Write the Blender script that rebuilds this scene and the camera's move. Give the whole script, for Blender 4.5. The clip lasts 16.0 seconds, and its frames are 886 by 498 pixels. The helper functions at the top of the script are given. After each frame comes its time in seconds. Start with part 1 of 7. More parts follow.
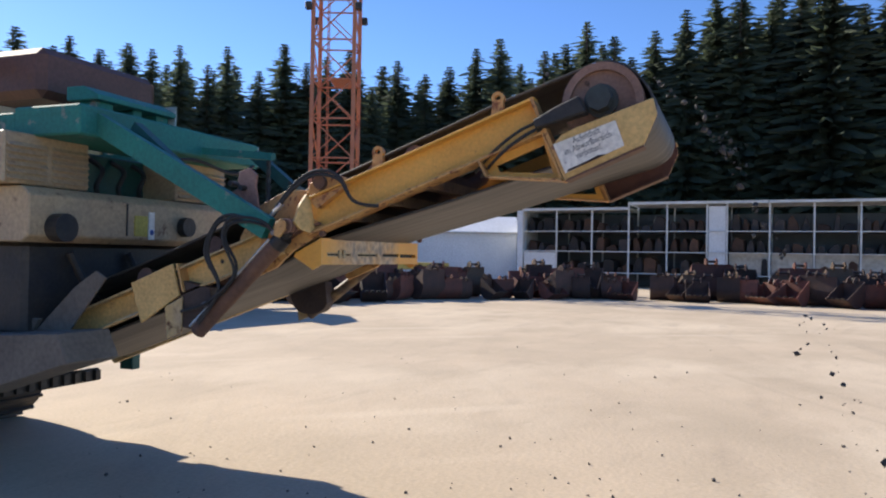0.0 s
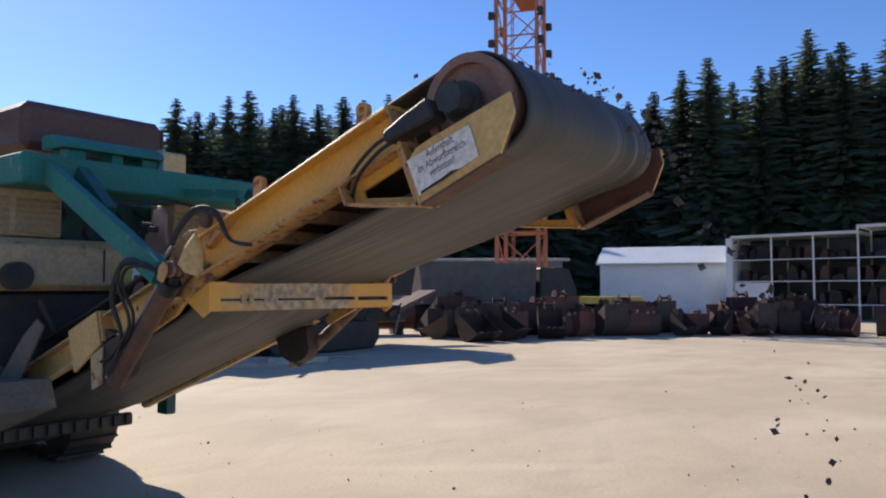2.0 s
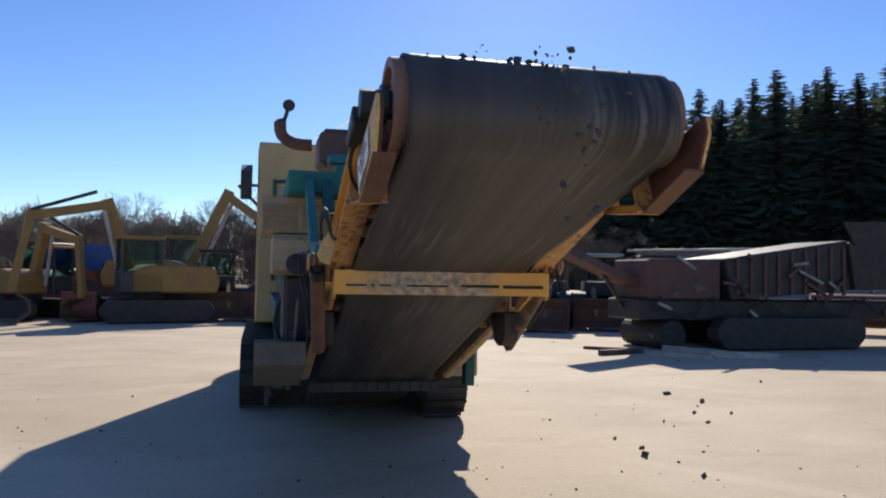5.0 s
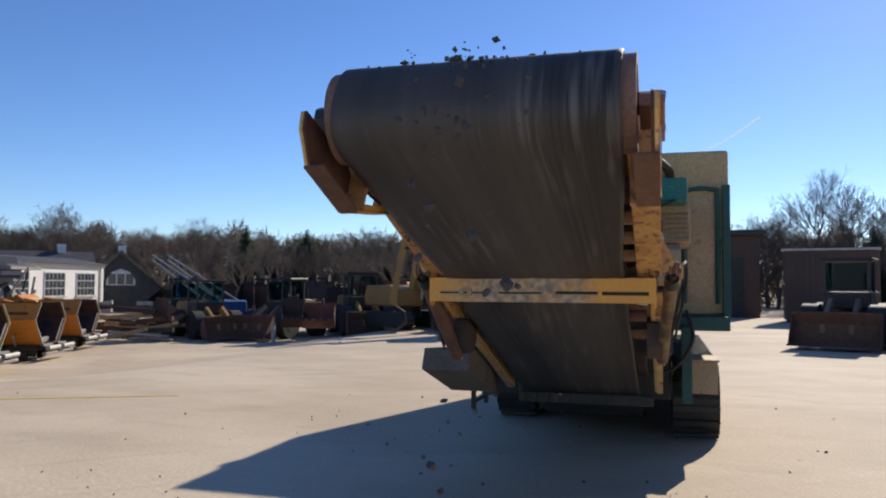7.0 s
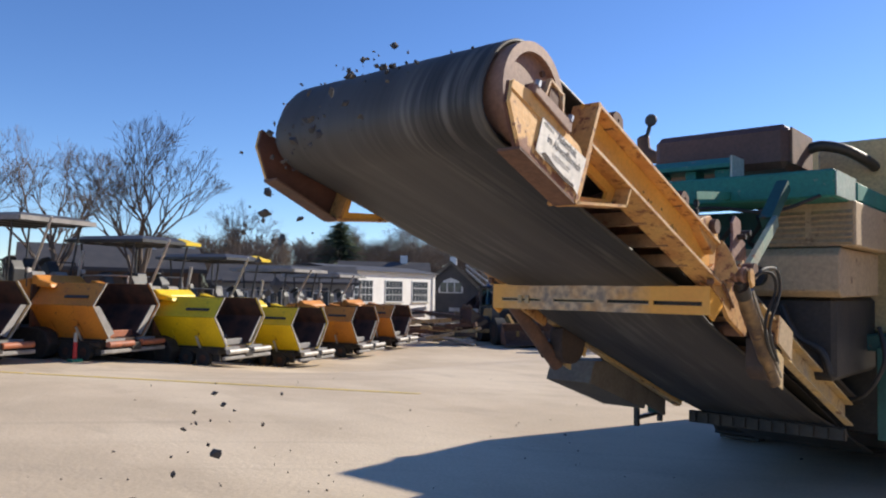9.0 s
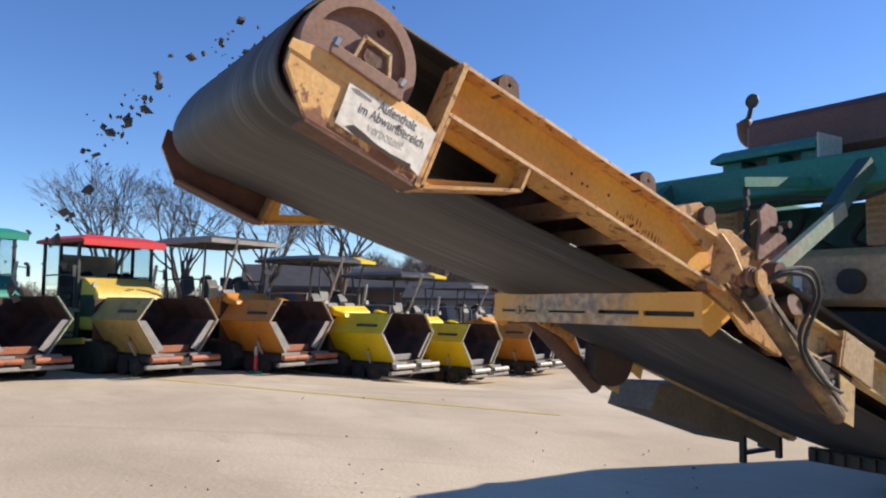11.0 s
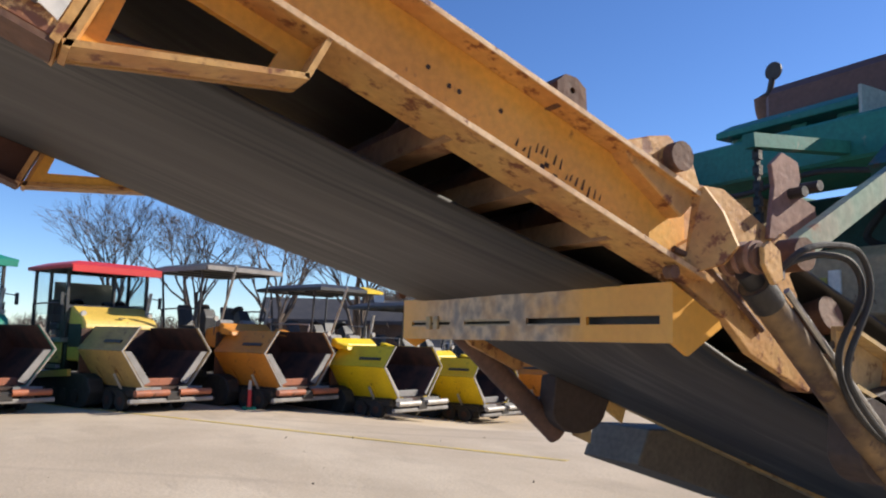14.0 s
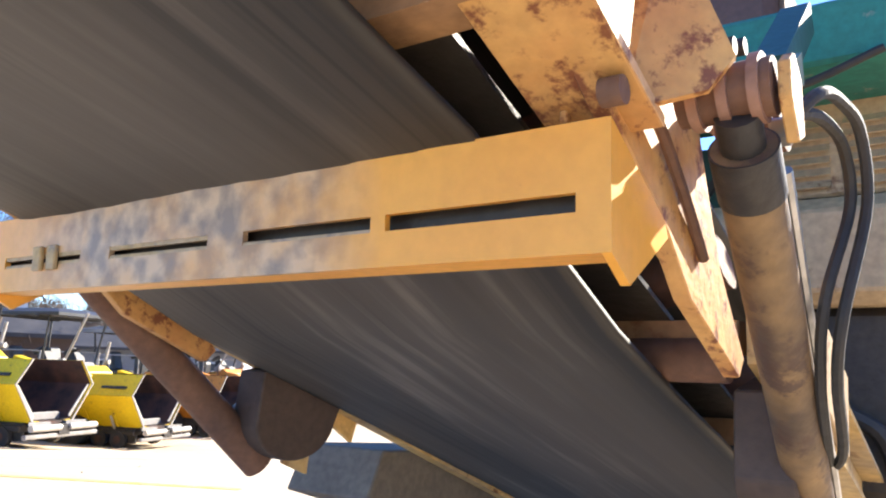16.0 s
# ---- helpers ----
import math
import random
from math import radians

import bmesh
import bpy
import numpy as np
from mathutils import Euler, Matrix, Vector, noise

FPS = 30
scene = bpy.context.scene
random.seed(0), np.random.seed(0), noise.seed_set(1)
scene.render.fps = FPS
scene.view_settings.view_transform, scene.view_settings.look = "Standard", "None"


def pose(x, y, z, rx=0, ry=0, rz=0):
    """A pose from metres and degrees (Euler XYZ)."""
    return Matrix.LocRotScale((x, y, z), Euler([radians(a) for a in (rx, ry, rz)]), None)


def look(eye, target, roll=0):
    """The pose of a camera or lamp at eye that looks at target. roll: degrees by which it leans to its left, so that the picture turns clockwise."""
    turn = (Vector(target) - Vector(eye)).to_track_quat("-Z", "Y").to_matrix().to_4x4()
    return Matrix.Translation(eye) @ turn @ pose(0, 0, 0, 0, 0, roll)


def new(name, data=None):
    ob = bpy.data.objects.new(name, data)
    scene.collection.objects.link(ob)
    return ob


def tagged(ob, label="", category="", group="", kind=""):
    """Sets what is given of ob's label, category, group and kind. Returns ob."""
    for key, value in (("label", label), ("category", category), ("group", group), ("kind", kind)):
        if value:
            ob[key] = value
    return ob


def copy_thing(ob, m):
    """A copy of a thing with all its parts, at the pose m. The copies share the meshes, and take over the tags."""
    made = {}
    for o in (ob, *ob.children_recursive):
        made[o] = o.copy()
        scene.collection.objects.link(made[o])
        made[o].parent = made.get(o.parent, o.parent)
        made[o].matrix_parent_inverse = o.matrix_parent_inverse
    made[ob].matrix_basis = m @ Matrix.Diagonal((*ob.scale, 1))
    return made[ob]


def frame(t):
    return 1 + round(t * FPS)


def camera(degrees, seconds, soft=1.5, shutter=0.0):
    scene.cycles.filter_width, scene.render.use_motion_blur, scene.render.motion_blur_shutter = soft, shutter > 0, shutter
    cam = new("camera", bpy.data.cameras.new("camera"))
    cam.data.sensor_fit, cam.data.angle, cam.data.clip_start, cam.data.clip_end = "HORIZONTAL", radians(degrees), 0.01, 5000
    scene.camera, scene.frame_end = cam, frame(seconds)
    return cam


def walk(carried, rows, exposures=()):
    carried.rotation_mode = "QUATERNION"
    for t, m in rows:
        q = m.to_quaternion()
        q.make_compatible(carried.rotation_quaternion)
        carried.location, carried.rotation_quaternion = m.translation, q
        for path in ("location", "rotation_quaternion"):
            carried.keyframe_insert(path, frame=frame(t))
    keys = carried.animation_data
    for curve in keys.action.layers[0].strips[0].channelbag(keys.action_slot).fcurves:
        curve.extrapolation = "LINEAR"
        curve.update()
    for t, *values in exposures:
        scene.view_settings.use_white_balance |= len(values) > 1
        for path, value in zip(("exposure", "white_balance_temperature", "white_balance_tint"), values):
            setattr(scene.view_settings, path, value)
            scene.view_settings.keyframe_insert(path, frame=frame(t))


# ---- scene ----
cam = camera(59.9, 16.0, 2.1)
PATH = [
    (0, (-4.281, -0.45, 1.61), (-2.413, 0.264, 1.633), 1.0),
    (0.5, (-3.945, -0.708, 1.634), (-2.122, 0.112, 1.695), 0.5),
    (1, (-3.587, -0.943, 1.627), (-1.836, 0.021, 1.709), 0.2),
    (1.5, (-3.236, -1.179, 1.648), (-1.553, -0.103, 1.744), -0.4),
    (2, (-2.927, -1.498, 1.665), (-1.337, -0.289, 1.772), 0.0),
    (2.5, (-2.587, -1.759, 1.66), (-1.095, -0.431, 1.747), 0.7),
    (3, (-2.297, -2.06, 1.662), (-0.982, -0.556, 1.746), 0.4),
    (3.5, (-2.019, -2.394, 1.68), (-0.977, -0.689, 1.761), 0.5),
    (4, (-1.635, -2.565, 1.683), (-0.823, -0.739, 1.761), 1.0),
    (4.2, (-1.563, -2.681, 1.695), (-0.808, -0.831, 1.769), 1.1),
    (6.5, (0.286, -2.969, 1.664), (-0.017, -0.993, 1.738), 0.3),
    (7, (0.694, -2.863, 1.667), (0.148, -0.941, 1.758), 0.3),
    (7.5, (1.113, -2.758, 1.685), (0.343, -0.914, 1.771), 0.9),
    (8, (1.477, -2.558, 1.66), (0.525, -0.801, 1.748), 1.4),
    (8.5, (1.806, -2.317, 1.674), (0.666, -0.677, 1.78), 0.7),
    (9, (2.138, -2.11, 1.663), (0.837, -0.595, 1.77), 1.0),
    (9.2, (2.257, -2.001, 1.664), (0.905, -0.53, 1.77), 0.9),
    (11.3, (2.613, -0.679, 1.631), (0.91, 0.356, 1.803), 0.7),
    (11.5, (2.61, -0.565, 1.623), (0.883, 0.423, 1.823), 0.6),
    (12, (2.553, -0.303, 1.634), (0.738, 0.47, 1.964), 0.4),
    (12.5, (2.452, -0.202, 1.645), (0.601, 0.431, 2.057), 0.2),
    (13, (2.342, -0.108, 1.614), (0.525, 0.642, 1.977), 0.0),
    (13.5, (2.161, 0.074, 1.586), (0.391, 0.964, 1.86), 1.0),
    (14, (1.934, 0.245, 1.558), (0.229, 1.263, 1.794), 1.2),
    (14.5, (1.649, 0.296, 1.548), (0.064, 1.491, 1.789), -0.2),
    (15, (1.404, 0.453, 1.522), (-0.018, 1.838, 1.768), -0.8),
    (15.5, (1.183, 0.707, 1.509), (-0.111, 2.205, 1.793), 0.6),
    (16, (0.973, 0.904, 1.439), (-0.173, 2.514, 1.749), 1.8),
]
EXPOSURE = [(0.0, 1.05), (1.0, 0.95), (2.0, 0.75), (4.2, 0.55), (6.5, 0.45), (7.5, 0.6), (8.5, 0.75), (11.5, 0.85), (13.5, 0.8), (14.5, 1.02), (15.0, 1.36), (15.5, 1.78), (16.0, 2.2)]
walk(cam, [(t, look(eye, target, roll)) for t, eye, target, roll in PATH], EXPOSURE)

# ---- light ----
SUN = Vector((0.275, 0.826, 0.492)).normalized()
world = bpy.data.worlds.new("world")
scene.world = world
world.use_nodes = True
sky = world.node_tree.nodes.new("ShaderNodeTexSky")
sky.sky_type, sky.sun_disc = "NISHITA", False
sky.sun_elevation, sky.sun_rotation = math.asin(SUN.z), math.atan2(SUN.x, SUN.y)
sky.altitude, sky.air_density, sky.dust_density, sky.ozone_density = 300, 0.85, 0.1, 4.5
bg = world.node_tree.nodes["Background"]
bg.inputs[1].default_value = 0.098
vivid = world.node_tree.nodes.new("ShaderNodeHueSaturation")
vivid.inputs["Hue"].default_value, vivid.inputs["Saturation"].default_value = 0.509, 1.12
world.node_tree.links.new(sky.outputs[0], vivid.inputs["Color"])
world.node_tree.links.new(vivid.outputs[0], bg.inputs[0])
sun = new("sun", bpy.data.lights.new("sun", "SUN"))
sun.data.energy, sun.data.angle, sun.data.color = 3.8, radians(0.53), (1.0, 0.91, 0.78)
sun.matrix_world = look((0, 0, 0), -SUN)


# ---- materials ----
def rgba(c):
    return (c[0], c[1], c[2], 1.0)


def mat(name, a, b=None, rough=0.6, metal=0.0, scale=3.0, fine=40.0, bump=0.15, rust=0.0, rust_col=(0.13, 0.055, 0.025),
        stretch=(1, 1, 1), vary=0.0, rust_scale=7.0, span=(0.35, 0.7), grain=0.45):
    """Procedural surface: colour a mottled with b at a broad and a fine scale, rust patches, fine relief."""
    m = bpy.data.materials.new(name)
    m.use_nodes = True
    t = m.node_tree
    n, l = t.nodes, t.links
    s = n["Principled BSDF"]
    co = n.new("ShaderNodeTexCoord")
    mp = n.new("ShaderNodeMapping")
    mp.inputs["Scale"].default_value = stretch
    l.new(co.outputs["Object"], mp.inputs[0])
    n1, n2 = n.new("ShaderNodeTexNoise"), n.new("ShaderNodeTexNoise")
    n1.inputs["Scale"].default_value, n1.inputs["Detail"].default_value = scale, 6
    n2.inputs["Scale"].default_value, n2.inputs["Detail"].default_value = fine, 3
    l.new(mp.outputs[0], n1.inputs[0]), l.new(mp.outputs[0], n2.inputs[0])
    mx = n.new("ShaderNodeMix")
    mx.data_type = "RGBA"
    b = b or tuple(v * 0.72 for v in a)
    mx.inputs[6].default_value, mx.inputs[7].default_value = rgba(a), rgba(b)
    rp = n.new("ShaderNodeMapRange")
    rp.inputs[1].default_value, rp.inputs[2].default_value = span
    l.new(n1.outputs[0], rp.inputs[0]), l.new(rp.outputs[0], mx.inputs[0])
    m2 = n.new("ShaderNodeMix")
    m2.data_type, m2.blend_type = "RGBA", "MULTIPLY"
    m2.inputs[0].default_value = grain
    l.new(mx.outputs[2], m2.inputs[6])
    r2 = n.new("ShaderNodeMapRange")
    r2.inputs[1].default_value, r2.inputs[2].default_value, r2.inputs[3].default_value, r2.inputs[4].default_value = 0.3, 0.7, 0.55, 1.25
    l.new(n2.outputs[0], r2.inputs[0]), l.new(r2.outputs[0], m2.inputs[7])
    out = m2.outputs[2]
    if rust:
        n3 = n.new("ShaderNodeTexNoise")
        n3.inputs["Scale"].default_value, n3.inputs["Detail"].default_value, n3.inputs["Roughness"].default_value = rust_scale, 9, 0.68
        l.new(co.outputs["Object"], n3.inputs[0])
        r3 = n.new("ShaderNodeMapRange")
        r3.inputs[1].default_value, r3.inputs[2].default_value = 0.66 - 0.3 * rust, 0.74 - 0.3 * rust
        l.new(n3.outputs[0], r3.inputs[0])
        m3 = n.new("ShaderNodeMix")
        m3.data_type = "RGBA"
        m3.inputs[7].default_value = rgba(rust_col)
        l.new(r3.outputs[0], m3.inputs[0]), l.new(out, m3.inputs[6])
        out = m3.outputs[2]
    if vary:
        oi = n.new("ShaderNodeObjectInfo")
        hs = n.new("ShaderNodeHueSaturation")
        r4 = n.new("ShaderNodeMapRange")
        r4.inputs[3].default_value, r4.inputs[4].default_value = 1 - vary, 1 + vary
        l.new(oi.outputs["Random"], r4.inputs[0]), l.new(r4.outputs[0], hs.inputs["Value"]), l.new(out, hs.inputs["Color"])
        out = hs.outputs[0]
    l.new(out, s.inputs["Base Color"])
    s.inputs["Roughness"].default_value, s.inputs["Metallic"].default_value = rough, metal
    if bump:
        bp = n.new("ShaderNodeBump")
        bp.inputs["Strength"].default_value, bp.inputs["Distance"].default_value = bump, 0.01
        l.new(n2.outputs[0], bp.inputs["Height"]), l.new(bp.outputs[0], s.inputs["Normal"])
    return m


YELLOW = mat("worn_yellow_paint", (0.82, 0.43, 0.08), (0.7, 0.34, 0.058), 0.45, scale=3, fine=60, rust=0.11, rust_col=(0.3, 0.12, 0.04), rust_scale=16, bump=0.1, grain=0.25)
YELLOW_RUST = mat("rusty_yellow_paint", (0.62, 0.36, 0.12), (0.48, 0.22, 0.07), 0.6, scale=6, fine=50, rust=0.42, rust_col=(0.2, 0.07, 0.028), rust_scale=20, bump=0.25, grain=0.3)
YELLOW_DUSTY = mat("dusty_yellow_paint", (0.6, 0.41, 0.16), (0.42, 0.32, 0.2), 0.7, scale=5, fine=35, rust=0.3, bump=0.2)
YELLOW_CLEAN = mat("sound_yellow_paint", (0.8, 0.39, 0.06), (0.74, 0.34, 0.05), 0.42, scale=2.5, fine=50, rust=0.03, rust_col=(0.3, 0.13, 0.05), rust_scale=16, bump=0.05, grain=0.12)
RUST = mat("rusted_steel", (0.17, 0.085, 0.05), (0.1, 0.055, 0.04), 0.75, scale=6, fine=45, bump=0.35)
RUST_DRUM = mat("brown_drum_steel", (0.32, 0.18, 0.125), (0.25, 0.135, 0.092), 0.6, scale=4, fine=60, bump=0.1)
BELT = mat("rubber_belt", (0.082, 0.073, 0.065), (0.03, 0.027, 0.024), 0.6, scale=3.2, fine=22, bump=0.22, stretch=(1, 0.03, 0.03), span=(0.36, 0.66), grain=0.16)
GREEN = mat("green_paint", (0.02, 0.2, 0.155), (0.025, 0.15, 0.12), 0.68, scale=3, fine=40, rust=0.2, rust_col=(0.3, 0.25, 0.2))
GREEN_DARK = mat("dark_green_paint", (0.015, 0.09, 0.075), None, 0.55, rust=0.12)
TAN = mat("faded_tan_paint", (0.5, 0.36, 0.2), (0.42, 0.3, 0.18), 0.6, scale=2.5, rust=0.2)
TAN_WALL = mat("faded_yellow_panel", (0.56, 0.4, 0.18), (0.47, 0.33, 0.16), 0.55, scale=2, rust=0.15)
BROWN = mat("brown_painted_tank", (0.13, 0.06, 0.045), None, 0.6, scale=4, rust=0.2)
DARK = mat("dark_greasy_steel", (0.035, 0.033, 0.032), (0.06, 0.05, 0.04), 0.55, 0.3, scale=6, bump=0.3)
STEEL = mat("bare_grey_steel", (0.3, 0.29, 0.28), (0.2, 0.19, 0.18), 0.45, 0.6, scale=6)
GREY = mat("grey_sheet", (0.17, 0.145, 0.115), (0.12, 0.1, 0.08), 0.9, scale=3)
RUBBER = mat("black_rubber", (0.022, 0.022, 0.022), (0.04, 0.036, 0.032), 0.7, scale=8, bump=0.3)
WHITE = mat("white_sign_paint", (0.86, 0.81, 0.72), (0.78, 0.71, 0.6), 0.5, scale=8, rust=0.12, rust_scale=14)
INK = mat("sign_ink", (0.07, 0.07, 0.07), (0.22, 0.21, 0.2), 0.6, scale=25)
FLAP = mat("grey_worn_flap", (0.3, 0.28, 0.26), (0.2, 0.19, 0.175), 0.7)
INK_WORN = mat("worn_off_sign_ink", (0.5, 0.47, 0.42), (0.66, 0.61, 0.53), 0.6, scale=30)
CHIP = mat("flaked_paint_edge", (0.06, 0.035, 0.025), None, 0.8, scale=20)
GLASS = bpy.data.materials.new("cab_glass")
GLASS.use_nodes = True
_g = GLASS.node_tree.nodes["Principled BSDF"]
_g.inputs["Base Color"].default_value = (0.75, 0.82, 0.85, 1)
_g.inputs["Transmission Weight"].default_value, _g.inputs["Roughness"].default_value, _g.inputs["IOR"].default_value = 1.0, 0.02, 1.1
STONE = mat("crushed_stone", (0.1, 0.09, 0.08), (0.05, 0.045, 0.045), 0.9, scale=20, bump=0.4)


def scuff_belt(m):
    """Fine grooves worn along the belt in bands, and dusty grey scuffs."""
    n, l = m.node_tree.nodes, m.node_tree.links
    s_ = n["Principled BSDF"]
    src = s_.inputs["Base Color"].links[0].from_socket
    co = n.new("ShaderNodeTexCoord")

    def noise_of(scale, stretch, detail, lo, hi):
        mp, nz, rg_ = n.new("ShaderNodeMapping"), n.new("ShaderNodeTexNoise"), n.new("ShaderNodeMapRange")
        mp.inputs["Scale"].default_value = stretch
        nz.inputs["Scale"].default_value, nz.inputs["Detail"].default_value = scale, detail
        rg_.inputs[1].default_value, rg_.inputs[2].default_value = lo, hi
        l.new(co.outputs["Object"], mp.inputs[0]), l.new(mp.outputs[0], nz.inputs[0]), l.new(nz.outputs[0], rg_.inputs[0])
        return rg_.outputs[0]

    def times(a, b):
        mu = n.new("ShaderNodeMath")
        mu.operation = "MULTIPLY"
        l.new(a, mu.inputs[0]), l.new(b, mu.inputs[1])
        return mu.outputs[0]

    def over(f, a, c):
        mx = n.new("ShaderNodeMix")
        mx.data_type = "RGBA"
        mx.inputs[7].default_value = rgba(c)
        l.new(f, mx.inputs[0]), l.new(a, mx.inputs[6])
        return mx.outputs[2]

    band = noise_of(3.0, (1, 0.05, 0.05), 2, 0.47, 0.6)
    groove = times(noise_of(60, (1, 0.008, 0.008), 1, 0.52, 0.6), band)
    out = over(groove, src, (0.022, 0.021, 0.02))
    dust = times(noise_of(30, (1, 0.05, 0.05), 6, 0.5, 0.7), noise_of(2.2, (1, 0.5, 0.5), 3, 0.46, 0.62))
    out = over(dust, out, (0.14, 0.127, 0.112))
    l.new(out, s_.inputs["Base Color"])


scuff_belt(BELT)

# ---- mesh helpers ----
def part(name, bm, material, parent=None, label="", smooth=False):
    """Links a bmesh as one mesh object under a thing or a part."""
    me = bpy.data.meshes.new(name)
    bmesh.ops.recalc_face_normals(bm, faces=bm.faces)
    bm.to_mesh(me)
    bm.free()
    me.materials.append(material)
    if smooth:
        me.shade_smooth()
        me.set_sharp_from_angle(angle=radians(35))
    ob = new(name, me)
    if parent:
        ob.parent = parent
    if label:
        ob["label"] = label
    return ob


def ground_z(x, y):
    """The yard falls gently towards its far corner."""
    def ease(v):
        v = max(0.0, min(1.0, v))
        return v * v * (3 - 2 * v)
    return -0.56 * ease((y - 5.0) / 7.5) * ease((-x - 8.0) / 5.0)


def thing(name, label, category, group="", m=None, kind=""):
    ob = new(name)
    ob.empty_display_size = 0.2
    tagged(ob, label, category, group, kind)
    if m is not None:
        ob.matrix_basis = Matrix.Translation((0, 0, ground_z(m.translation.x, m.translation.y))) @ m
    return ob


def box(x0, y0, z0, x1, y1, z1, bevel=0.0, bm=None, m=None):
    own = bm or bmesh.new()
    mm = Matrix.Translation(((x0 + x1) / 2, (y0 + y1) / 2, (z0 + z1) / 2)) @ Matrix.Diagonal((abs(x1 - x0), abs(y1 - y0), abs(z1 - z0), 1))
    r = bmesh.ops.create_cube(own, size=1, matrix=(m @ mm) if m else mm)
    if bevel:
        es = list({e for v in r["verts"] for e in v.link_edges})
        bmesh.ops.bevel(own, geom=es, offset=bevel, segments=1, affect="EDGES")
    return own


def prism(poly, x0, x1, bevel=0.0, bm=None, axis="x"):
    """A polygon of (y, z) pushed from x0 to x1 (axis y: of (x, z); axis z: of (x, y))."""
    own = bm or bmesh.new()
    put = {"x": lambda a, p: (a, p[0], p[1]), "y": lambda a, p: (p[0], a, p[1]), "z": lambda a, p: (p[0], p[1], a)}[axis]
    lo, hi = [own.verts.new(put(x0, p)) for p in poly], [own.verts.new(put(x1, p)) for p in poly]
    fs = [own.faces.new(lo), own.faces.new(hi[::-1])]
    k = len(poly)
    fs += [own.faces.new((lo[i], hi[i], hi[(i + 1) % k], lo[(i + 1) % k])) for i in range(k)]
    bmesh.ops.recalc_face_normals(own, faces=fs)
    if bevel:
        bmesh.ops.bevel(own, geom=list({e for f in fs for e in f.edges}), offset=bevel, segments=1, affect="EDGES")
    return own


def ring(outer, inner, x0, x1, bm=None, axis="x"):
    """A plate with a hole: outlines of the same number of points, pushed from x0 to x1."""
    own = bm or bmesh.new()
    put = {"x": lambda a, p: (a, p[0], p[1]), "y": lambda a, p: (p[0], a, p[1]), "z": lambda a, p: (p[0], p[1], a)}[axis]
    v = [[own.verts.new(put(a, p)) for p in o] for o in (outer, inner) for a in (x0, x1)]
    k = len(outer)
    for i in range(k):
        j = (i + 1) % k
        own.faces.new((v[0][i], v[0][j], v[2][j], v[2][i])), own.faces.new((v[1][i], v[3][i], v[3][j], v[1][j]))
        own.faces.new((v[0][i], v[1][i], v[1][j], v[0][j])), own.faces.new((v[2][i], v[2][j], v[3][j], v[3][i]))
    return own


def rod(a, b, r, r2=None, seg=16, bm=None, caps=True):
    """A round bar from a to b."""
    own = bm or bmesh.new()
    a, b = Vector(a), Vector(b)
    q = (b - a).to_track_quat("Z", "Y").to_matrix().to_4x4()
    bmesh.ops.create_cone(own, cap_ends=caps, segments=seg, radius1=r, radius2=r if r2 is None else r2, depth=(b - a).length,
                          matrix=Matrix.Translation((a + b) / 2) @ q)
    return own


def bar(a, b, w, h, bm=None, up=(0, 0, 1)):
    """A square bar from a to b, w wide and h high."""
    own = bm or bmesh.new()
    a, b = Vector(a), Vector(b)
    d = (b - a).normalized()
    u = Vector(up)
    s = d.cross(u).normalized() if d.cross(u).length > 1e-4 else Vector((1, 0, 0))
    u = s.cross(d)
    rot = Matrix((s, d, u)).transposed().to_4x4()
    bmesh.ops.create_cube(own, size=1, matrix=Matrix.Translation((a + b) / 2) @ rot @ Matrix.Diagonal((w, (b - a).length, h, 1)))
    return own


def smooth_path(points, n=8):
    """Points of a soft line through the given ones."""
    p = [Vector(points[0])] + [Vector(q) for q in points] + [Vector(points[-1])]
    out = []
    for i in range(1, len(p) - 2):
        for k in range(n):
            t = k / n
            out.append(0.5 * (2 * p[i] + (p[i + 1] - p[i - 1]) * t + (2 * p[i - 1] - 5 * p[i] + 4 * p[i + 1] - p[i + 2]) * t * t
                              + (3 * p[i] - p[i - 1] - 3 * p[i + 1] + p[i + 2]) * t ** 3))
    return out + [p[-1]]


def tube(points, r, seg=8, bm=None, n=8, r_end=None):
    """A hose or pipe along a soft line."""
    own = bm or bmesh.new()
    pts = smooth_path(points, n) if n else [Vector(q) for q in points]
    rings, side = [], None
    for i, p in enumerate(pts):
        d = (pts[min(i + 1, len(pts) - 1)] - pts[max(i - 1, 0)]).normalized()
        side = d.orthogonal().normalized() if side is None else (side - d * side.dot(d)).normalized()
        up = d.cross(side)
        rr = r if r_end is None else r + (r_end - r) * i / (len(pts) - 1)
        rings.append([own.verts.new(p + rr * (math.cos(a) * side + math.sin(a) * up)) for a in [2 * math.pi * k / seg for k in range(seg)]])
    for u, v in zip(rings, rings[1:]):
        for k in range(seg):
            own.faces.new((u[k], u[(k + 1) % seg], v[(k + 1) % seg], v[k]))
    own.faces.new(rings[0][::-1]), own.faces.new(rings[-1])
    return own


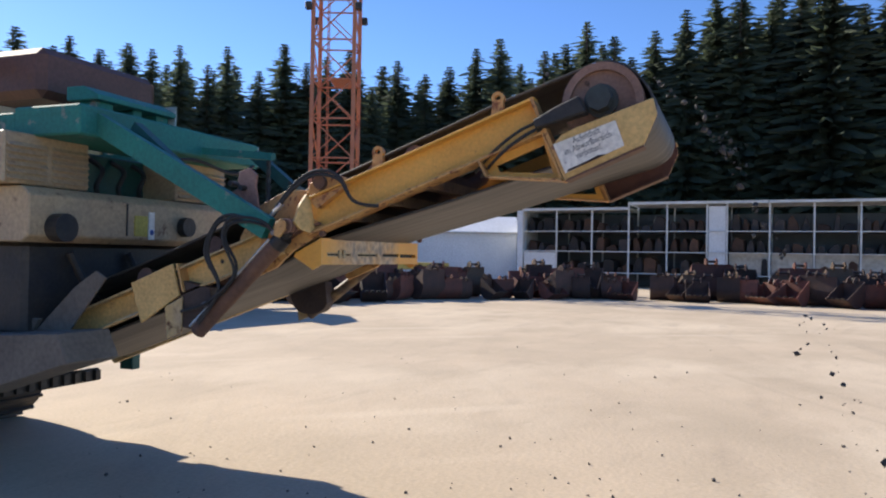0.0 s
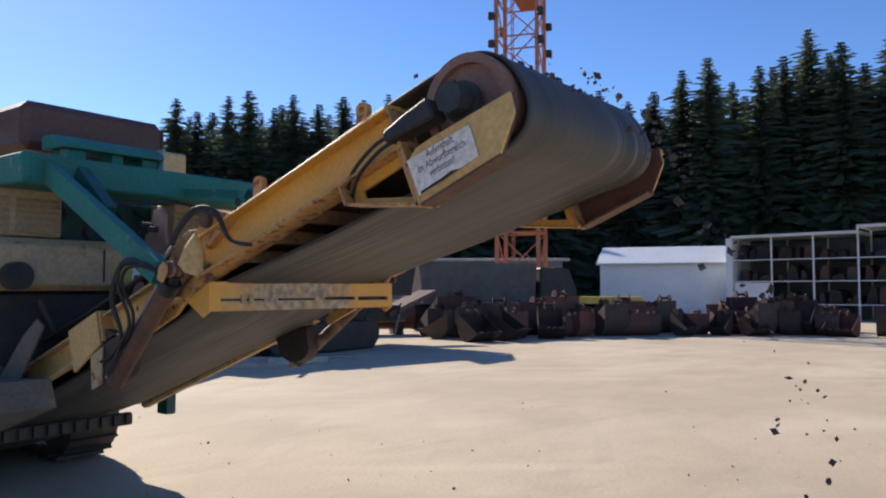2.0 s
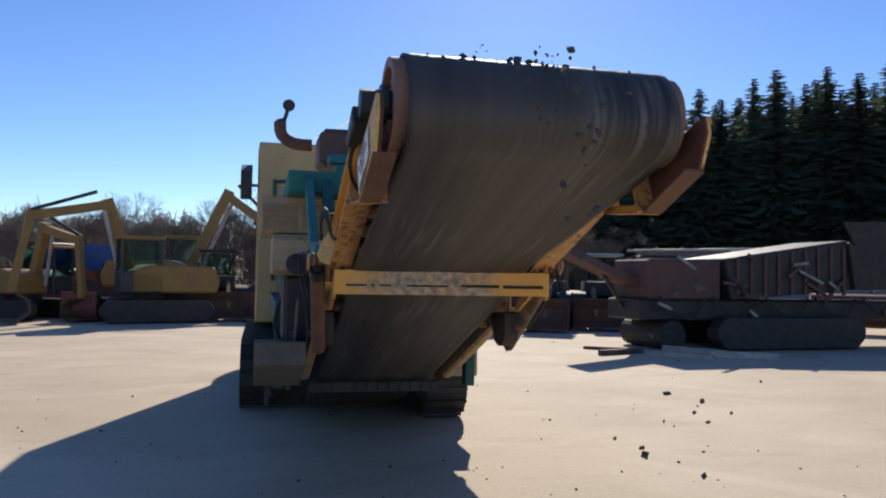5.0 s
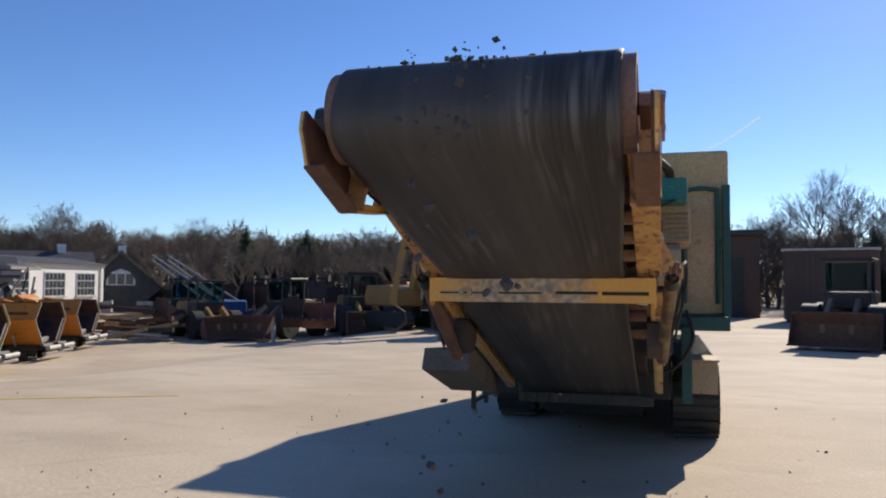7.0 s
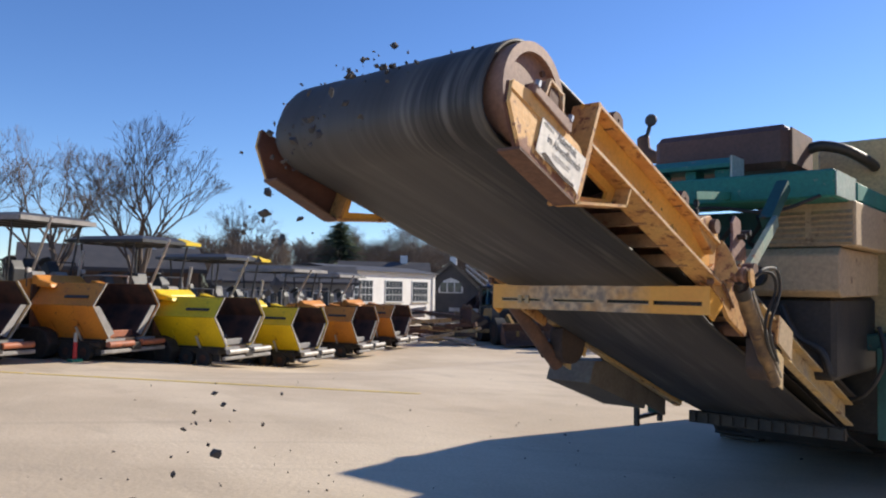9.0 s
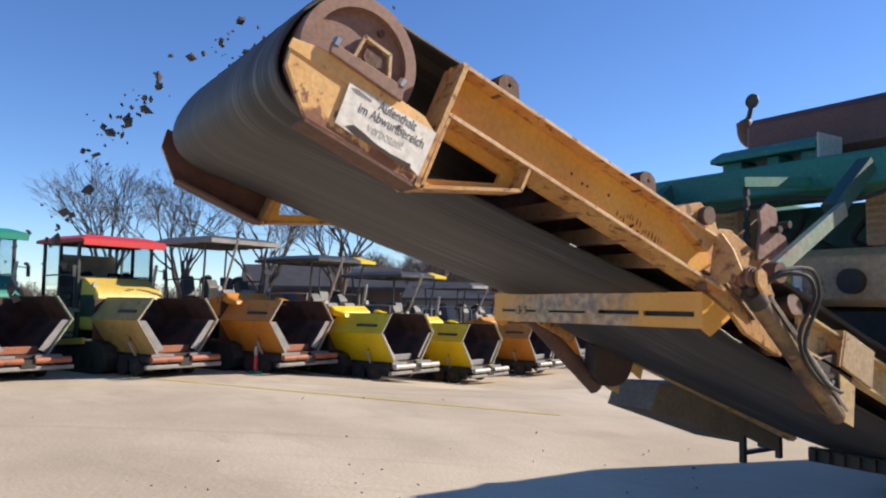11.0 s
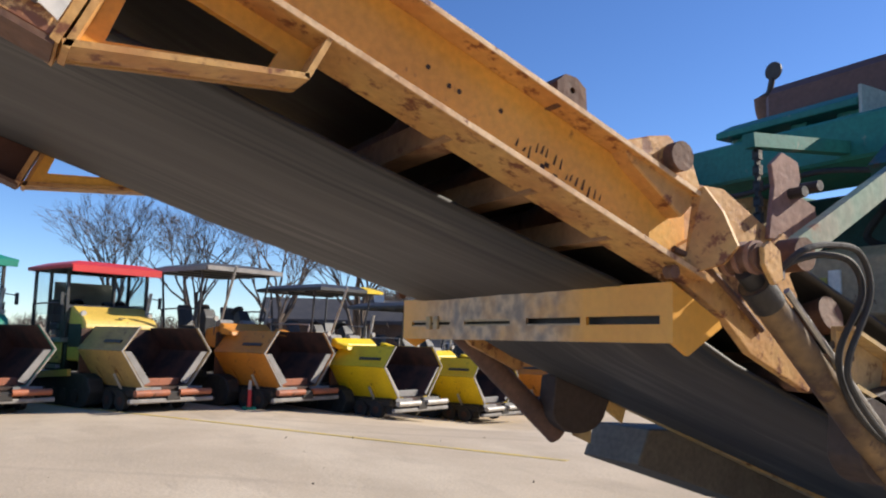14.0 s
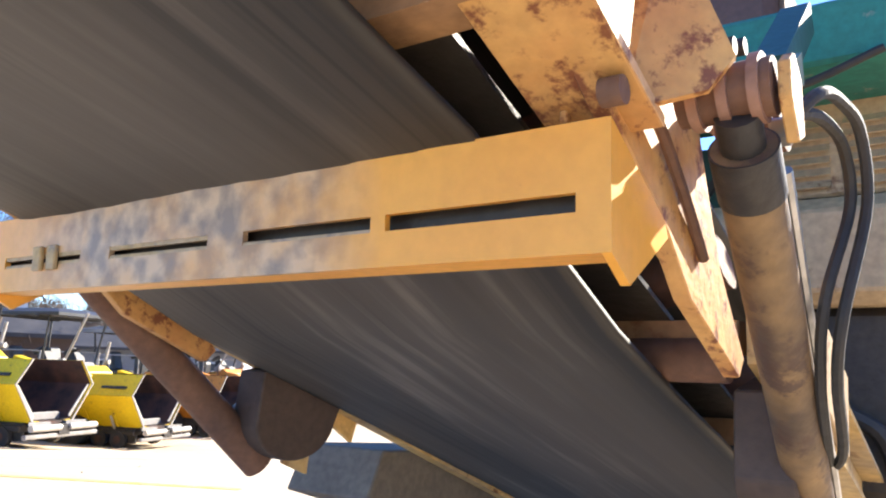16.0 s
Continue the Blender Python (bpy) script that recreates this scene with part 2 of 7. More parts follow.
def strip(line, x0, x1, thick, bm=None):
    """A band across x0 to x1 along a line of (y, z), with a thickness towards its left-hand side."""
    own = bm or bmesh.new()
    k = len(line)
    off = []
    for i, p in enumerate(line):
        a, b = Vector(line[max(i - 1, 0)]), Vector(line[min(i + 1, k - 1)])
        d = (b - a).normalized()
        off.append(Vector(p) + thick * Vector((-d.y, d.x)))
    vs = [[own.verts.new((x, p[0], p[1])) for p in s] for s in (line, off) for x in (x0, x1)]
    for i in range(k - 1):
        for a, b in ((0, 1), (3, 2), (2, 0), (1, 3)):
            own.faces.new((vs[a][i], vs[b][i], vs[b][i + 1], vs[a][i + 1]))
    for i in (0, k - 1):
        own.faces.new((vs[0][i], vs[1][i], vs[3][i], vs[2][i]))
    return own


def words(name, text, m, size, material, parent, extrude=0.0006):
    """Raised lettering with the built-in font, turned into a mesh."""
    cu = bpy.data.curves.new(name, "FONT")
    cu.body, cu.size, cu.extrude, cu.align_x, cu.align_y, cu.space_line = text, size, extrude, "CENTER", "CENTER", 0.95
    tmp = new(name, cu)
    bpy.context.view_layer.update()
    me = bpy.data.meshes.new_from_object(tmp.evaluated_get(bpy.context.evaluated_depsgraph_get()))
    bpy.data.objects.remove(tmp)
    me.materials.clear()
    me.materials.append(material)
    ob = new(name, me)
    ob.parent = parent
    ob.matrix_basis = m
    return ob


# ---- ground ----
def ground_material():
    m = bpy.data.materials.new("dusty_concrete_yard")
    m.use_nodes = True
    t = m.node_tree
    n, l = t.nodes, t.links
    s = n["Principled BSDF"]
    co = n.new("ShaderNodeTexCoord")

    def noise_at(scale, detail, stretch=(1, 1, 1), turn=0.0, rough=0.6):
        mp, nz = n.new("ShaderNodeMapping"), n.new("ShaderNodeTexNoise")
        mp.inputs["Scale"].default_value, mp.inputs["Rotation"].default_value = stretch, (0, 0, turn)
        nz.inputs["Scale"].default_value, nz.inputs["Detail"].default_value, nz.inputs["Roughness"].default_value = scale, detail, rough
        l.new(co.outputs["Object"], mp.inputs[0]), l.new(mp.outputs[0], nz.inputs[0])
        return nz.outputs[0]

    def ranged(v, a, b, c, d):
        r = n.new("ShaderNodeMapRange")
        for i, q in enumerate((a, b, c, d)):
            r.inputs[i + 1].default_value = q
        l.new(v, r.inputs[0])
        return r.outputs[0]

    def mixed(f, a, b, mode="MIX"):
        x = n.new("ShaderNodeMix")
        x.data_type, x.blend_type = "RGBA", mode
        if isinstance(f, float):
            x.inputs[0].default_value = f
        else:
            l.new(f, x.inputs[0])
        for k, v in ((6, a), (7, b)):
            if isinstance(v, tuple):
                x.inputs[k].default_value = rgba(v)
            else:
                l.new(v, x.inputs[k])
        return x.outputs[2]

    def arcs(cx, cy, scale, lo, hi, top):
        """Tyre tracks swung round a point."""
        mp, ln, cb, nz = n.new("ShaderNodeVectorMath"), n.new("ShaderNodeVectorMath"), n.new("ShaderNodeCombineXYZ"), n.new("ShaderNodeTexNoise")
        mp.operation, ln.operation = "SUBTRACT", "LENGTH"
        mp.inputs[1].default_value = (cx, cy, 0)
        l.new(co.outputs["Object"], mp.inputs[0]), l.new(mp.outputs[0], ln.inputs[0]), l.new(ln.outputs["Value"], cb.inputs[0])
        nz.inputs["Scale"].default_value, nz.inputs["Detail"].default_value = scale, 3
        l.new(cb.outputs[0], nz.inputs[0])
        return ranged(nz.outputs[0], lo, hi, 0, top)

    def times(a, b):
        x = n.new("ShaderNodeMath")
        x.operation = "MULTIPLY"
        l.new(a, x.inputs[0]), l.new(b, x.inputs[1])
        return x.outputs[0]

    base = mixed(ranged(noise_at(0.4, 8), 0.35, 0.68, 0, 1), (0.575, 0.455, 0.315), (0.46, 0.365, 0.25))
    base = mixed(ranged(noise_at(0.28, 5, (0.6, 1.0, 1), 0.5), 0.47, 0.62, 0, 0.75), base, (0.66, 0.54, 0.385))
    base = mixed(ranged(noise_at(1.1, 6, (0.5, 1.3, 1), 0.2), 0.55, 0.7, 0, 0.5), base, (0.4, 0.315, 0.22))
    worn = ranged(noise_at(0.25, 3), 0.45, 0.6, 0, 1)
    base = mixed(times(arcs(14.0, -16.0, 1.7, 0.56, 0.66, 0.45), worn), base, (0.36, 0.285, 0.205))
    base = mixed(times(arcs(-22.0, 40.0, 1.3, 0.55, 0.68, 0.45), ranged(noise_at(0.2, 3, turn=1.0), 0.45, 0.6, 0, 1)), base, (0.38, 0.3, 0.215))
    base = mixed(times(arcs(-30.0, -25.0, 1.1, 0.55, 0.66, 0.5), ranged(noise_at(0.22, 3, turn=2.0), 0.48, 0.62, 0, 1)), base, (0.68, 0.565, 0.41))
    fine = ranged(noise_at(28, 4), 0.3, 0.7, 0.82, 1.1)
    base = mixed(0.7, base, fine, "MULTIPLY")
    spots = ranged(noise_at(3.2, 9, rough=0.75), 0.67, 0.73, 0, 0.55)
    base = mixed(spots, base, (0.22, 0.175, 0.13))
    l.new(base, s.inputs["Base Color"])
    s.inputs["Roughness"].default_value = 0.85
    bp = n.new("ShaderNodeBump")
    bp.inputs["Strength"].default_value, bp.inputs["Distance"].default_value = 0.35, 0.02
    l.new(noise_at(14, 6), bp.inputs["Height"]), l.new(bp.outputs[0], s.inputs["Normal"])
    return m


GROUND = ground_material()
bm = bmesh.new()
gx = [-900, -200, -60] + [-30 + k * 0.75 for k in range(37)] + [30, 200, 900]
gy = [-900, -200, -40, -5] + [0.5 + k * 0.75 for k in range(24)] + [60, 200, 900]
gv = [[bm.verts.new((x, y, ground_z(x, y))) for y in gy] for x in gx]
for i in range(len(gx) - 1):
    for j in range(len(gy) - 1):
        bm.faces.new((gv[i][j], gv[i + 1][j], gv[i + 1][j + 1], gv[i][j + 1]))
ground = part("ground", bm, GROUND, smooth=True)
tagged(ground, "pale dusty concrete yard with tyre marks and small stones", "ground", kind="structure")

LINE_PAINT = mat("faded_yellow_line_paint", (0.68, 0.48, 0.1), (0.56, 0.43, 0.18), 0.7, scale=4)
bm = bmesh.new()
for a, b in (((-17.5, 1.45), (-13.0, 3.72)), ((-12.9, 3.77), (-6.2, 7.1))):
    bar((a[0], a[1], 0.001), (b[0], b[1], 0.001), 0.12, 0.008, bm)
line = part("yellow_line", bm, LINE_PAINT)
tagged(line, "faded yellow marking line painted on the yard", "road marking", kind="structure")


# ---- the crusher with its discharge conveyor ----
crusher = thing("mobile_crusher", "yellow and green tracked mobile crusher with a raised discharge conveyor", "crusher")


def cp(name, bm, material, label="", parent=None, smooth=False):
    return part(name, bm, material, parent or crusher, label, smooth)


# side-view lines of the conveyor, as (y, z)
DRUM_Y, DRUM_Z, DRUM_R = 0.156, 2.364, 0.192
HEAD = [(-0.086, 2.356), (-0.105, 2.281), (-0.048, 2.142), (0.31, 1.99), (0.372, 2.158), (0.335, 2.203), (0.262, 2.235)]


def z_top(y):
    return 2.388 - 0.379 * (y - 0.481)


def z_bot(y):
    return 2.205 - 0.388 * (y - 0.481)


# belt: return run, round the drum, upper run
def belt_line():
    r = DRUM_R + 0.012
    low = [(7.2, -0.05 + 0.12), (6.0, 0.22), (4.0, 0.82), (2.6, 1.315), (2.06, 1.508), (1.72, 1.672), (1.62, 1.716), (0.9, 1.915)]
    arc = []
    for k in range(29):
        a = radians(-107.5 - k * 180 / 28)
        slack = r + 0.045 * math.exp(-((math.degrees(a) + 160) / 32) ** 2)
        arc.append((DRUM_Y + slack * math.cos(a), DRUM_Z + slack * math.sin(a)))
    up = [(0.4, 2.49), (0.95, 2.275), (1.6, 2.022), (3.0, 1.5), (6.0, 0.5), (7.2, 0.35)]
    return low + arc + up


def belt():
    """A wide band with slight lengthwise waves and ribs, closed over the drum."""
    bm = bmesh.new()
    line = belt_line()
    dense = []
    for (a, b), (c, d) in zip(line, line[1:]):
        k = max(1, int(math.hypot(c - a, d - b) / 0.14))
        dense += [(a + (c - a) * i / k, b + (d - b) * i / k) for i in range(k)]
    dense.append(line[-1])
    xs = [-0.56 + 1.12 * i / 44 for i in range(45)]
    top_of_drum = max(range(len(dense)), key=lambda q: dense[q][1])
    rows = []
    for j, (y, z) in enumerate(dense):
        p, q = dense[max(j - 1, 0)], dense[min(j + 1, len(dense) - 1)]
        d = Vector((q[0] - p[0], q[1] - p[1])).normalized()
        nrm = Vector((-d.y, d.x))
        far = max(0.0, min(1.0, (y - 0.25) / 0.6))
        row = []
        for i, x in enumerate(xs):
            rib = 0.0006 * math.sin(x * 46) + 0.0004 * math.sin(x * 97 + 1.2)
            sag = 0.010 * noise.noise(Vector((x * 2.2, y * 0.6, z * 0.3))) * far
            edge = 0.006 * noise.noise(Vector((y * 4.0, z * 4.0, 3.0 if i else 8.0))) if i in (0, 44) else 0
            w = nrm * (rib + sag)
            carry = max(0.0, min(1.0, (y - 0.3) / 0.4)) if j > top_of_drum else 0.0
            lift = carry * (0.052 * max(0.0, (abs(x) - 0.2) / 0.36) ** 1.2 - 0.033)
            trim_ = 0.065 * max(0.0, min(1.0, (y - 0.25) / 1.1)) * max(0.0, x / 0.56)
            row.append(bm.verts.new((x + edge - trim_ * (1 - carry), y + w.x, z + w.y + lift)))
        rows.append(row)
    for u, v in zip(rows, rows[1:]):
        for i in range(44):
            bm.faces.new((u[i], u[i + 1], v[i + 1], v[i]))
    ob = cp("belt", bm, BELT, "black ribbed rubber conveyor belt, dusty and scuffed", smooth=True)
    so = ob.modifiers.new("thickness", "SOLIDIFY")
    so.thickness, so.offset = 0.012, 0.0
    return ob


belt()
drum = cp("head_drum", rod((-0.585, DRUM_Y, DRUM_Z), (0.585, DRUM_Y, DRUM_Z), DRUM_R, seg=48), RUST_DRUM, "rust-brown steel head drum", smooth=True)
for s in (-1, 1):
    bm = ring([(DRUM_Y + DRUM_R * math.cos(a), DRUM_Z + DRUM_R * math.sin(a)) for a in [k * math.pi / 24 for k in range(48)]],
              [(DRUM_Y + 0.155 * math.cos(a), DRUM_Z + 0.155 * math.sin(a)) for a in [k * math.pi / 24 for k in range(48)]], s * 0.585, s * 0.612)
    cp("drum_rim", bm, RUST_DRUM, parent=drum, smooth=True)
    cp("drum_hub", rod((s * 0.585, DRUM_Y, DRUM_Z), (s * 0.66, DRUM_Y, DRUM_Z), 0.045, seg=20), RUST, parent=drum, smooth=True)
    for k in range(2):
        a = k * math.pi + 0.9
        c = (DRUM_Y + 0.125 * math.cos(a), DRUM_Z + 0.125 * math.sin(a))
        cp("bolt", rod((s * 0.585, *c), (s * 0.597, *c), 0.012, seg=6), RUST, parent=drum)

# bearing block on the open side, gearbox with hydraulic motor on the other
u = Vector((0, math.cos(radians(-19)), math.sin(radians(-19))))
v = Vector((0, math.sin(radians(19)), math.cos(radians(19))))


def on(a, b, c0=(0.17, 2.34)):
    """(y, z) of a place a along and b square to the conveyor, from a middle near the drum."""
    w = a * u + b * v
    return (c0[0] + w.y, c0[1] + w.z)


PALE_STEEL = mat("bright_steel", (0.55, 0.54, 0.52), None, 0.35, 0.8, scale=8)
WORN = mat("edge_worn_to_pale_primer", (0.74, 0.52, 0.3), (0.5, 0.27, 0.12), 0.6, scale=14, fine=60, rust=0.3, rust_col=(0.24, 0.1, 0.05), rust_scale=18)
bearing = cp("bearing_block", prism([(0.062, 2.335), (0.1, 2.388), (0.128, 2.401), (0.209, 2.363), (0.224, 2.335), (0.22, 2.272)], 0.618, 0.684, 0.004), RUST_DRUM, "rust-brown bearing block")
cp("bearing_cap", rod((0.684, 0.157, 2.345), (0.694, 0.157, 2.345), 0.034, seg=8), RUST, parent=bearing)
for p, q in (((0.128, 2.401), (0.09, 2.33)), ((0.209, 2.363), (0.204, 2.283)), ((0.124, 2.401), (0.211, 2.361))):
    cp("housing_rib", bar((0.692, *p), (0.692, *q), 0.018, 0.009), WORN, parent=bearing)
cp("bearing_foot", prism([(0.02, 2.362), (0.252, 2.271), (0.242, 2.226), (0.012, 2.33)], 0.696, 0.712, 0.003), RUST_DRUM, parent=bearing)
for q in ((0.036, 2.364), (0.246, 2.284)):
    cp("bolt", rod((0.704, q[0] - 0.006, q[1] - 0.012), (0.704, q[0] + 0.004, q[1] + 0.01), 0.013, seg=6), PALE_STEEL, parent=bearing)

HOUSING = mat("grey_green_gearbox", (0.05, 0.06, 0.055), (0.04, 0.04, 0.036), 0.55, 0.2, scale=8)
gearbox = cp("gearbox", rod((-0.59, *on(-0.02, 0.02)), (-0.72, *on(-0.02, 0.02)), 0.06, seg=8), HOUSING, "grey-green gearbox of the belt drive")
cp("gearbox_flange", rod((-0.615, *on(-0.02, 0.02)), (-0.64, *on(-0.02, 0.02)), 0.08, seg=20), HOUSING, parent=gearbox)
motor = cp("hydraulic_motor", prism([on(0.05, -0.03), on(0.3, -0.015), on(0.3, 0.03), on(0.18, 0.05), on(0.06, 0.06)], -0.74, -0.65, 0.008), DARK, "black hydraulic motor")
for k, (a, b) in enumerate(((0.31, -0.01), (0.33, 0.02))):
    cp("hose", tube([(-0.7, *on(a - 0.05, b)), (-0.71, *on(a + 0.05, b - 0.01)), (-0.69, *on(a + 0.2, b - 0.05)), (-0.6, *on(a + 0.35, b - 0.1))], 0.008), RUBBER, parent=motor)

YELLOW_FADED = mat("faded_yellow_paint", (0.72, 0.46, 0.16), (0.6, 0.37, 0.12), 0.55, scale=5, fine=50, rust=0.12, rust_col=(0.3, 0.16, 0.07), rust_scale=12)
FOOT = mat("dark_greasy_rust", (0.07, 0.045, 0.034), (0.045, 0.03, 0.025), 0.7, scale=6, bump=0.3)
CYL = mat("streaked_cylinder_paint", (0.075, 0.05, 0.034), (0.27, 0.165, 0.07), 0.6, scale=9, fine=30, rust=0.5, rust_col=(0.08, 0.045, 0.03), rust_scale=12, bump=0.3)
STRUT = mat("chipped_pale_green_paint", (0.15, 0.25, 0.19), (0.28, 0.25, 0.19), 0.75, scale=5, rust=0.3, rust_col=(0.24, 0.13, 0.08), rust_scale=9)
LINER = mat("red_brown_rusted_liner", (0.13, 0.052, 0.032), (0.065, 0.028, 0.02), 0.8, scale=5, fine=40, rust=0.35, rust_col=(0.1, 0.04, 0.025), rust_scale=9, bump=0.25)
FLAG = mat("pinkish_rusted_plate", (0.34, 0.2, 0.15), (0.24, 0.13, 0.1), 0.75, scale=8, fine=45, bump=0.25)


def rust_along_edge(source, name, normal, foot, deep):
    """Copy of a paint, eaten to red-brown rust along one cut edge, ragged, with specks beyond it."""
    m = source.copy()
    m.name = name
    n, l = m.node_tree.nodes, m.node_tree.links
    s_ = n["Principled BSDF"]
    src = s_.inputs["Base Color"].links[0].from_socket
    co, dot, nz, ad = n.new("ShaderNodeTexCoord"), n.new("ShaderNodeVectorMath"), n.new("ShaderNodeTexNoise"), n.new("ShaderNodeMath")
    dot.operation = "DOT_PRODUCT"
    dot.inputs[1].default_value = (0, *normal)
    l.new(co.outputs["Object"], dot.inputs[0])
    nz.inputs["Scale"].default_value, nz.inputs["Detail"].default_value, nz.inputs["Roughness"].default_value = 26, 8, 0.7
    l.new(co.outputs["Object"], nz.inputs[0])
    ad.operation, ad.inputs[1].default_value = "MULTIPLY_ADD", 0.34
    l.new(nz.outputs[0], ad.inputs[0]), l.new(dot.outputs["Value"], ad.inputs[2])
    base = normal[0] * foot[0] + normal[1] * foot[1] + 0.17
    rg_ = n.new("ShaderNodeMapRange")
    rg_.inputs[1].default_value, rg_.inputs[2].default_value = base + deep, base + deep * 0.45
    l.new(ad.outputs[0], rg_.inputs[0])
    mx = n.new("ShaderNodeMix")
    mx.data_type = "RGBA"
    mx.inputs[7].default_value = (0.27, 0.11, 0.055, 1)
    l.new(rg_.outputs[0], mx.inputs[0]), l.new(src, mx.inputs[6]), l.new(mx.outputs[2], s_.inputs["Base Color"])
    return m


HEAD_PAINT = mat("sun_bleached_orange_paint", (0.86, 0.52, 0.21), (0.76, 0.42, 0.14), 0.6, scale=6, fine=60, rust=0.2, rust_col=(0.4, 0.19, 0.08), rust_scale=24, bump=0.15, grain=0.25)
HEAD_PAINT = rust_along_edge(HEAD_PAINT, "bleached_orange_paint_with_rusted_edge", (0.39, 0.92), (-0.048, 2.142), 0.055)
for s in (-1, 1):
    far = s * 0.69
    plate_mat = HEAD_PAINT if s > 0 else YELLOW_FADED
    head = cp("head_plate", prism(HEAD, s * 0.674, far, 0.003), plate_mat, "rust-eaten yellow head plate")
    # folded lower lip and its eaten edge
    lip = [(-0.048, 2.142), (0.31, 1.99), (0.306, 1.981), (-0.05, 2.132)]
    cp("head_lip", prism(lip, s * 0.60, s * 0.692), RUST, parent=head)
    cp("inner_liner", prism(HEAD, s * 0.662, s * 0.673), LINER, "red-brown rusted inner face", parent=head)
    if s > 0:
        cp("doubler_strip", prism([(-0.09, 2.355), (-0.102, 2.327), (0.083, 2.25), (0.255, 2.191), (0.262, 2.222), (0.016, 2.338)], 0.6905, 0.694, 0.001), HEAD_PAINT, parent=head)
    # warning sign
    tl, tr, br, bl = (0.081, 2.259), (0.371, 2.156), (0.309, 2.018), (0.038, 2.14)
    eaten = [(0.285, 2.038), (0.262, 2.043), (0.236, 2.058), (0.205, 2.067), (0.165, 2.09), (0.128, 2.108), (0.096, 2.112), (0.07, 2.124)]
    sign = cp("warning_sign", prism([tl, tr, br] + (eaten if s > 0 else []) + [bl], s * 0.6945, s * 0.698), WHITE, "peeling white warning sign with dark lettering")
    if s > 0:
        cp("rusty_stain", prism([(0.068, 2.134), (0.095, 2.141), (0.122, 2.126), (0.16, 2.1), (0.215, 2.073), (0.283, 2.05), (0.28, 2.036), (0.22, 2.055), (0.15, 2.09), (0.1, 2.11)],
                                0.698, 0.6985), CHIP, parent=sign)
        cp("rusty_stain", prism([(0.085, 2.245), (0.105, 2.244), (0.152, 2.219), (0.147, 2.213), (0.1, 2.23)], 0.698, 0.6985), FLAP, parent=sign)
    else:
        cp("rusty_stain", prism([(0.12, 2.103), (0.16, 2.1), (0.2, 2.078), (0.3, 2.035), (0.3, 2.024), (0.2, 2.066)], -0.6985, -0.698), CHIP, parent=sign)
    mid = Vector((s * 0.6986, 0.212, 2.152))
    narrow = Matrix.Diagonal((0.74, 1, 1, 1))
    right = Vector((0, 0.282, -0.105)).normalized() * s
    upv = Vector((0, 0.105, 0.282)).normalized()
    out = right.cross(upv)
    rot = Matrix((right, upv, out)).transposed().to_4x4()
    for k, row in enumerate(("Aufenthalt", "im Abwurfbereich", "verboten!")):
        words("lettering", row, Matrix.Translation(mid + upv * (0.04 - 0.037 * k) + right * (0.012, 0.006, -0.002)[k]) @ rot @ narrow, 0.043, INK if k < 2 or s < 0 else INK_WORN, sign)
    # transverse end plate of the beam
    cp("end_plate", prism([(0.300, 1.992), (0.312, 1.984), (0.494, 2.385), (0.478, 2.392)], s * 0.575, s * 0.694), YELLOW_RUST, "rusty yellow end plate of the side beam")
    # channel beam: web set back between two flanges
    y0, y1 = 0.47, 1.715
    beam = cp("side_beam", prism([(y0, z_top(y0)), (y1, z_top(y1)), (y1, z_bot(y1)), (y0, z_bot(y0) + 0.02)], s * 0.615, s * 0.629), YELLOW,
              "yellow steel channel beam, scratched and rust-edged")
    cp("top_flange", prism([(y0, z_top(y0)), (y1, z_top(y1)), (y1, z_top(y1) - 0.013), (y0, z_top(y0) - 0.013)], s * 0.63, s * 0.692, 0.002), YELLOW_RUST if s > 0 else YELLOW, parent=beam)
    cp("bottom_flange", prism([(y0 - 0.05, z_bot(y0 - 0.05)), (y1, z_bot(y1)), (y1, z_bot(y1) - 0.014), (y0 - 0.05, z_bot(y0 - 0.05) - 0.014)], s * 0.56, s * 0.692, 0.002),
       YELLOW_RUST, parent=beam)
    if s > 0:
        cp("worn_edge", prism([(y0, z_top(y0)), (y1, z_top(y1)), (y1, z_top(y1) - 0.012), (y0, z_top(y0) - 0.012)], 0.692, 0.6935), WORN, "paint-bare flange edge", parent=beam)
        cp("worn_edge", prism([(y0 - 0.05, z_bot(y0 - 0.05)), (y1, z_bot(y1)), (y1, z_bot(y1) - 0.013), (y0 - 0.05, z_bot(y0 - 0.05) - 0.013)], 0.692, 0.6935), WORN, "paint-bare flange edge", parent=beam)
    rq = random.Random(3)
    for k in range(15 if s > 0 else 0):
        y = 1.205 + k * 0.0165 + rq.uniform(-0.004, 0.004)
        zc = 1.983 - 0.4 * (y - 1.205) + rq.uniform(-0.005, 0.005) + (0.018 if 2 < k < 8 else 0.0)
        h_ = rq.uniform(0.005, 0.014)
        w_ = rq.uniform(0.004, 0.007)
        cp("pen_mark", prism([(y - w_, zc - h_), (y, zc - h_ * 1.1), (y + w_, zc + h_), (y + 0.002, zc + h_ * 0.8)], s * 0.6293, s * 0.63), CHIP, parent=beam)
        if 3 < k < 10:
            d_ = rq.uniform(0.024, 0.04)
            cp("pen_mark", prism([(y - 0.008, zc - d_ - 0.006), (y + 0.005, zc - d_ - 0.01), (y + 0.008, zc - d_), (y - 0.004, zc - d_ + 0.004)], s * 0.6293, s * 0.63), CHIP, parent=beam)
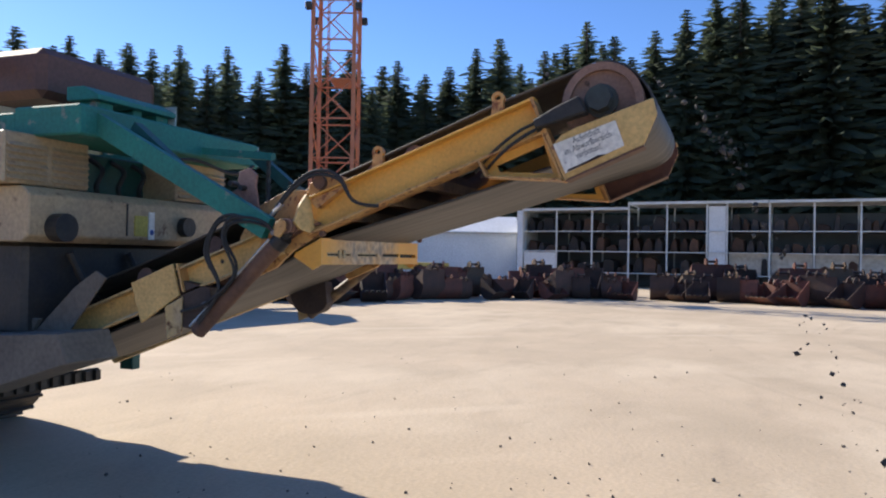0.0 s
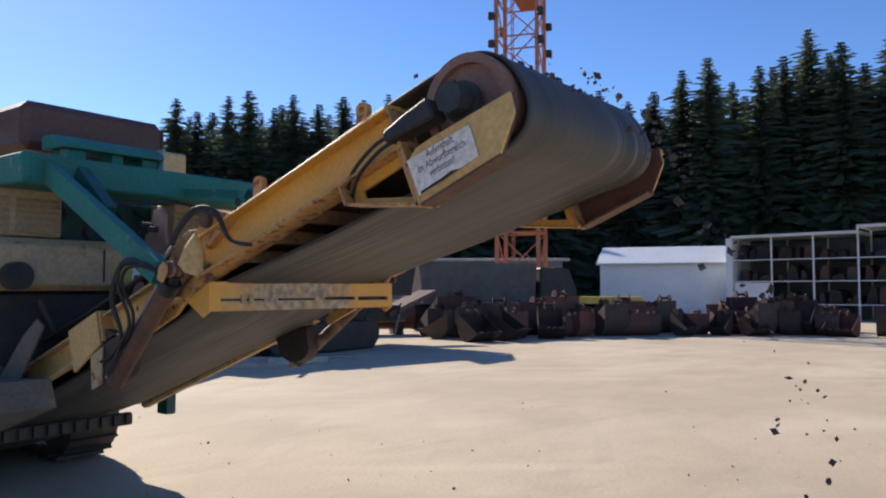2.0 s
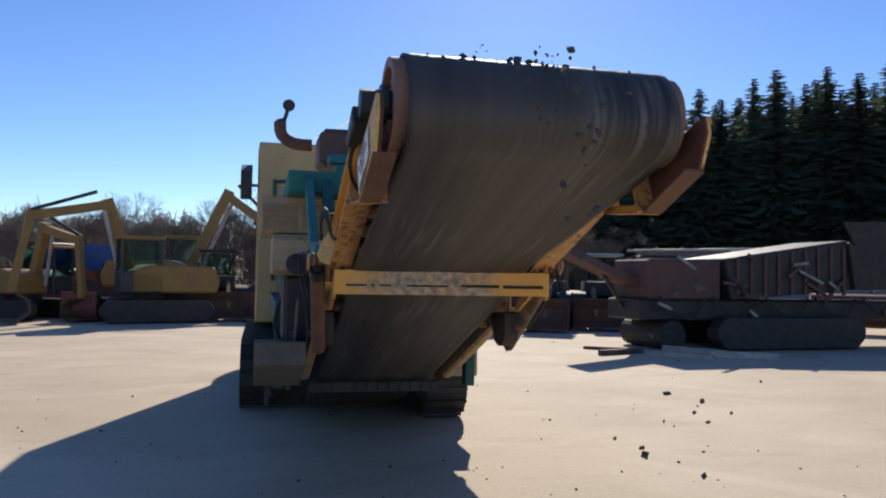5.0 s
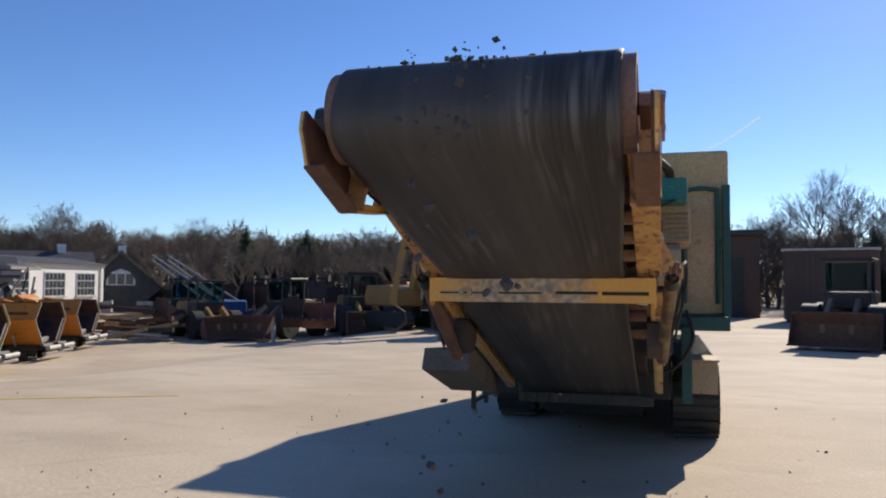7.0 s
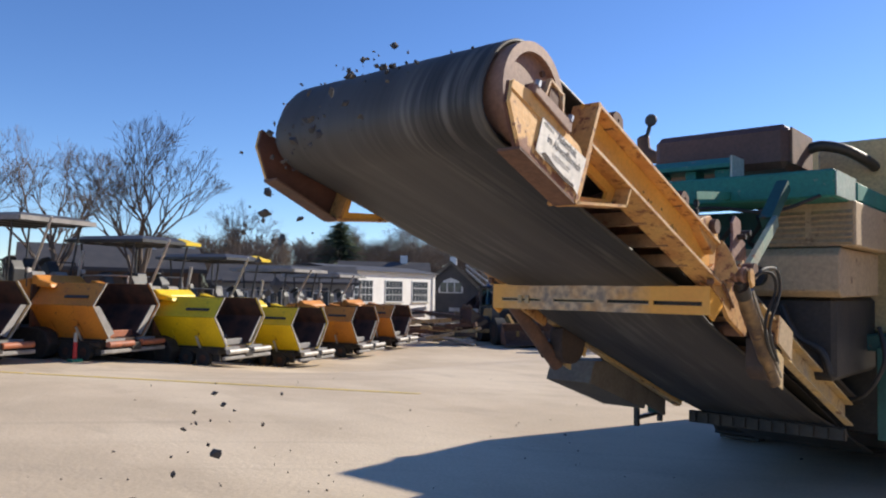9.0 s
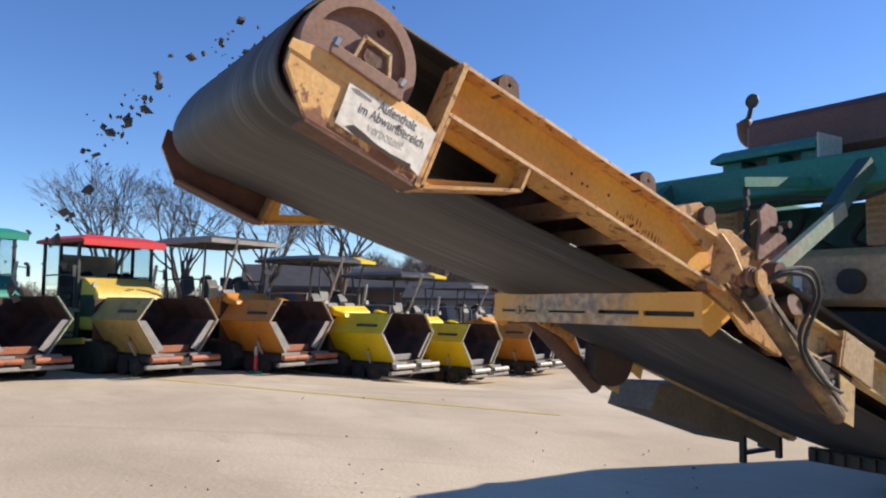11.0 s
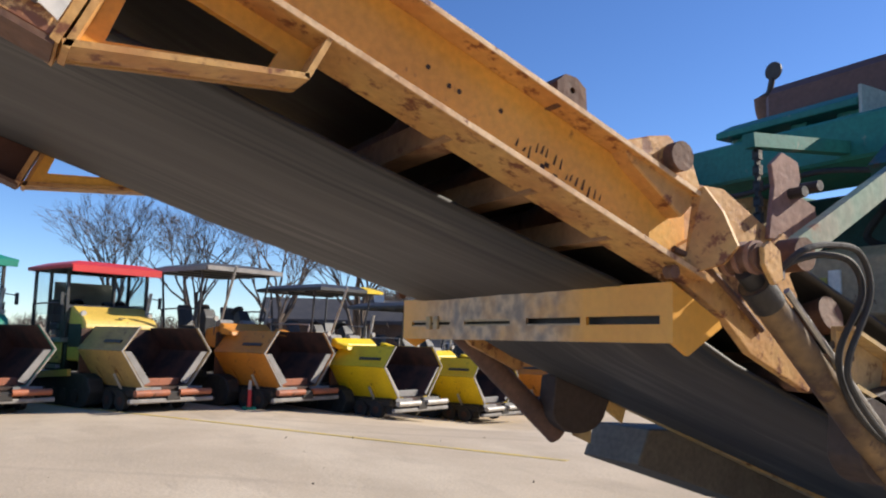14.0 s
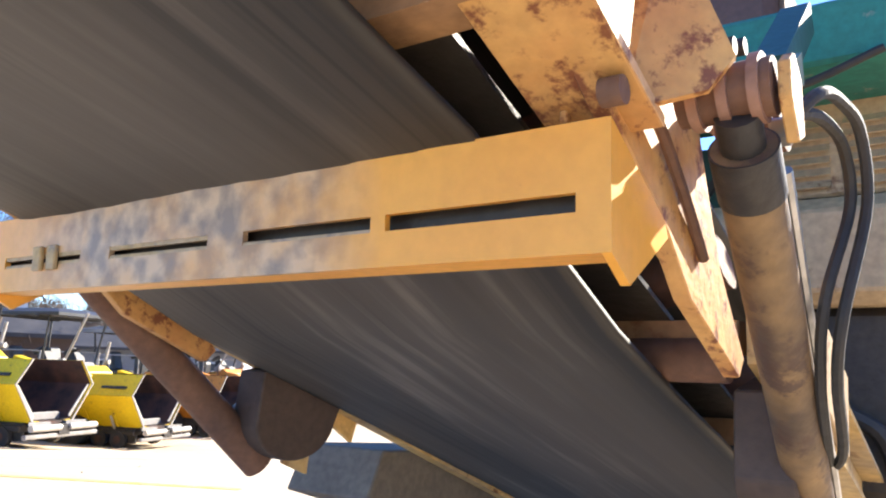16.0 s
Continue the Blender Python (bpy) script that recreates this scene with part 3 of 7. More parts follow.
    for q in ((0.98, 2.105), (1.03, 2.075), (1.055, 2.068), (1.16, 2.045)) if s > 0 else ():
        cp("paint_chip", rod((0.6293, *q), (0.63, *q), 0.006, seg=7), CHIP, parent=beam)
    # bracket with a slanted opening, between head plate and beam
    outer = [(0.318, 1.984), (0.708, 2.008), (0.754, 2.098), (0.425, 2.228)]
    inner = [(0.383, 2.028), (0.655, 2.04), (0.672, 2.072), (0.432, 2.168)]
    br_ = cp("corner_bracket", ring(outer, inner, s * 0.605, s * 0.622), YELLOW, "yellow corner bracket with a slanted opening")
    for a, b in ((0, 1), (1, 2), (3, 0)):
        p, q = outer[a], outer[b]
        d = Vector((q[0] - p[0], q[1] - p[1])).normalized() * 0.011
        nn = (-d.y, d.x)
        cp("bracket_edge", prism([p, q, (q[0] + nn[0], q[1] + nn[1]), (p[0] + nn[0], p[1] + nn[1])], s * 0.6, s * 0.691), YELLOW_RUST, parent=br_)
    # lifting eyes on the beam, with the roller brackets
    for y in (0.668, 1.322):
        zt = z_top(y)
        if s > 0:
            edge_ = [(y - 0.044, zt + 0.0), (y - 0.042, zt + 0.055), (y - 0.02, zt + 0.074), (y + 0.012, zt + 0.071), (y + 0.038, zt + 0.05), (y + 0.042, zt - 0.01)]
            hole_ = [(y + 0.008 * math.cos(a), zt + 0.04 + 0.008 * math.sin(a)) for a in [math.pi * (1.15 - k / 3) for k in range(6)]]
        else:
            round_ = [radians(215 - k * 250 / 10) for k in range(11)]
            edge_ = [(y - 0.034, zt)] + [(y + 0.033 * math.cos(a), zt + 0.09 + 0.033 * math.sin(a)) for a in round_] + [(y + 0.034, zt - 0.012)]
            hole_ = [(y + 0.016 * math.cos(a), zt + 0.09 + 0.016 * math.sin(a)) for a in [radians(215)] + round_ + [radians(-35)]]
        lug = cp("lifting_eye", ring(edge_, hole_, s * 0.605, s * (0.672 if s > 0 else 0.635)), RUST if s > 0 else YELLOW_RUST, "rusty lifting eye")
        cp("lug_foot", prism([(y - 0.055, z_top(y - 0.055)), (y + 0.055, z_top(y + 0.055)), (y + 0.055, z_top(y + 0.055) + 0.008), (y - 0.055, z_top(y - 0.055) + 0.008)], s * 0.57, s * 0.665), RUST, parent=lug)
    # knuckle where the beam folds
    knuckle = cp("hinge_knuckle", prism([(1.46, z_top(1.46)), (1.56, 2.045), (1.62, 2.055), (1.7, 2.0), (1.73, 1.925), (1.655, 1.86), (1.5, 1.97)], s * 0.6, s * 0.675, 0.004), YELLOW_RUST,
                 "orange rust-streaked hinge knuckle")
    cp("hinge_pin", rod((s * 0.57, 1.63, 2.0), (s * 0.705, 1.63, 2.0), 0.036, seg=18), RUST, parent=knuckle, smooth=True)
    bm = bmesh.new()
    vs = [bm.verts.new((s * p[0], p[1], p[2])) for p in ((0.672, 1.70, 1.93), (0.70, 1.706, 1.937), (0.735, 1.726, 1.875), (0.766, 1.738, 1.79), (0.742, 1.715, 1.748), (0.69, 1.68, 1.73), (0.665, 1.668, 1.735))]
    fa = bm.faces.new(vs)
    ex = bmesh.ops.extrude_face_region(bm, geom=[fa])
    bmesh.ops.translate(bm, vec=(-0.004 * s, 0.014, 0), verts=[q for q in ex["geom"] if isinstance(q, bmesh.types.BMVert)])
    cp("gusset_plate", bm, YELLOW_RUST if s > 0 else YELLOW_FADED, "flame-cut gusset plate with rubbed paint")
    boss = cp("pivot_boss", rod((s * 0.69, 1.785, 1.765), (s * 0.796, 1.785, 1.765), 0.034, seg=20), RUST, "greasy pivot boss", smooth=True)
    for k in range(3):
        cp("boss_collar", rod((s * (0.705 + 0.034 * k), 1.785, 1.765), (s * (0.717 + 0.034 * k), 1.785, 1.765), 0.041, seg=20), RUST_DRUM, parent=boss, smooth=True)
    cp("clevis_plate", prism([(1.765, 1.785), (1.79, 1.802), (1.825, 1.78), (1.835, 1.715), (1.80, 1.70), (1.765, 1.745)], s * 0.802, s * 0.816, 0.002), YELLOW_RUST, parent=boss)
    cp("weld_boss", rod((s * 0.66, 1.62, 1.728), (s * 0.685, 1.62, 1.728), 0.016, seg=12), RUST, parent=boss, smooth=True)
    # tie plates behind the fold
    cp("tie_plate", prism([(1.6, 1.76), (1.66, 1.72), (1.82, 1.63), (1.92, 1.54), (2.15, 1.44), (2.18, 1.47), (2.06, 1.6), (2.0, 1.72), (1.97, 1.79), (1.72, 1.82)], s * 0.63, s * 0.655, 0.002), YELLOW_RUST, "rusty yellow tie plate")
    # added plate: stops sun through the fold from striking the belt's edge
    cp("sun_blocker", prism([(1.66, 1.72), (1.68, 1.97), (1.9, 1.97), (2.1, 1.87), (2.2, 1.7), (2.1, 1.56)], s * 0.59, s * 0.6, 0.002), YELLOW_RUST, "stained plate added inside the fold to block the sun")
    cp("hose", tube([(s * 0.662, 1.64, 1.785), (s * 0.668, 1.74, 1.75), (s * 0.666, 1.85, 1.68), (s * 0.66, 1.96, 1.6)], 0.008), RUST, "greasy hose along the fold", smooth=True)
    # lower channel beams
    y2, y3 = (2.3 if s > 0 else 1.86), 4.3
    zl = lambda q: 1.77 - 0.375 * (q - 1.9)
    low = cp("lower_beam", prism([(y2, zl(y2)), (y3, zl(y3)), (y3, zl(y3) - 0.155), (y2, zl(y2) - 0.155)], s * 0.63, s * 0.645), YELLOW_DUSTY if s > 0 else YELLOW_FADED, "dusty yellow lower channel beam")
    for dz in (0.0, -0.155):
        cp("lower_flange", prism([(y2, zl(y2) + dz), (y3, zl(y3) + dz), (y3, zl(y3) + dz - 0.013), (y2, zl(y2) + dz - 0.013)], s * 0.646, s * 0.7), YELLOW_DUSTY, parent=low)
    for q in (2.28, 2.37):
        cp("beam_hole", rod((s * 0.6452, q, zl(q) - 0.06), (s * 0.6458, q, zl(q) - 0.06), 0.013, seg=12), DARK, parent=low)
    guard = cp("guard_plate", prism([(2.55, 1.55), (2.79, 1.45), (2.76, 1.28), (2.51, 1.395)] if s > 0 else [(2.57, 1.55), (2.87, 1.43), (2.79, 1.2), (2.52, 1.37)], s * 0.7, s * 0.718, 0.003), YELLOW_FADED if s < 0 else TAN, "pale yellow guard plate")
    cp("guard_side", prism([(2.5, 1.39), (2.548, 1.55), (2.536, 1.552), (2.488, 1.392)], s * 0.6, s * 0.716), YELLOW_RUST, parent=guard)
    cp("guard_stay", prism([(2.50, 1.36), (2.62, 1.3), (2.6, 1.12), (2.5, 1.16)], s * 0.705, s * 0.714), YELLOW_DUSTY, parent=guard)
    # lift cylinder
    top, foot = Vector((s * 0.756, 1.775, 1.735)), Vector((s * 0.694, 2.5 if s > 0 else 2.4, 1.17))
    fat = 1.0 if s > 0 else 1.2
    mid_c = top.lerp(foot, 0.05)
    cyl = cp("lift_cylinder", rod(mid_c, foot, 0.038 * fat, seg=28), CYL if s > 0 else RUST, "rusty grease-streaked hydraulic lift cylinder", smooth=True)
    cp("cylinder_rod", rod(top, mid_c, 0.026, seg=14), DARK, parent=cyl, smooth=True)
    cp("cylinder_gland", rod(mid_c, top.lerp(foot, 0.13), 0.0405 * fat, seg=28), DARK, parent=cyl, smooth=True)
    cp("port_block", box(s * 0.775, 1.835, 1.715, s * 0.8, 1.865, 1.745, 0.004), STEEL, parent=cyl)
    for k in range(2):
        o = top.lerp(foot, 0.82) + Vector((s * (0.01 - 0.03 * k), 0.032, 0.032))
        cp("port_block", rod(o, o + Vector((0, 0.03, 0.03)), 0.014, seg=8), STEEL, parent=cyl)
    cp("pressure_pipe", tube([top.lerp(foot, 0.12) + Vector((s * 0.034, 0.028, 0.026)), top.lerp(foot, 0.5) + Vector((s * 0.034, 0.028, 0.026)), foot + Vector((s * 0.034, 0.028, 0.03))], 0.0085), PALE_STEEL, parent=cyl)
    foot_pts = [(2.45 + 0.15 * math.cos(a), 1.29 + 0.11 * math.sin(a)) for a in [radians(190 + k * 160 / 12) for k in range(13)]]
    cp("cylinder_foot", prism(foot_pts + [(2.66, 1.4), (2.55, 1.46), (2.32, 1.42)], s * 0.6, s * 0.7, 0.004), FOOT, "dark rounded cylinder foot")
    # hoses at the fold: two loops above the cylinder, one over the hinge
    for k in range(2):
        o = 0.022 * k
        cp("hose", tube([(s * 0.79, 1.85, 1.735), (s * (0.8 + o), 1.90, 1.765 + o), (s * (0.81 + o), 2.0, 1.785 + o), (s * (0.82 + o), 2.10, 1.77 + o), (s * (0.82 + o), 2.135, 1.69), (s * (0.79 + o), 2.08, 1.55 - o),
                         (s * (0.77 + o), 2.14, 1.44), (s * (0.75 + o), 2.3, 1.33), (s * 0.72, 2.5, 1.28)], 0.0085), RUBBER, "black hydraulic hose", smooth=True)
    if s < 0:
        for k in range(2):
            o = 0.02 * k
            cp("hose", tube([(-0.72, 1.9 + o, 1.82), (-0.74, 1.78, 1.95 + o), (-0.74, 1.64, 2.035 + o), (-0.73, 1.5, 2.01 + o), (-0.71, 1.42, 1.9), (-0.7, 1.3 - o, 1.87)], 0.0095), RUBBER, "black hydraulic hose", smooth=True)
            cp("hose", tube([(-0.74, 1.95, 1.70), (-0.78, 2.05, 1.79 + o), (-0.79, 2.2, 1.78 + o), (-0.79, 2.27 + o, 1.62), (-0.78, 2.2, 1.42), (-0.77, 2.34, 1.22 + o)], 0.0095), RUBBER, "black hydraulic hose", smooth=True)
        cp("hose_fitting", rod((-0.72, 1.96, 1.775), (-0.73, 1.84, 1.885), 0.013, seg=8), PALE_STEEL, "bare steel hose fitting")
        cp("skirt_plate", prism([(2.96, 1.46), (3.04, 1.5), (3.2, 1.4), (3.62, 1.02), (3.7, 0.8), (3.5, 0.82)], -0.815, -0.8, 0.003), GREY, "pale dusty sheet beside the belt's tail")
    # struts to the chassis
    strut = cp("strut", bar((0.715, 2.03, 1.806), (0.665, 2.645, 2.112), 0.03, 0.068) if s > 0 else bar((-0.76, 1.9, 1.75), (-0.74, 3.2, 2.42), 0.055, 0.12), STRUT if s > 0 else GREEN, "chipped green strut")
    cp("strut_end", rod((s * 0.68, 1.995, 1.79), (s * 0.765, 1.995, 1.79), 0.043, seg=18), RUST, parent=strut, smooth=True)
    cp("strut_lug", prism([(1.95, 1.745), (1.955, 1.82), (2.0, 1.85), (2.05, 1.83), (2.06, 1.765), (2.0, 1.735)], s * 0.69, s * 0.702, 0.002), YELLOW_RUST, parent=strut)
    cp("strut_hanger", bar((s * 0.62, 2.62, 2.1), (s * 0.62, 2.95, 2.36), 0.07, 0.08), GREEN_DARK, parent=strut)
    flag = cp("stop_plate", prism([(2.06, 1.85), (2.09, 2.0), (2.08, 2.06), (2.13, 2.1), (2.2, 2.08), (2.21, 2.03), (2.19, 1.99), (2.27, 1.96), (2.3, 1.86)], s * 0.6, s * 0.615, 0.002), FLAG, "rust-pink stop plate with pins")
    for q in ((2.16, 1.985), (2.23, 2.01)):
        cp("stop_pin", rod((s * 0.57, *q), (s * 0.66, *q), 0.016, seg=10), DARK, parent=flag)

SCUFF = mat("scuffed_primer", (0.4, 0.33, 0.25), (0.5, 0.36, 0.16), 0.75, scale=9, fine=50, rust=0.3, rust_col=(0.22, 0.2, 0.19), rust_scale=16)
# cross beam under the belt, with slots
y = 1.63
zs = [(1.562, 1.607), (1.628, 1.706)]
bm = bmesh.new()
for za, zb in zs:
    box(-0.655, y, za, 0.655, y + 0.01, zb, bm=bm)
for a, b in ((-0.655, -0.6), (-0.33, -0.24), (0.02, 0.1), (0.342, 0.366), (0.626, 0.655)):
    box(a, y, 1.6069, b, y + 0.01, 1.6281, bm=bm)


def scuffed_paint():
    """Sound yellow paint, rubbed to greyish primer in a ragged stretch along the beam."""
    m = YELLOW_CLEAN.copy()
    m.name = "yellow_paint_rubbed_grey"
    n, l = m.node_tree.nodes, m.node_tree.links
    s_ = n["Principled BSDF"]
    src = s_.inputs["Base Color"].links[0].from_socket
    co = n.new("ShaderNodeTexCoord")
    sx = n.new("ShaderNodeSeparateXYZ")
    l.new(co.outputs["Object"], sx.inputs[0])
    a_, b_ = n.new("ShaderNodeMapRange"), n.new("ShaderNodeMapRange")
    a_.inputs[1].default_value, a_.inputs[2].default_value = -0.62, -0.3
    b_.inputs[1].default_value, b_.inputs[2].default_value = 0.36, 0.24
    l.new(sx.outputs[0], a_.inputs[0]), l.new(sx.outputs[0], b_.inputs[0])
    mu = n.new("ShaderNodeMath")
    mu.operation = "MULTIPLY"
    l.new(a_.outputs[0], mu.inputs[0]), l.new(b_.outputs[0], mu.inputs[1])
    nz = n.new("ShaderNodeTexNoise")
    nz.inputs["Scale"].default_value, nz.inputs["Detail"].default_value = 9, 8
    l.new(co.outputs["Object"], nz.inputs[0])
    rg_ = n.new("ShaderNodeMapRange")
    rg_.inputs[1].default_value, rg_.inputs[2].default_value, rg_.inputs[3].default_value = 0.3, 0.55, 0.5
    l.new(nz.outputs[0], rg_.inputs[0])
    m2_ = n.new("ShaderNodeMath")
    m2_.operation = "MULTIPLY"
    l.new(mu.outputs[0], m2_.inputs[0]), l.new(rg_.outputs[0], m2_.inputs[1])
    nb = n.new("ShaderNodeTexNoise")
    nb.inputs["Scale"].default_value, nb.inputs["Detail"].default_value = 22, 6
    l.new(co.outputs["Object"], nb.inputs[0])
    cr = n.new("ShaderNodeValToRGB")
    cr.color_ramp.elements[0].position, cr.color_ramp.elements[1].position = 0.38, 0.62
    cr.color_ramp.elements[0].color, cr.color_ramp.elements[1].color = (0.24, 0.185, 0.145, 1), (0.56, 0.4, 0.25, 1)
    l.new(nb.outputs[0], cr.inputs[0])
    mx = n.new("ShaderNodeMix")
    mx.data_type = "RGBA"
    l.new(m2_.outputs[0], mx.inputs[0]), l.new(src, mx.inputs[6]), l.new(cr.outputs[0], mx.inputs[7])
    l.new(mx.outputs[2], s_.inputs["Base Color"])
    return m


cross = cp("cross_beam", bm, scuffed_paint(), "yellow slotted cross beam, grey with scuffs in its middle")
for xa, xb, za, zb in ((-0.6, -0.33, 1.6069, 1.6125), (-0.6, -0.33, 1.6215, 1.6281), (-0.24, 0.02, 1.6069, 1.6125), (-0.24, 0.02, 1.6215, 1.6281), (0.1, 0.342, 1.6069, 1.6115)):
    cp("slot_filler", box(xa, y + 0.002, za, xb, y + 0.009, zb), SCUFF, parent=cross)
cp("cross_beam_lip", box(-0.655, y + 0.01, 1.562, 0.655, y + 0.07, 1.57), YELLOW, parent=cross)
cp("cross_beam_back", box(-0.64, y + 0.03, 1.6, 0.64, y + 0.036, 1.635), DARK, parent=cross)
for a in (-0.48, -0.43):
    cp("weld_tab", box(a, y - 0.009, 1.597, a + 0.028, y, 1.642, 0.002), SCUFF, parent=cross)
for s in (-1, 1):
    cp("beam_wing", prism([(y, 1.562), (1.68, 1.533), (1.80, 1.603), (1.79, 1.622), (y, 1.706)], s * 0.655, s * 0.666), YELLOW_CLEAN, parent=cross)

# rollers and cross tubes between the belt runs
CARRIER = mat("brown_stained_paint", (0.4, 0.23, 0.11), (0.24, 0.14, 0.08), 0.7, scale=7, fine=40, rust=0.35, rust_col=(0.2, 0.09, 0.045), rust_scale=12, bump=0.2)
for k, yy in enumerate((1.14, 1.36, 1.58, 1.95, 2.4, 2.9)):
    zc = z_bot(yy) + 0.1
    rset = cp("roller_set", bar((-0.615, yy - 0.07, zc - 0.05), (0.615, yy - 0.07, zc - 0.05), 0.075, 0.06), CARRIER, "rust-streaked yellow roller carrier")
    cp("roller", rod((-0.2, yy, zc), (0.2, yy, zc), 0.055, seg=14), RUST, parent=rset, smooth=True)
    for s in (-1, 1):
        cp("roller", rod((s * 0.21, yy, zc), (s * 0.57, yy, zc + 0.1), 0.055, seg=14), RUST, parent=rset, smooth=True)
# added dark sheet that fills the gap between the belt runs
cp("inner_sheet", prism([(1.5, 1.85), (5.5, 0.34), (5.5, 0.33), (1.5, 1.84)], -0.5, 0.5), DARK, "dark sheet added between the belt runs")
cp("return_roller", rod((-0.6, 2.3, 1.47), (0.6, 2.3, 1.47), 0.04, seg=14), RUST, smooth=True)

# chassis and power pack
def body_box(x0, x1, y, y_end, z0, z1, xa, xb, d0, d1, label):
    """A sheet-metal housing with a guarded vent door in its front."""
    shell = cp("body_shell", box(x0, y, z0, x1, y_end, z1, 0.02), TAN_WALL, label)
    c = 0.04 if xb > xa else -0.04
    cp("door_frame", tube([(xa, y - 0.03, d0), (xa, y - 0.03, d1 - 0.11), (xa + c, y - 0.03, d1), (xb - c, y - 0.03, d1), (xb, y - 0.03, d1 - 0.11), (xb, y - 0.03, d0)], 0.022, n=4), GREEN_DARK,
       "dark green tubular door guard", parent=shell)
    lo, hi = min(xa, xb), max(xa, xb)
    cp("vent_door", box(lo + 0.03, y - 0.012, d0 + 0.02, hi - 0.03, y - 0.001, d1 - 0.06, 0.003), TAN, parent=shell)
    for k in range(9):
        zz = d0 + (d1 - d0) * (0.47 + 0.05 * k)
        cp("vent_slat", box(lo + 0.05, y - 0.024, zz, hi - 0.05, y - 0.012, zz + 0.022), TAN, parent=shell)
    return shell


BODY_Y = 4.72
wall = body_box(0.36, 1.3, BODY_Y, 7.4, 1.39, 2.93, 0.9, 1.2, 1.5, 2.56, "faded yellow body shell beside the engine")
cp("corner_post", box(1.24, BODY_Y - 0.06, 1.36, 1.31, BODY_Y - 0.002, 2.6, 0.005), GREEN_DARK, parent=wall)
feeder = body_box(-1.15, 0.3, 8.6, 10.8, 0.95, 3.58, -0.92, -0.47, 1.55, 3.0, "faded yellow housing over the crusher's jaws")
for k in range(4):
    cp("panel_rib", box(-1.162, 8.7 + k * 0.55, 1.0, -1.1505, 8.76 + k * 0.55, 3.5), TAN, parent=feeder)
cp("mirror_flap", prism([(8.5, 3.12), (8.95, 3.28), (8.95, 2.85), (8.55, 2.72)], -1.4, -1.24, 0.01), DARK, "black side flap")
cp("flap_arm", bar((-1.12, 8.75, 2.95), (-1.26, 8.75, 2.95), 0.04, 0.04), DARK)
cp("chassis", box(-0.78, 5.3, 0.5, 0.78, 10.6, 1.38, 0.02), DARK, "dark greasy chassis")
cp("deck", box(-0.95, 4.4, 1.26, 1.28, 10.4, 1.386, 0.01), GREEN_DARK, "dark green deck frame")
cp("engine_hood", box(-0.85, 4.75, 1.39, 0.34, 8.5, 2.28, 0.03), GREEN_DARK, "dark green hood between the housings")
for s in (-1, 1):
    cp("deck_leg", box(s * 0.86, 4.3, 0.62, s * 0.95, 4.44, 1.3, 0.006), GREEN_DARK, "dark green support leg")
    cp("side_hose", tube([(s * 0.9, 4.2, 1.45), (s * 0.95, 4.1, 1.2), (s * 0.8, 4.15, 0.95), (s * 0.6, 4.3, 0.9)], 0.016), RUBBER)
# engine end: louvred radiator, tan box, underside
for xa, xb in ((-1.1, -0.48), (0.34, 0.92)):
    radiator = cp("radiator_housing", box(xa, 3.45, 2.0, xb, 4.5, 2.3, 0.01), TAN, "tan radiator housing with louvres")
    for s0, s1 in ((xa + 0.02, (xa + xb) / 2 - 0.02), ((xa + xb) / 2 + 0.02, xb - 0.02)):
        for k in range(6):
            zz = 2.025 + k * 0.038
            cp("louvre", prism([(3.45, zz + 0.026), (3.425, zz), (3.43, zz - 0.004), (3.452, zz + 0.014)], s0, s1), TAN, parent=radiator)
core = cp("radiator_core", box(-0.48, 3.75, 1.99, 0.34, 4.5, 2.29, 0.01), GREEN_DARK, "dark green radiator core")
for k in range(4):
    x_ = -0.4 + k * 0.2
    cp("coolant_hose", tube([(x_, 3.74, 2.25), (x_ + 0.04, 3.66, 2.18), (x_ - 0.03, 3.64, 2.06), (x_ + 0.05, 3.7, 2.0)], 0.018), RUBBER, parent=core, smooth=True)
tanbox = cp("engine_cover", prism([(3.36, 1.7), (3.36, 1.94), (3.42, 1.99), (4.5, 1.99), (4.5, 1.68), (3.42, 1.66)], -1.0, 0.84, 0.008), TAN, "tan engine cover, dusty")
cp("cover_seam", box(-0.245, 3.352, 1.72, -0.235, 3.3595, 1.935), DARK, parent=tanbox)
cp("round_cap", rod((0.32, 3.3, 1.8), (0.32, 3.36, 1.8), 0.07, seg=20), DARK, parent=tanbox)
cp("round_cap", rod((-0.81, 3.27, 1.75), (-0.81, 3.36, 1.75), 0.085, seg=20), DARK, parent=tanbox)
cp("decal", box(-0.17, 3.352, 1.72, -0.05, 3.3595, 1.86), mat("yellow_decal", (0.55, 0.45, 0.08)), "faded yellow decal", parent=tanbox)
cp("warning_decal", box(-0.04, 3.352, 1.7, 0.015, 3.3595, 1.89), WHITE, "small white warning decal", parent=tanbox)
cp("warning_mark", rod((-0.012, 3.351, 1.75), (-0.012, 3.3515, 1.75), 0.02, seg=16), mat("blue_decal", (0.03, 0.08, 0.3)), parent=tanbox)
cp("engine_block", box(-0.9, 3.5, 1.1, 0.78, 4.7, 1.665, 0.03), DARK, "dark engine underside")
for x in (-0.6, -0.1, 0.45):
    cp("engine_pipe", tube([(x, 3.47, 1.6), (x + 0.1, 3.44, 1.4), (x + 0.25, 3.46, 1.3), (x + 0.3, 3.47, 1.15)], 0.025), DARK, smooth=True)
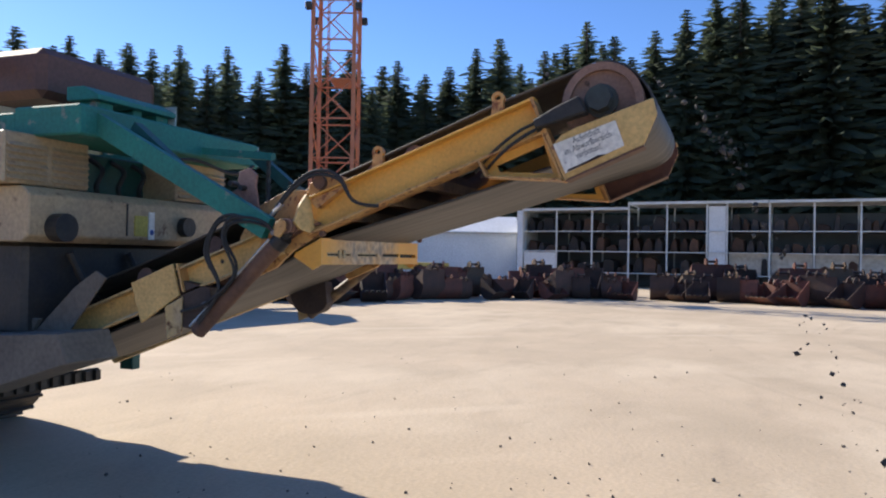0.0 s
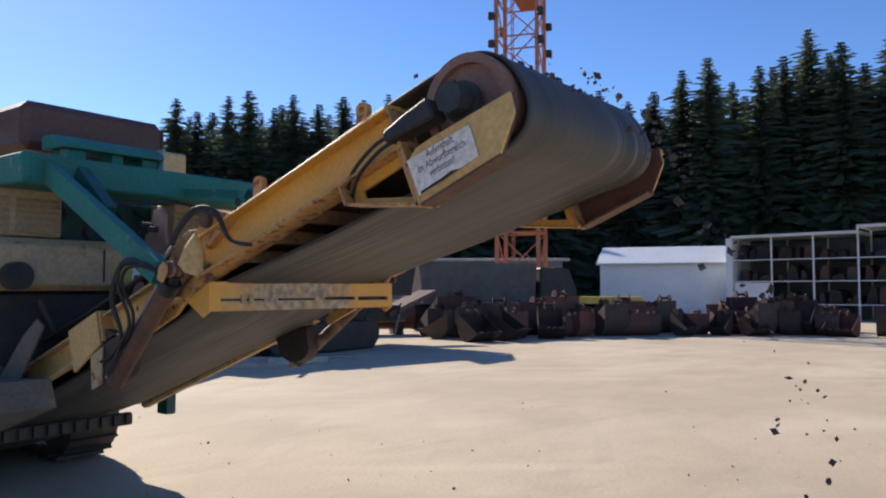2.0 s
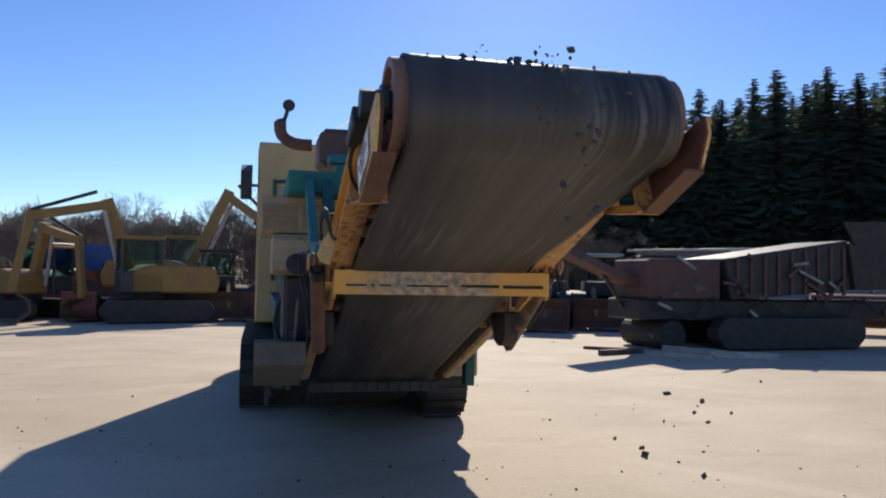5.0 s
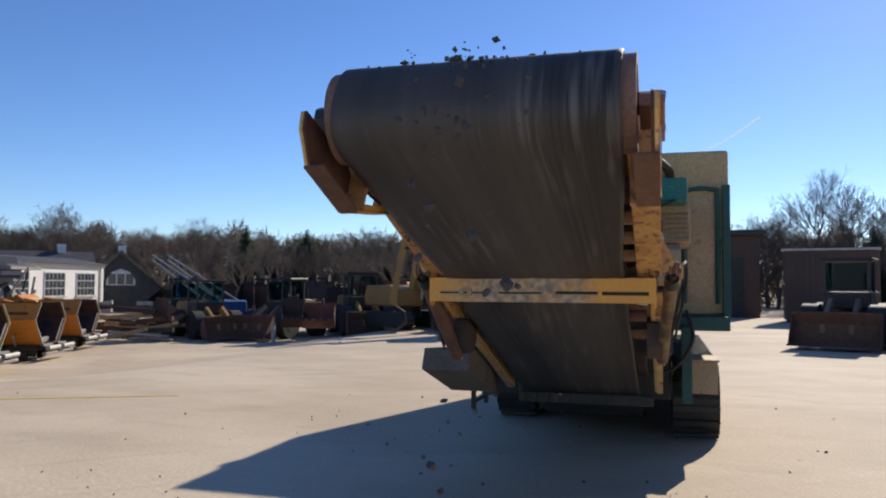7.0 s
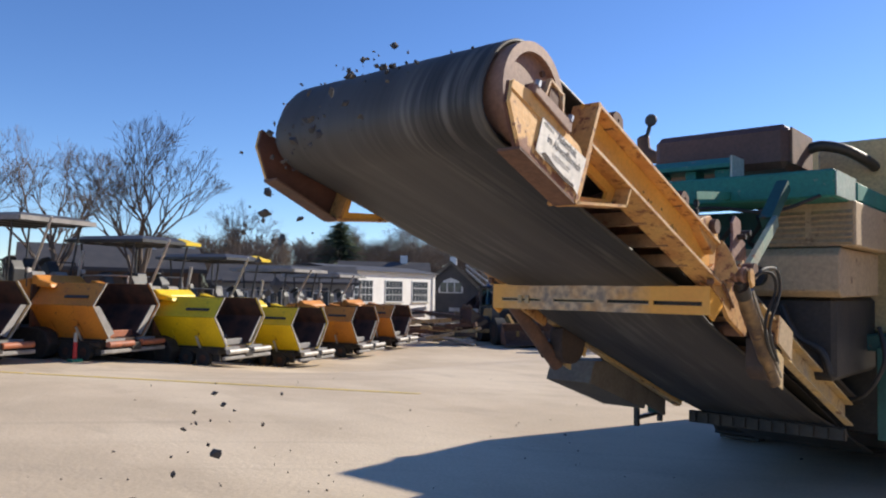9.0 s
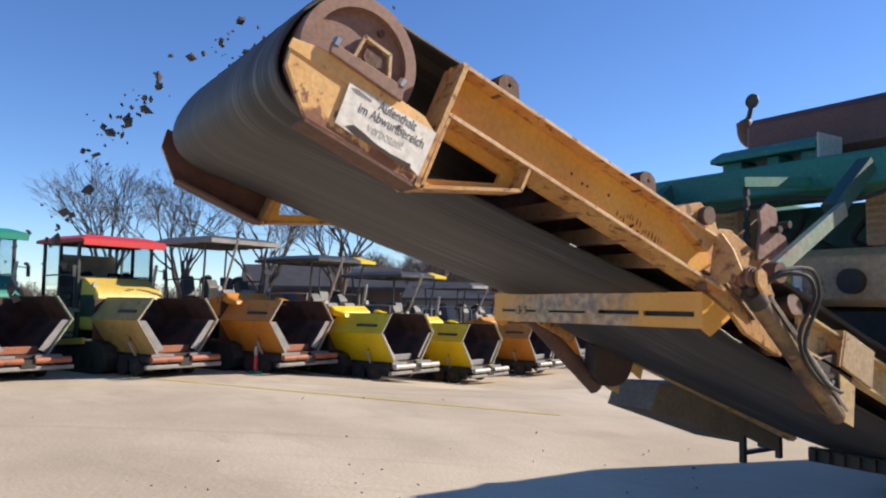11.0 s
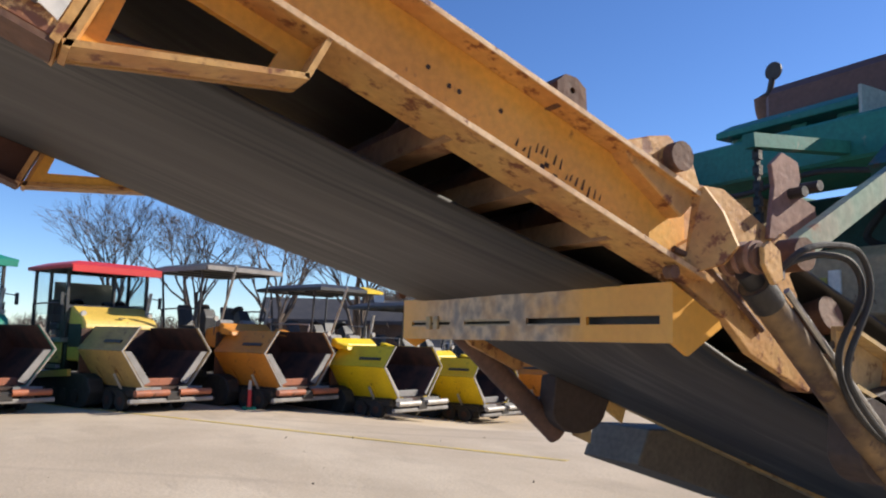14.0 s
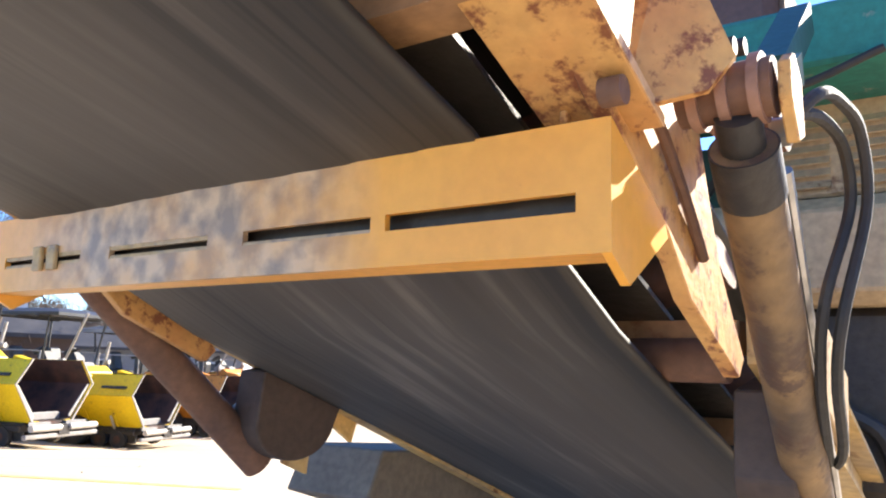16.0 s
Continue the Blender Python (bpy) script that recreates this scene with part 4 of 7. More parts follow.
# green cross beam and its arms
gb = cp("support_beam", box(-0.9, 3.1, 2.29, 0.88, 3.62, 2.47, 0.012), GREEN, "green support beam across the engine end")
for s in (-1, 1):
    # pale colour carries the sunlight on the beam's end face
    cp("beam_end", box(s * 0.883, 3.11, 2.3, s * 0.889, 3.61, 2.46), mat("pale_sunlit_green", (0.45, 0.5, 0.42), (0.3, 0.4, 0.34), 0.5, scale=9), "end plate in a pale sunlit green", parent=gb)
    cp("side_rail", box(s * 0.8, 3.6, 2.31, s * 0.9, 5.0, 2.44, 0.01), GREEN, parent=gb)
cp("upper_channel", prism([(3.3, 2.57), (3.3, 2.6), (3.42, 2.66), (3.56, 2.66), (3.56, 2.57)], -0.57, 0.15, 0.004), GREEN, "green upper channel on short posts", parent=gb)
for xa, xb in ((-0.52, -0.38), (-0.2, -0.12), (0.02, 0.14)):
    cp("short_post", box(xa, 3.36, 2.47, xb, 3.52, 2.57, 0.004), GREEN, parent=gb)
cp("channel_end", box(0.151, 3.31, 2.5, 0.165, 3.55, 2.655), mat("pale_bracket_edge", (0.5, 0.52, 0.45)), parent=gb)
cp("cable", tube([(-0.7, 3.09, 2.3), (-0.3, 3.07, 2.22), (0.1, 3.08, 2.26), (0.5, 3.07, 2.21), (0.8, 3.09, 2.3)], 0.012), RUBBER, parent=gb)
bm = bmesh.new()
for k in range(14):
    box(0.2 + (0.008 if k % 2 else 0), 2.55, 1.88 + k * 0.028, 0.22 + (0.0 if k % 2 else 0.008), 2.57, 1.915 + k * 0.028, bm=bm)
cp("chain", bm, DARK, "hanging dark chain")
cp("chain_arm", bar((0.21, 2.52, 2.28), (0.21, 3.12, 2.34), 0.05, 0.05), GREEN)
# silencer, exhaust, intake
sil = cp("silencer", box(-0.62, 3.72, 2.6, 0.42, 4.32, 2.93, 0.05), BROWN, "brown-red silencer box")
cp("heat_plate", box(0.421, 3.76, 2.63, 0.44, 4.28, 2.9, 0.004), RUST, parent=sil)
ex = cp("exhaust_pipe", tube([(-0.66, 4.22, 2.85), (-0.82, 4.22, 2.86), (-0.93, 4.21, 2.93), (-0.95, 4.2, 3.05)], 0.055, seg=14), RUST, "dark bent exhaust pipe", smooth=True)
cp("exhaust_collar", rod((-0.98, 4.2, 3.045), (-0.9, 4.2, 3.07), 0.02), DARK, parent=ex)
flap = cp("rain_flap", rod((-0.9, 4.19, 3.15), (-0.86, 4.205, 3.155), 0.001, 0.001), DARK, parent=ex)
bm = bmesh.new()
bmesh.ops.create_cone(bm, cap_ends=True, segments=20, radius1=0.055, radius2=0.055, depth=0.012, matrix=Matrix.Translation((-0.875, 4.2, 3.2)) @ Euler((radians(90), 0.35, 0)).to_matrix().to_4x4())
cp("rain_cap", bm, DARK, parent=ex)
cp("cap_stem", tube([(-0.92, 4.2, 3.05), (-0.9, 4.2, 3.1), (-0.885, 4.2, 3.16)], 0.018), DARK, parent=ex)
cp("intake_pipe", tube([(0.43, 4.2, 2.8), (0.52, 4.22, 2.82), (0.66, 4.3, 2.79), (0.76, 4.5, 2.73), (0.78, 4.75, 2.7)], 0.042, seg=12), DARK, "black intake pipe", smooth=True)
# guard under the engine on the far side, with a step
bm = prism([(2.92, 1.0), (3.0, 1.16), (3.95, 1.1), (3.9, 0.84), (3.82, 0.72)], -1.12, -0.74, 0.006)
hopper = cp("dust_guard", bm, GREY, "grey sheet-metal dust guard")
step = cp("step", box(-1.03, 4.2, 0.5, -0.99, 4.24, 0.9), DARK, "black hanging step")
cp("step_bar", box(-1.0, 4.6, 0.5, -0.96, 4.64, 0.9), DARK, parent=step)
cp("step_rung", box(-1.02, 4.22, 0.56, -0.98, 4.62, 0.59), DARK, parent=step)
cp("step_rung", box(-1.02, 4.22, 0.84, -0.98, 4.62, 0.87), DARK, parent=step)
cp("tool_box", box(0.88, 5.15, 0.6, 1.22, 5.7, 0.915, 0.008), TAN, "tan side tool box")
cp("tool_box_lid", box(0.87, 5.14, 0.915, 1.235, 5.71, 0.935), TAN)
cp("side_skirt", prism([(3.45, 1.2), (4.35, 1.3), (4.35, 0.6), (3.7, 0.85)], -0.84, -0.8, 0.004), GREY, "grey dusty side skirt")
cp("tail_comb", box(-0.62, 4.42, 0.56, 0.62, 4.47, 0.66, 0.004), DARK)
for k in range(12):
    cp("comb_tooth", box(-0.6 + k * 0.105, 4.39, 0.57, -0.55 + k * 0.105, 4.42, 0.65), DARK)


# crawler tracks with separate shoes
def crawler(xa, xb, y0, y1, r, parent):
    cy0, cy1 = y0 + r, y1 - r
    frame_ = part("track_frame", box(xa + 0.06, cy0, 0.16, xb - 0.06, cy1, 2 * r - 0.14, 0.03), DARK, parent, "dark crawler frame")
    for y in (cy0, cy1):
        part("sprocket", rod((xa + 0.05, y, r), (xb - 0.05, y, r), r - 0.07, seg=24), DARK, frame_, smooth=True)
    total = 2 * (cy1 - cy0) + 2 * math.pi * r
    n = int(total / 0.17)
    shoe = box(xa, -0.078, -0.03, xb, 0.078, 0.0, 0.004)
    box(xa, -0.03, 0.0, xb, -0.005, 0.03, bm=shoe)
    me = bpy.data.meshes.new("track_shoe")
    bmesh.ops.recalc_face_normals(shoe, faces=shoe.faces)
    shoe.to_mesh(me)
    shoe.free()
    me.materials.append(DARK)
    for k in range(n):
        d = k * total / n
        if d < cy1 - cy0:
            y, z, a = cy0 + d, 2 * r - 0.03, 0
        elif d < cy1 - cy0 + math.pi * r:
            t = (d - (cy1 - cy0)) / r
            y, z, a = cy1 + (r - 0.03) * math.sin(t), r + (r - 0.03) * math.cos(t), -t
        elif d < 2 * (cy1 - cy0) + math.pi * r:
            y, z, a = cy1 - (d - (cy1 - cy0) - math.pi * r), 0.03, math.pi
        else:
            t = (d - 2 * (cy1 - cy0) - math.pi * r) / r
            y, z, a = cy0 - (r - 0.03) * math.sin(t), r - (r - 0.03) * math.cos(t), math.pi - t
        ob = new("track_shoe", me)
        ob.parent = parent
        ob.matrix_basis = Matrix.Translation((0, y, z)) @ Euler((a, 0, 0)).to_matrix().to_4x4()


crawler(0.8, 1.28, 5.72, 11.2, 0.42, crusher)
crawler(-1.3, -0.85, 6.6, 11.2, 0.42, crusher)


# ---- asphalt pavers ----
PAINTS = {
    "yellow": mat("paver_yellow", (0.72, 0.5, 0.1), (0.6, 0.4, 0.08), 0.45, scale=1.5, rust=0.2),
    "green": mat("paver_green", (0.01, 0.26, 0.17), (0.01, 0.2, 0.13), 0.45, scale=1.5, rust=0.12),
    "orange": mat("paver_orange", (0.62, 0.24, 0.03), (0.5, 0.19, 0.03), 0.5, scale=1.5, rust=0.22),
    "lime": mat("paver_lemon", (0.82, 0.58, 0.012), (0.7, 0.48, 0.012), 0.45, scale=1.5, rust=0.15),
    "red": mat("paver_red", (0.6, 0.03, 0.03), (0.5, 0.03, 0.03), 0.45, scale=1.5),
    "black": mat("paver_black", (0.03, 0.03, 0.032), (0.05, 0.05, 0.05), 0.5),
    "grey": mat("paver_grey", (0.075, 0.078, 0.08), (0.05, 0.05, 0.052), 0.6, scale=2, rust=0.3, rust_col=(0.2, 0.19, 0.17)),
    "khaki": mat("paver_khaki", (0.46, 0.31, 0.1), (0.36, 0.24, 0.085), 0.6, rust=0.25),
}
HOPPER_IN = mat("asphalt_crusted_steel", (0.11, 0.05, 0.032), (0.026, 0.019, 0.016), 0.8, scale=3, bump=0.4)
ROLLER_OR = mat("orange_push_roller", (0.42, 0.13, 0.055), (0.26, 0.1, 0.06), 0.6, rust=0.3)
EDGE = mat("scraped_wing_edge", (0.34, 0.31, 0.26), (0.24, 0.2, 0.16), 0.6, 0.1, scale=6, rust=0.2)
PAINTS["silver"] = mat("dull_silver_hood", (0.42, 0.42, 0.43), (0.26, 0.26, 0.26), 0.4, 0.3, scale=3, rust=0.2)
CAB_PANEL = mat("beige_cab_panel", (0.4, 0.33, 0.24), None, 0.6)
PALE = mat("pale_worn_steel", (0.5, 0.47, 0.42), (0.35, 0.32, 0.28), 0.5, 0.2, scale=5)


def canopy(t, roof, tall, x0, x1, w):
    """A shallow hipped roof on a flat rim, dark below; its ends or its rim in another paint."""
    R = PAINTS[roof]
    zr, zt = tall - 0.13, tall + 0.05

    def piece(ya, yb, ina, inb, grow=0.0):
        bm = bmesh.new()
        lo = [bm.verts.new(p) for p in ((x0 - grow, ya, zr), (x1 + grow, ya, zr), (x1 + grow, yb, zr), (x0 - grow, yb, zr))]
        mi = [bm.verts.new((v.co.x, v.co.y, zr + 0.075)) for v in lo]
        up = [bm.verts.new(p) for p in ((x0 + 0.3, ya + ina, zt + grow), (x1 - 0.3, ya + ina, zt + grow), (x1 - 0.3, yb - inb, zt + grow), (x0 + 0.3, yb - inb, zt + grow))]
        bm.faces.new(lo[::-1]), bm.faces.new(up)
        for i in range(4):
            j = (i + 1) % 4
            bm.faces.new((lo[i], lo[j], mi[j], mi[i])), bm.faces.new((mi[i], mi[j], up[j], up[i]))
        return bm

    if roof == "black":
        top = part("roof", piece(-w, w - 0.6, 0.3, 0), R, t)
        part("roof_side", piece(w - 0.6, w, 0, 0.3, 0.006), PAINTS["lime"], top, "yellow side of the roof")
    else:
        top = part("roof", piece(-w, w, 0.3, 0.3), R, t)
    if roof == "grey":
        for s in (-1, 1):
            part("roof_rim", box(x0, s * (w + 0.004), zr - 0.02, x1, s * (w + 0.03), zr + 0.085), FLAP, top, "pale worn roof rim")
            xe = x1 if s > 0 else x0
            part("roof_rim", box(xe + s * 0.004, -w, zr - 0.02, xe + s * 0.03, w, zr + 0.085), FLAP, top, "pale worn roof rim")
    part("roof_lining", box(x0 + 0.06, -w + 0.06, zr - 0.014, x1 - 0.06, w - 0.06, zr - 0.002), PAINTS["black"], top)
    for k in range(3):
        xm = x0 + (x1 - x0) * (k + 1) / 4
        part("roof_bow", box(xm - 0.03, -w + 0.05, zr - 0.05, xm + 0.03, w - 0.05, zr - 0.015), PAINTS["black"], top)
    return top


def paver(label, body, wings, roof, m, cab=False, tall=3.1, rollers="orange"):
    """An asphalt paver that faces +x: hopper with folding wings, hood, platform, roof, tracks, screed."""
    t = thing("asphalt_paver", label, "paver", "pavers parked in a row", m)
    B, W, BLACK = PAINTS[body], PAINTS[wings], PAINTS["black"]
    K = 1.22
    for s in (-1, 1):
        prof = [(0.3, 0.46), (0.52, 0.48), (1.02, K), (0.66, 1.7), (0.62, 1.7), (0.97, K), (0.49, 0.52), (0.3, 0.5)]
        wing = part("hopper_wing", prism([(s * a, z) for a, z in prof], -0.15, 1.65), W, t)
        part("wing_lining", prism([(s * 0.3, 0.505), (s * 0.485, 0.525), (s * 0.964, K), (s * 0.618, 1.695), (s * 0.612, 1.695), (s * 0.956, K), (s * 0.48, 0.535), (s * 0.3, 0.515)], -0.14, 1.64), HOPPER_IN, wing)
        part("wing_edge", prism([(s * 0.52, 0.47), (s * 1.03, K), (s * 0.67, 1.715), (s * 0.64, 1.705), (s * 0.995, K), (s * 0.485, 0.5)], 1.65, 1.672), EDGE, wing, "pale worn wing edge")
        wide = 0.14 if rollers == "orange" else 0.035
        part("front_flap", prism([(s * 0.96, K - 0.01), (s * 0.5, 0.54), (s * (0.48 - wide), 0.6), (s * (0.94 - wide), K - 0.01)], 1.6, 1.625), FLAP if rollers == "orange" else PALE, wing, "grey rubber-faced flap")
        part("wing_slot", prism([(s * 0.895, 1.44), (s * 0.935, 1.385), (s * 0.905, 1.375), (s * 0.865, 1.43)], 0.75, 1.4), BLACK, wing)
        part("wing_fold", prism([(s * 1.0, K - 0.03), (s * 1.035, K), (s * 1.0, K + 0.03)], -0.12, 1.6), W, wing)
        for x in (0.25, 1.0):
            part("wing_rib", prism([(s * 0.53, 0.48), (s * 0.56, 0.48), (s * 0.83, 0.86), (s * 0.80, 0.86)], x, x + 0.04), W, wing)
        part("wing_ram", rod((0.95, s * 0.5, 0.3), (0.95, s * 0.76, 0.74), 0.03, seg=8), PALE, wing)
        part("front_apron", prism([(1.65, s * 0.25), (1.8, s * 0.2), (1.8, s * 0.75), (1.65, s * 0.6)], 0.44, 0.5, axis="z"), FLAP, t)
        part("push_roller", rod((1.95, s * 0.12, 0.4), (1.95, s * 0.85, 0.4), 0.065, seg=14), ROLLER_OR if rollers == "orange" else PALE, t, rollers + " push roller", smooth=True)
        part("roller_arm", box(1.78, s * 0.46, 0.3, 1.95, s * 0.52, 0.4, 0.01), DARK, t)
        tr = part("track", prism([(-2.6, 0.3), (-1.95, 0.05), (-2.1, 0.0), (0.0, 0.0), (0.3, 0.1), (0.45, 0.35), (0.3, 0.62), (0.0, 0.72), (-1.8, 0.66), (-2.5, 0.55)], s * 0.65, s * 0.98, 0.02, axis="y"), RUBBER, t, "dark crawler track")
        for k in range(5):
            part("track_roller", rod((-2.1 + k * 0.48, s * 0.98, 0.24), (-2.1 + k * 0.48, s * 1.005, 0.24), 0.14, seg=14), DARK, tr)
        for k in range(2):
            fw = part("front_wheel", rod((0.62 + 0.5 * k, s * 0.58, 0.2), (0.62 + 0.5 * k, s * 0.7, 0.2), 0.2, seg=20), RUBBER, t, smooth=True)
            part("rim", rod((0.62 + 0.5 * k, s * 0.701, 0.2), (0.62 + 0.5 * k, s * 0.712, 0.2), 0.09, seg=14), HOPPER_IN, fw)
        # dark plate added to stand for the shade under the hopper
        part("shade_plate", box(-0.1, s * 0.5, 0.12, 1.5, s * 0.56, 0.48, 0.01), DARK, t)
        part("lamp", rod((-0.5, s * 0.78, 1.98), (-0.44, s * 0.78, 1.98), 0.06, seg=12), PALE, t)
        part("lamp_stem", rod((-0.52, s * 0.78, 1.6), (-0.52, s * 0.78, 1.95), 0.015, seg=6), BLACK, t)
        part("side_step", box(-2.3, s * 0.9, 0.78, -1.1, s * 1.0, 0.86), FLAP, t)
        part("seat", box(-1.95, s * 0.62 - 0.22, 1.62, -1.5, s * 0.62 + 0.22, 1.78, 0.04), BLACK, t)
        part("seat_back", prism([(-1.98, 1.78), (-2.08, 2.3), (-1.98, 2.32), (-1.86, 1.78)], s * 0.62 - 0.2, s * 0.62 + 0.2, 0.04, axis="y"), BLACK, t)
        part("seat_post", box(-1.8, s * 0.62 - 0.1, 1.45, -1.6, s * 0.62 + 0.1, 1.62), DARK, t)
        part("hand_rail", tube([(-0.95, s * 1.0, 1.42), (-0.95, s * 1.0, 2.1), (-1.05, s * 1.0, 2.2), (-2.3, s * 1.0, 2.2), (-2.4, s * 1.0, 2.1), (-2.4, s * 1.0, 1.42)], 0.018, n=3), PALE if rollers == "pale" else BLACK, t)
        part("screed_arm", bar((-2.9, s * 1.03, 0.55), (-0.4, s * 1.03, 0.72), 0.08, 0.14), B if cab else DARK, t)
    part("hopper_floor", box(-0.1, -0.46, 0.44, 1.7, 0.46, 0.5), HOPPER_IN, t)
    part("hopper_back", box(-0.2, -0.95, 0.45, -0.141, 0.95, 1.66), HOPPER_IN, t)
    part("hopper_gate", box(1.35, -0.42, 0.5, 1.45, 0.42, 0.66, 0.02), ROLLER_OR if rollers == "orange" else FLAP, t)
    part("bumper", box(1.84, -0.95, 0.2, 1.94, 0.95, 0.29, 0.02), FLAP, t, "dull steel front bumper")
    part("bumper_arm", box(1.5, -0.15, 0.25, 1.96, 0.15, 0.42, 0.01), DARK, t)
    part("main_frame", box(-2.7, -0.64, 0.3, 1.5, 0.64, 0.43, 0.02), DARK, t)
    part("engine_bay", box(-2.4, -0.9, 0.72, -0.95, 0.9, 1.34, 0.03), DARK, t)
    part("platform", box(-2.6, -1.0, 1.35, -0.96, 1.0, 1.44, 0.01), FLAP, t)
    part("exhaust", rod((-0.6, 0.72, 1.6), (-0.5, 0.8, 2.5), 0.04, seg=12), PALE, t, "upright exhaust pipe", smooth=True)
    for y in (-0.5, 0.5):
        part("console", prism([(-1.1, 1.44), (-1.06, 2.02), (-1.18, 2.22), (-1.36, 2.1), (-1.24, 1.44)], y - 0.16, y + 0.16, 0.02, axis="y"), BLACK, t)
        part("steering_wheel", rod((-1.4, y, 2.2), (-1.425, y, 2.235), 0.16, seg=18), BLACK, t)
    if cab:
        part("hood", prism([(-0.21, 0.95), (-0.21, 1.72), (-0.3, 1.86), (-0.9, 2.16), (-0.95, 1.8), (-0.95, 0.95)], -0.86, 0.86, 0.04, axis="y"), B, t)
        part("hood_handle", box(-0.3, -0.08, 1.885, -0.26, 0.08, 1.905), BLACK, t)
        for s in (-1, 1):
            part("side_grille", box(-0.9, s * 0.862, 1.25, -0.35, s * 0.87, 1.75, 0.004), BLACK, t)
            part("side_panel", box(-2.3, s * 0.93, 0.9, -1.0, s * 0.955, 1.34, 0.01), B, t)
            for x in (-0.93, -1.75, -2.5):
                part("cab_pillar", box(x - 0.035, s * 0.93 - 0.03, 1.44, x + 0.035, s * 0.93 + 0.03, tall - 0.12), BLACK, t)
            part("side_window", box(-2.45, s * 0.945, 1.95, -0.98, s * 0.95, tall - 0.16), GLASS, t)
            part("mirror", box(-0.72, s * 1.12, 2.15, -0.68, s * 1.2, 2.42, 0.01), BLACK, t)
            part("mirror_arm", rod((-0.9, s * 0.95, 2.4), (-0.7, s * 1.14, 2.36), 0.012, seg=6), BLACK, t)
        part("rear_wall", box(-2.52, -0.5, 1.5, -2.47, 0.92, 2.75), CAB_PANEL, t, "beige rear panel of the cab")
        part("windscreen", box(-0.93, -0.9, 2.17, -0.925, 0.9, tall - 0.15), GLASS, t)
        part("window_bar", box(-0.95, 0.12, 2.16, -0.92, 0.17, tall - 0.12), BLACK, t)
        part("window_sill", box(-0.96, -0.94, 2.1, -0.9, 0.94, 2.17), BLACK, t)
        x0 = -3.3 if roof == "green" else -2.65
        top = canopy(t, roof, tall, x0, -0.55, 1.08)
        part("roof_visor", box(-0.548, -1.06, tall - 0.22, -0.52, 1.06, tall - 0.07, 0.01), PAINTS[roof], top)
    else:
        part("front_lip", prism([(-0.205, 1.4), (-0.205, 1.72), (-0.42, 1.88), (-0.5, 1.86), (-0.5, 1.4)], -0.66, 0.66, 0.02, axis="y"), B, t)
        part("hood", prism([(-0.505, 1.3), (-0.505, 1.8), (-0.95, 1.74), (-1.0, 1.3)], -0.72, 0.72, 0.03, axis="y"), PAINTS["silver"] if body == "lime" else B, t)
        for y in (-0.35, 0.3):
            part("air_cleaner", rod((-0.72, y - 0.18, 1.86), (-0.72, y + 0.18, 1.86), 0.1, seg=14), FLAP, t, smooth=True)
        for s in (-1, 1):
            part("roof_post", rod((-1.05, s * 0.86, 1.42), (-0.8, s * 0.98, tall - 0.12), 0.028, seg=8), BLACK, t)
            part("roof_post", rod((-2.45, s * 0.86, 1.42), (-2.5, s * 0.98, tall - 0.12), 0.028, seg=8), BLACK, t)
            part("wing_cover", prism([(-0.1, 1.62), (0.35, 1.58), (0.3, 1.68), (-0.1, 1.78)], s * 0.66, s * 0.9, 0.02, axis="y"), B, t)
        part("slanted_pipe", rod((-0.9, -0.4, 1.7), (-0.1, -0.55, tall - 0.05), 0.032, seg=10), PALE, t, "pale slanted pipe", smooth=True)
        canopy(t, roof, tall, -2.95, -0.45, 1.1)
    part("screed", box(-3.7, -1.05, 0.08, -2.9, 1.05, 0.6, 0.04), DARK, t)
    part("screed_walk", box(-4.0, -1.05, 0.55, -3.1, 1.05, 0.62), FLAP, t)
    for k in range(5):
        part("screed_rod", rod((-3.3, -0.8 + k * 0.4, 0.6), (-3.3, -0.8 + k * 0.4, 1.25), 0.02, seg=6), FLAP, t)
    part("screed_rail", box(-3.33, -0.9, 1.25, -3.27, 0.9, 1.31), FLAP, t)
    return t


ROW = [
    # middle of the hopper's front x, y, height, body, wings, roof, cab, rollers, label
    (-15.05, -2.74, 3.12, "yellow", "khaki", "yellow", True, "orange", "yellow asphalt paver with a windowed yellow cab roof"),
    (-15.1, 0.65, 3.2, "green", "green", "green", True, "orange", "dark green asphalt paver with a green cab roof"),
    (-14.7, 3.63, 3.1, "yellow", "khaki", "red", True, "orange", "yellow asphalt paver with a red cab roof"),
    (-14.5, 6.43, 3.25, "orange", "orange", "grey", False, "orange", "orange asphalt paver under a grey-rimmed dark canopy"),
    (-13.8, 8.93, 3.2, "lime", "lime", "black", False, "pale", "lemon-yellow asphalt paver under a black and yellow canopy"),
    (-14.86, 11.99, 3.2, "lime", "lime", "black", False, "pale", "lemon-yellow asphalt paver under a black and yellow canopy"),
    (-16.3, 15.5, 3.0, "orange", "orange", "grey", False, "pale", "orange asphalt paver with a low grey canopy"),
    (-18.0, 19.0, 2.9, "orange", "orange", "grey", False, "pale", "small orange asphalt paver with a low grey canopy"),
]
HEADING = 20.5
for x, y, tall, b_, w_, r_, cab, rol, lab in ROW:
    turn = HEADING - (1.0 if rol == "pale" else 0.0)
    c, s = math.cos(radians(turn)), math.sin(radians(turn))
    pv = paver(lab, b_, w_, r_, pose(x - 1.65 * c, y - 1.65 * s, 0, 0, 0, turn), cab, tall, rol)
    if rol == "pale":
        pv.scale = (1.0, 0.98, 0.96)

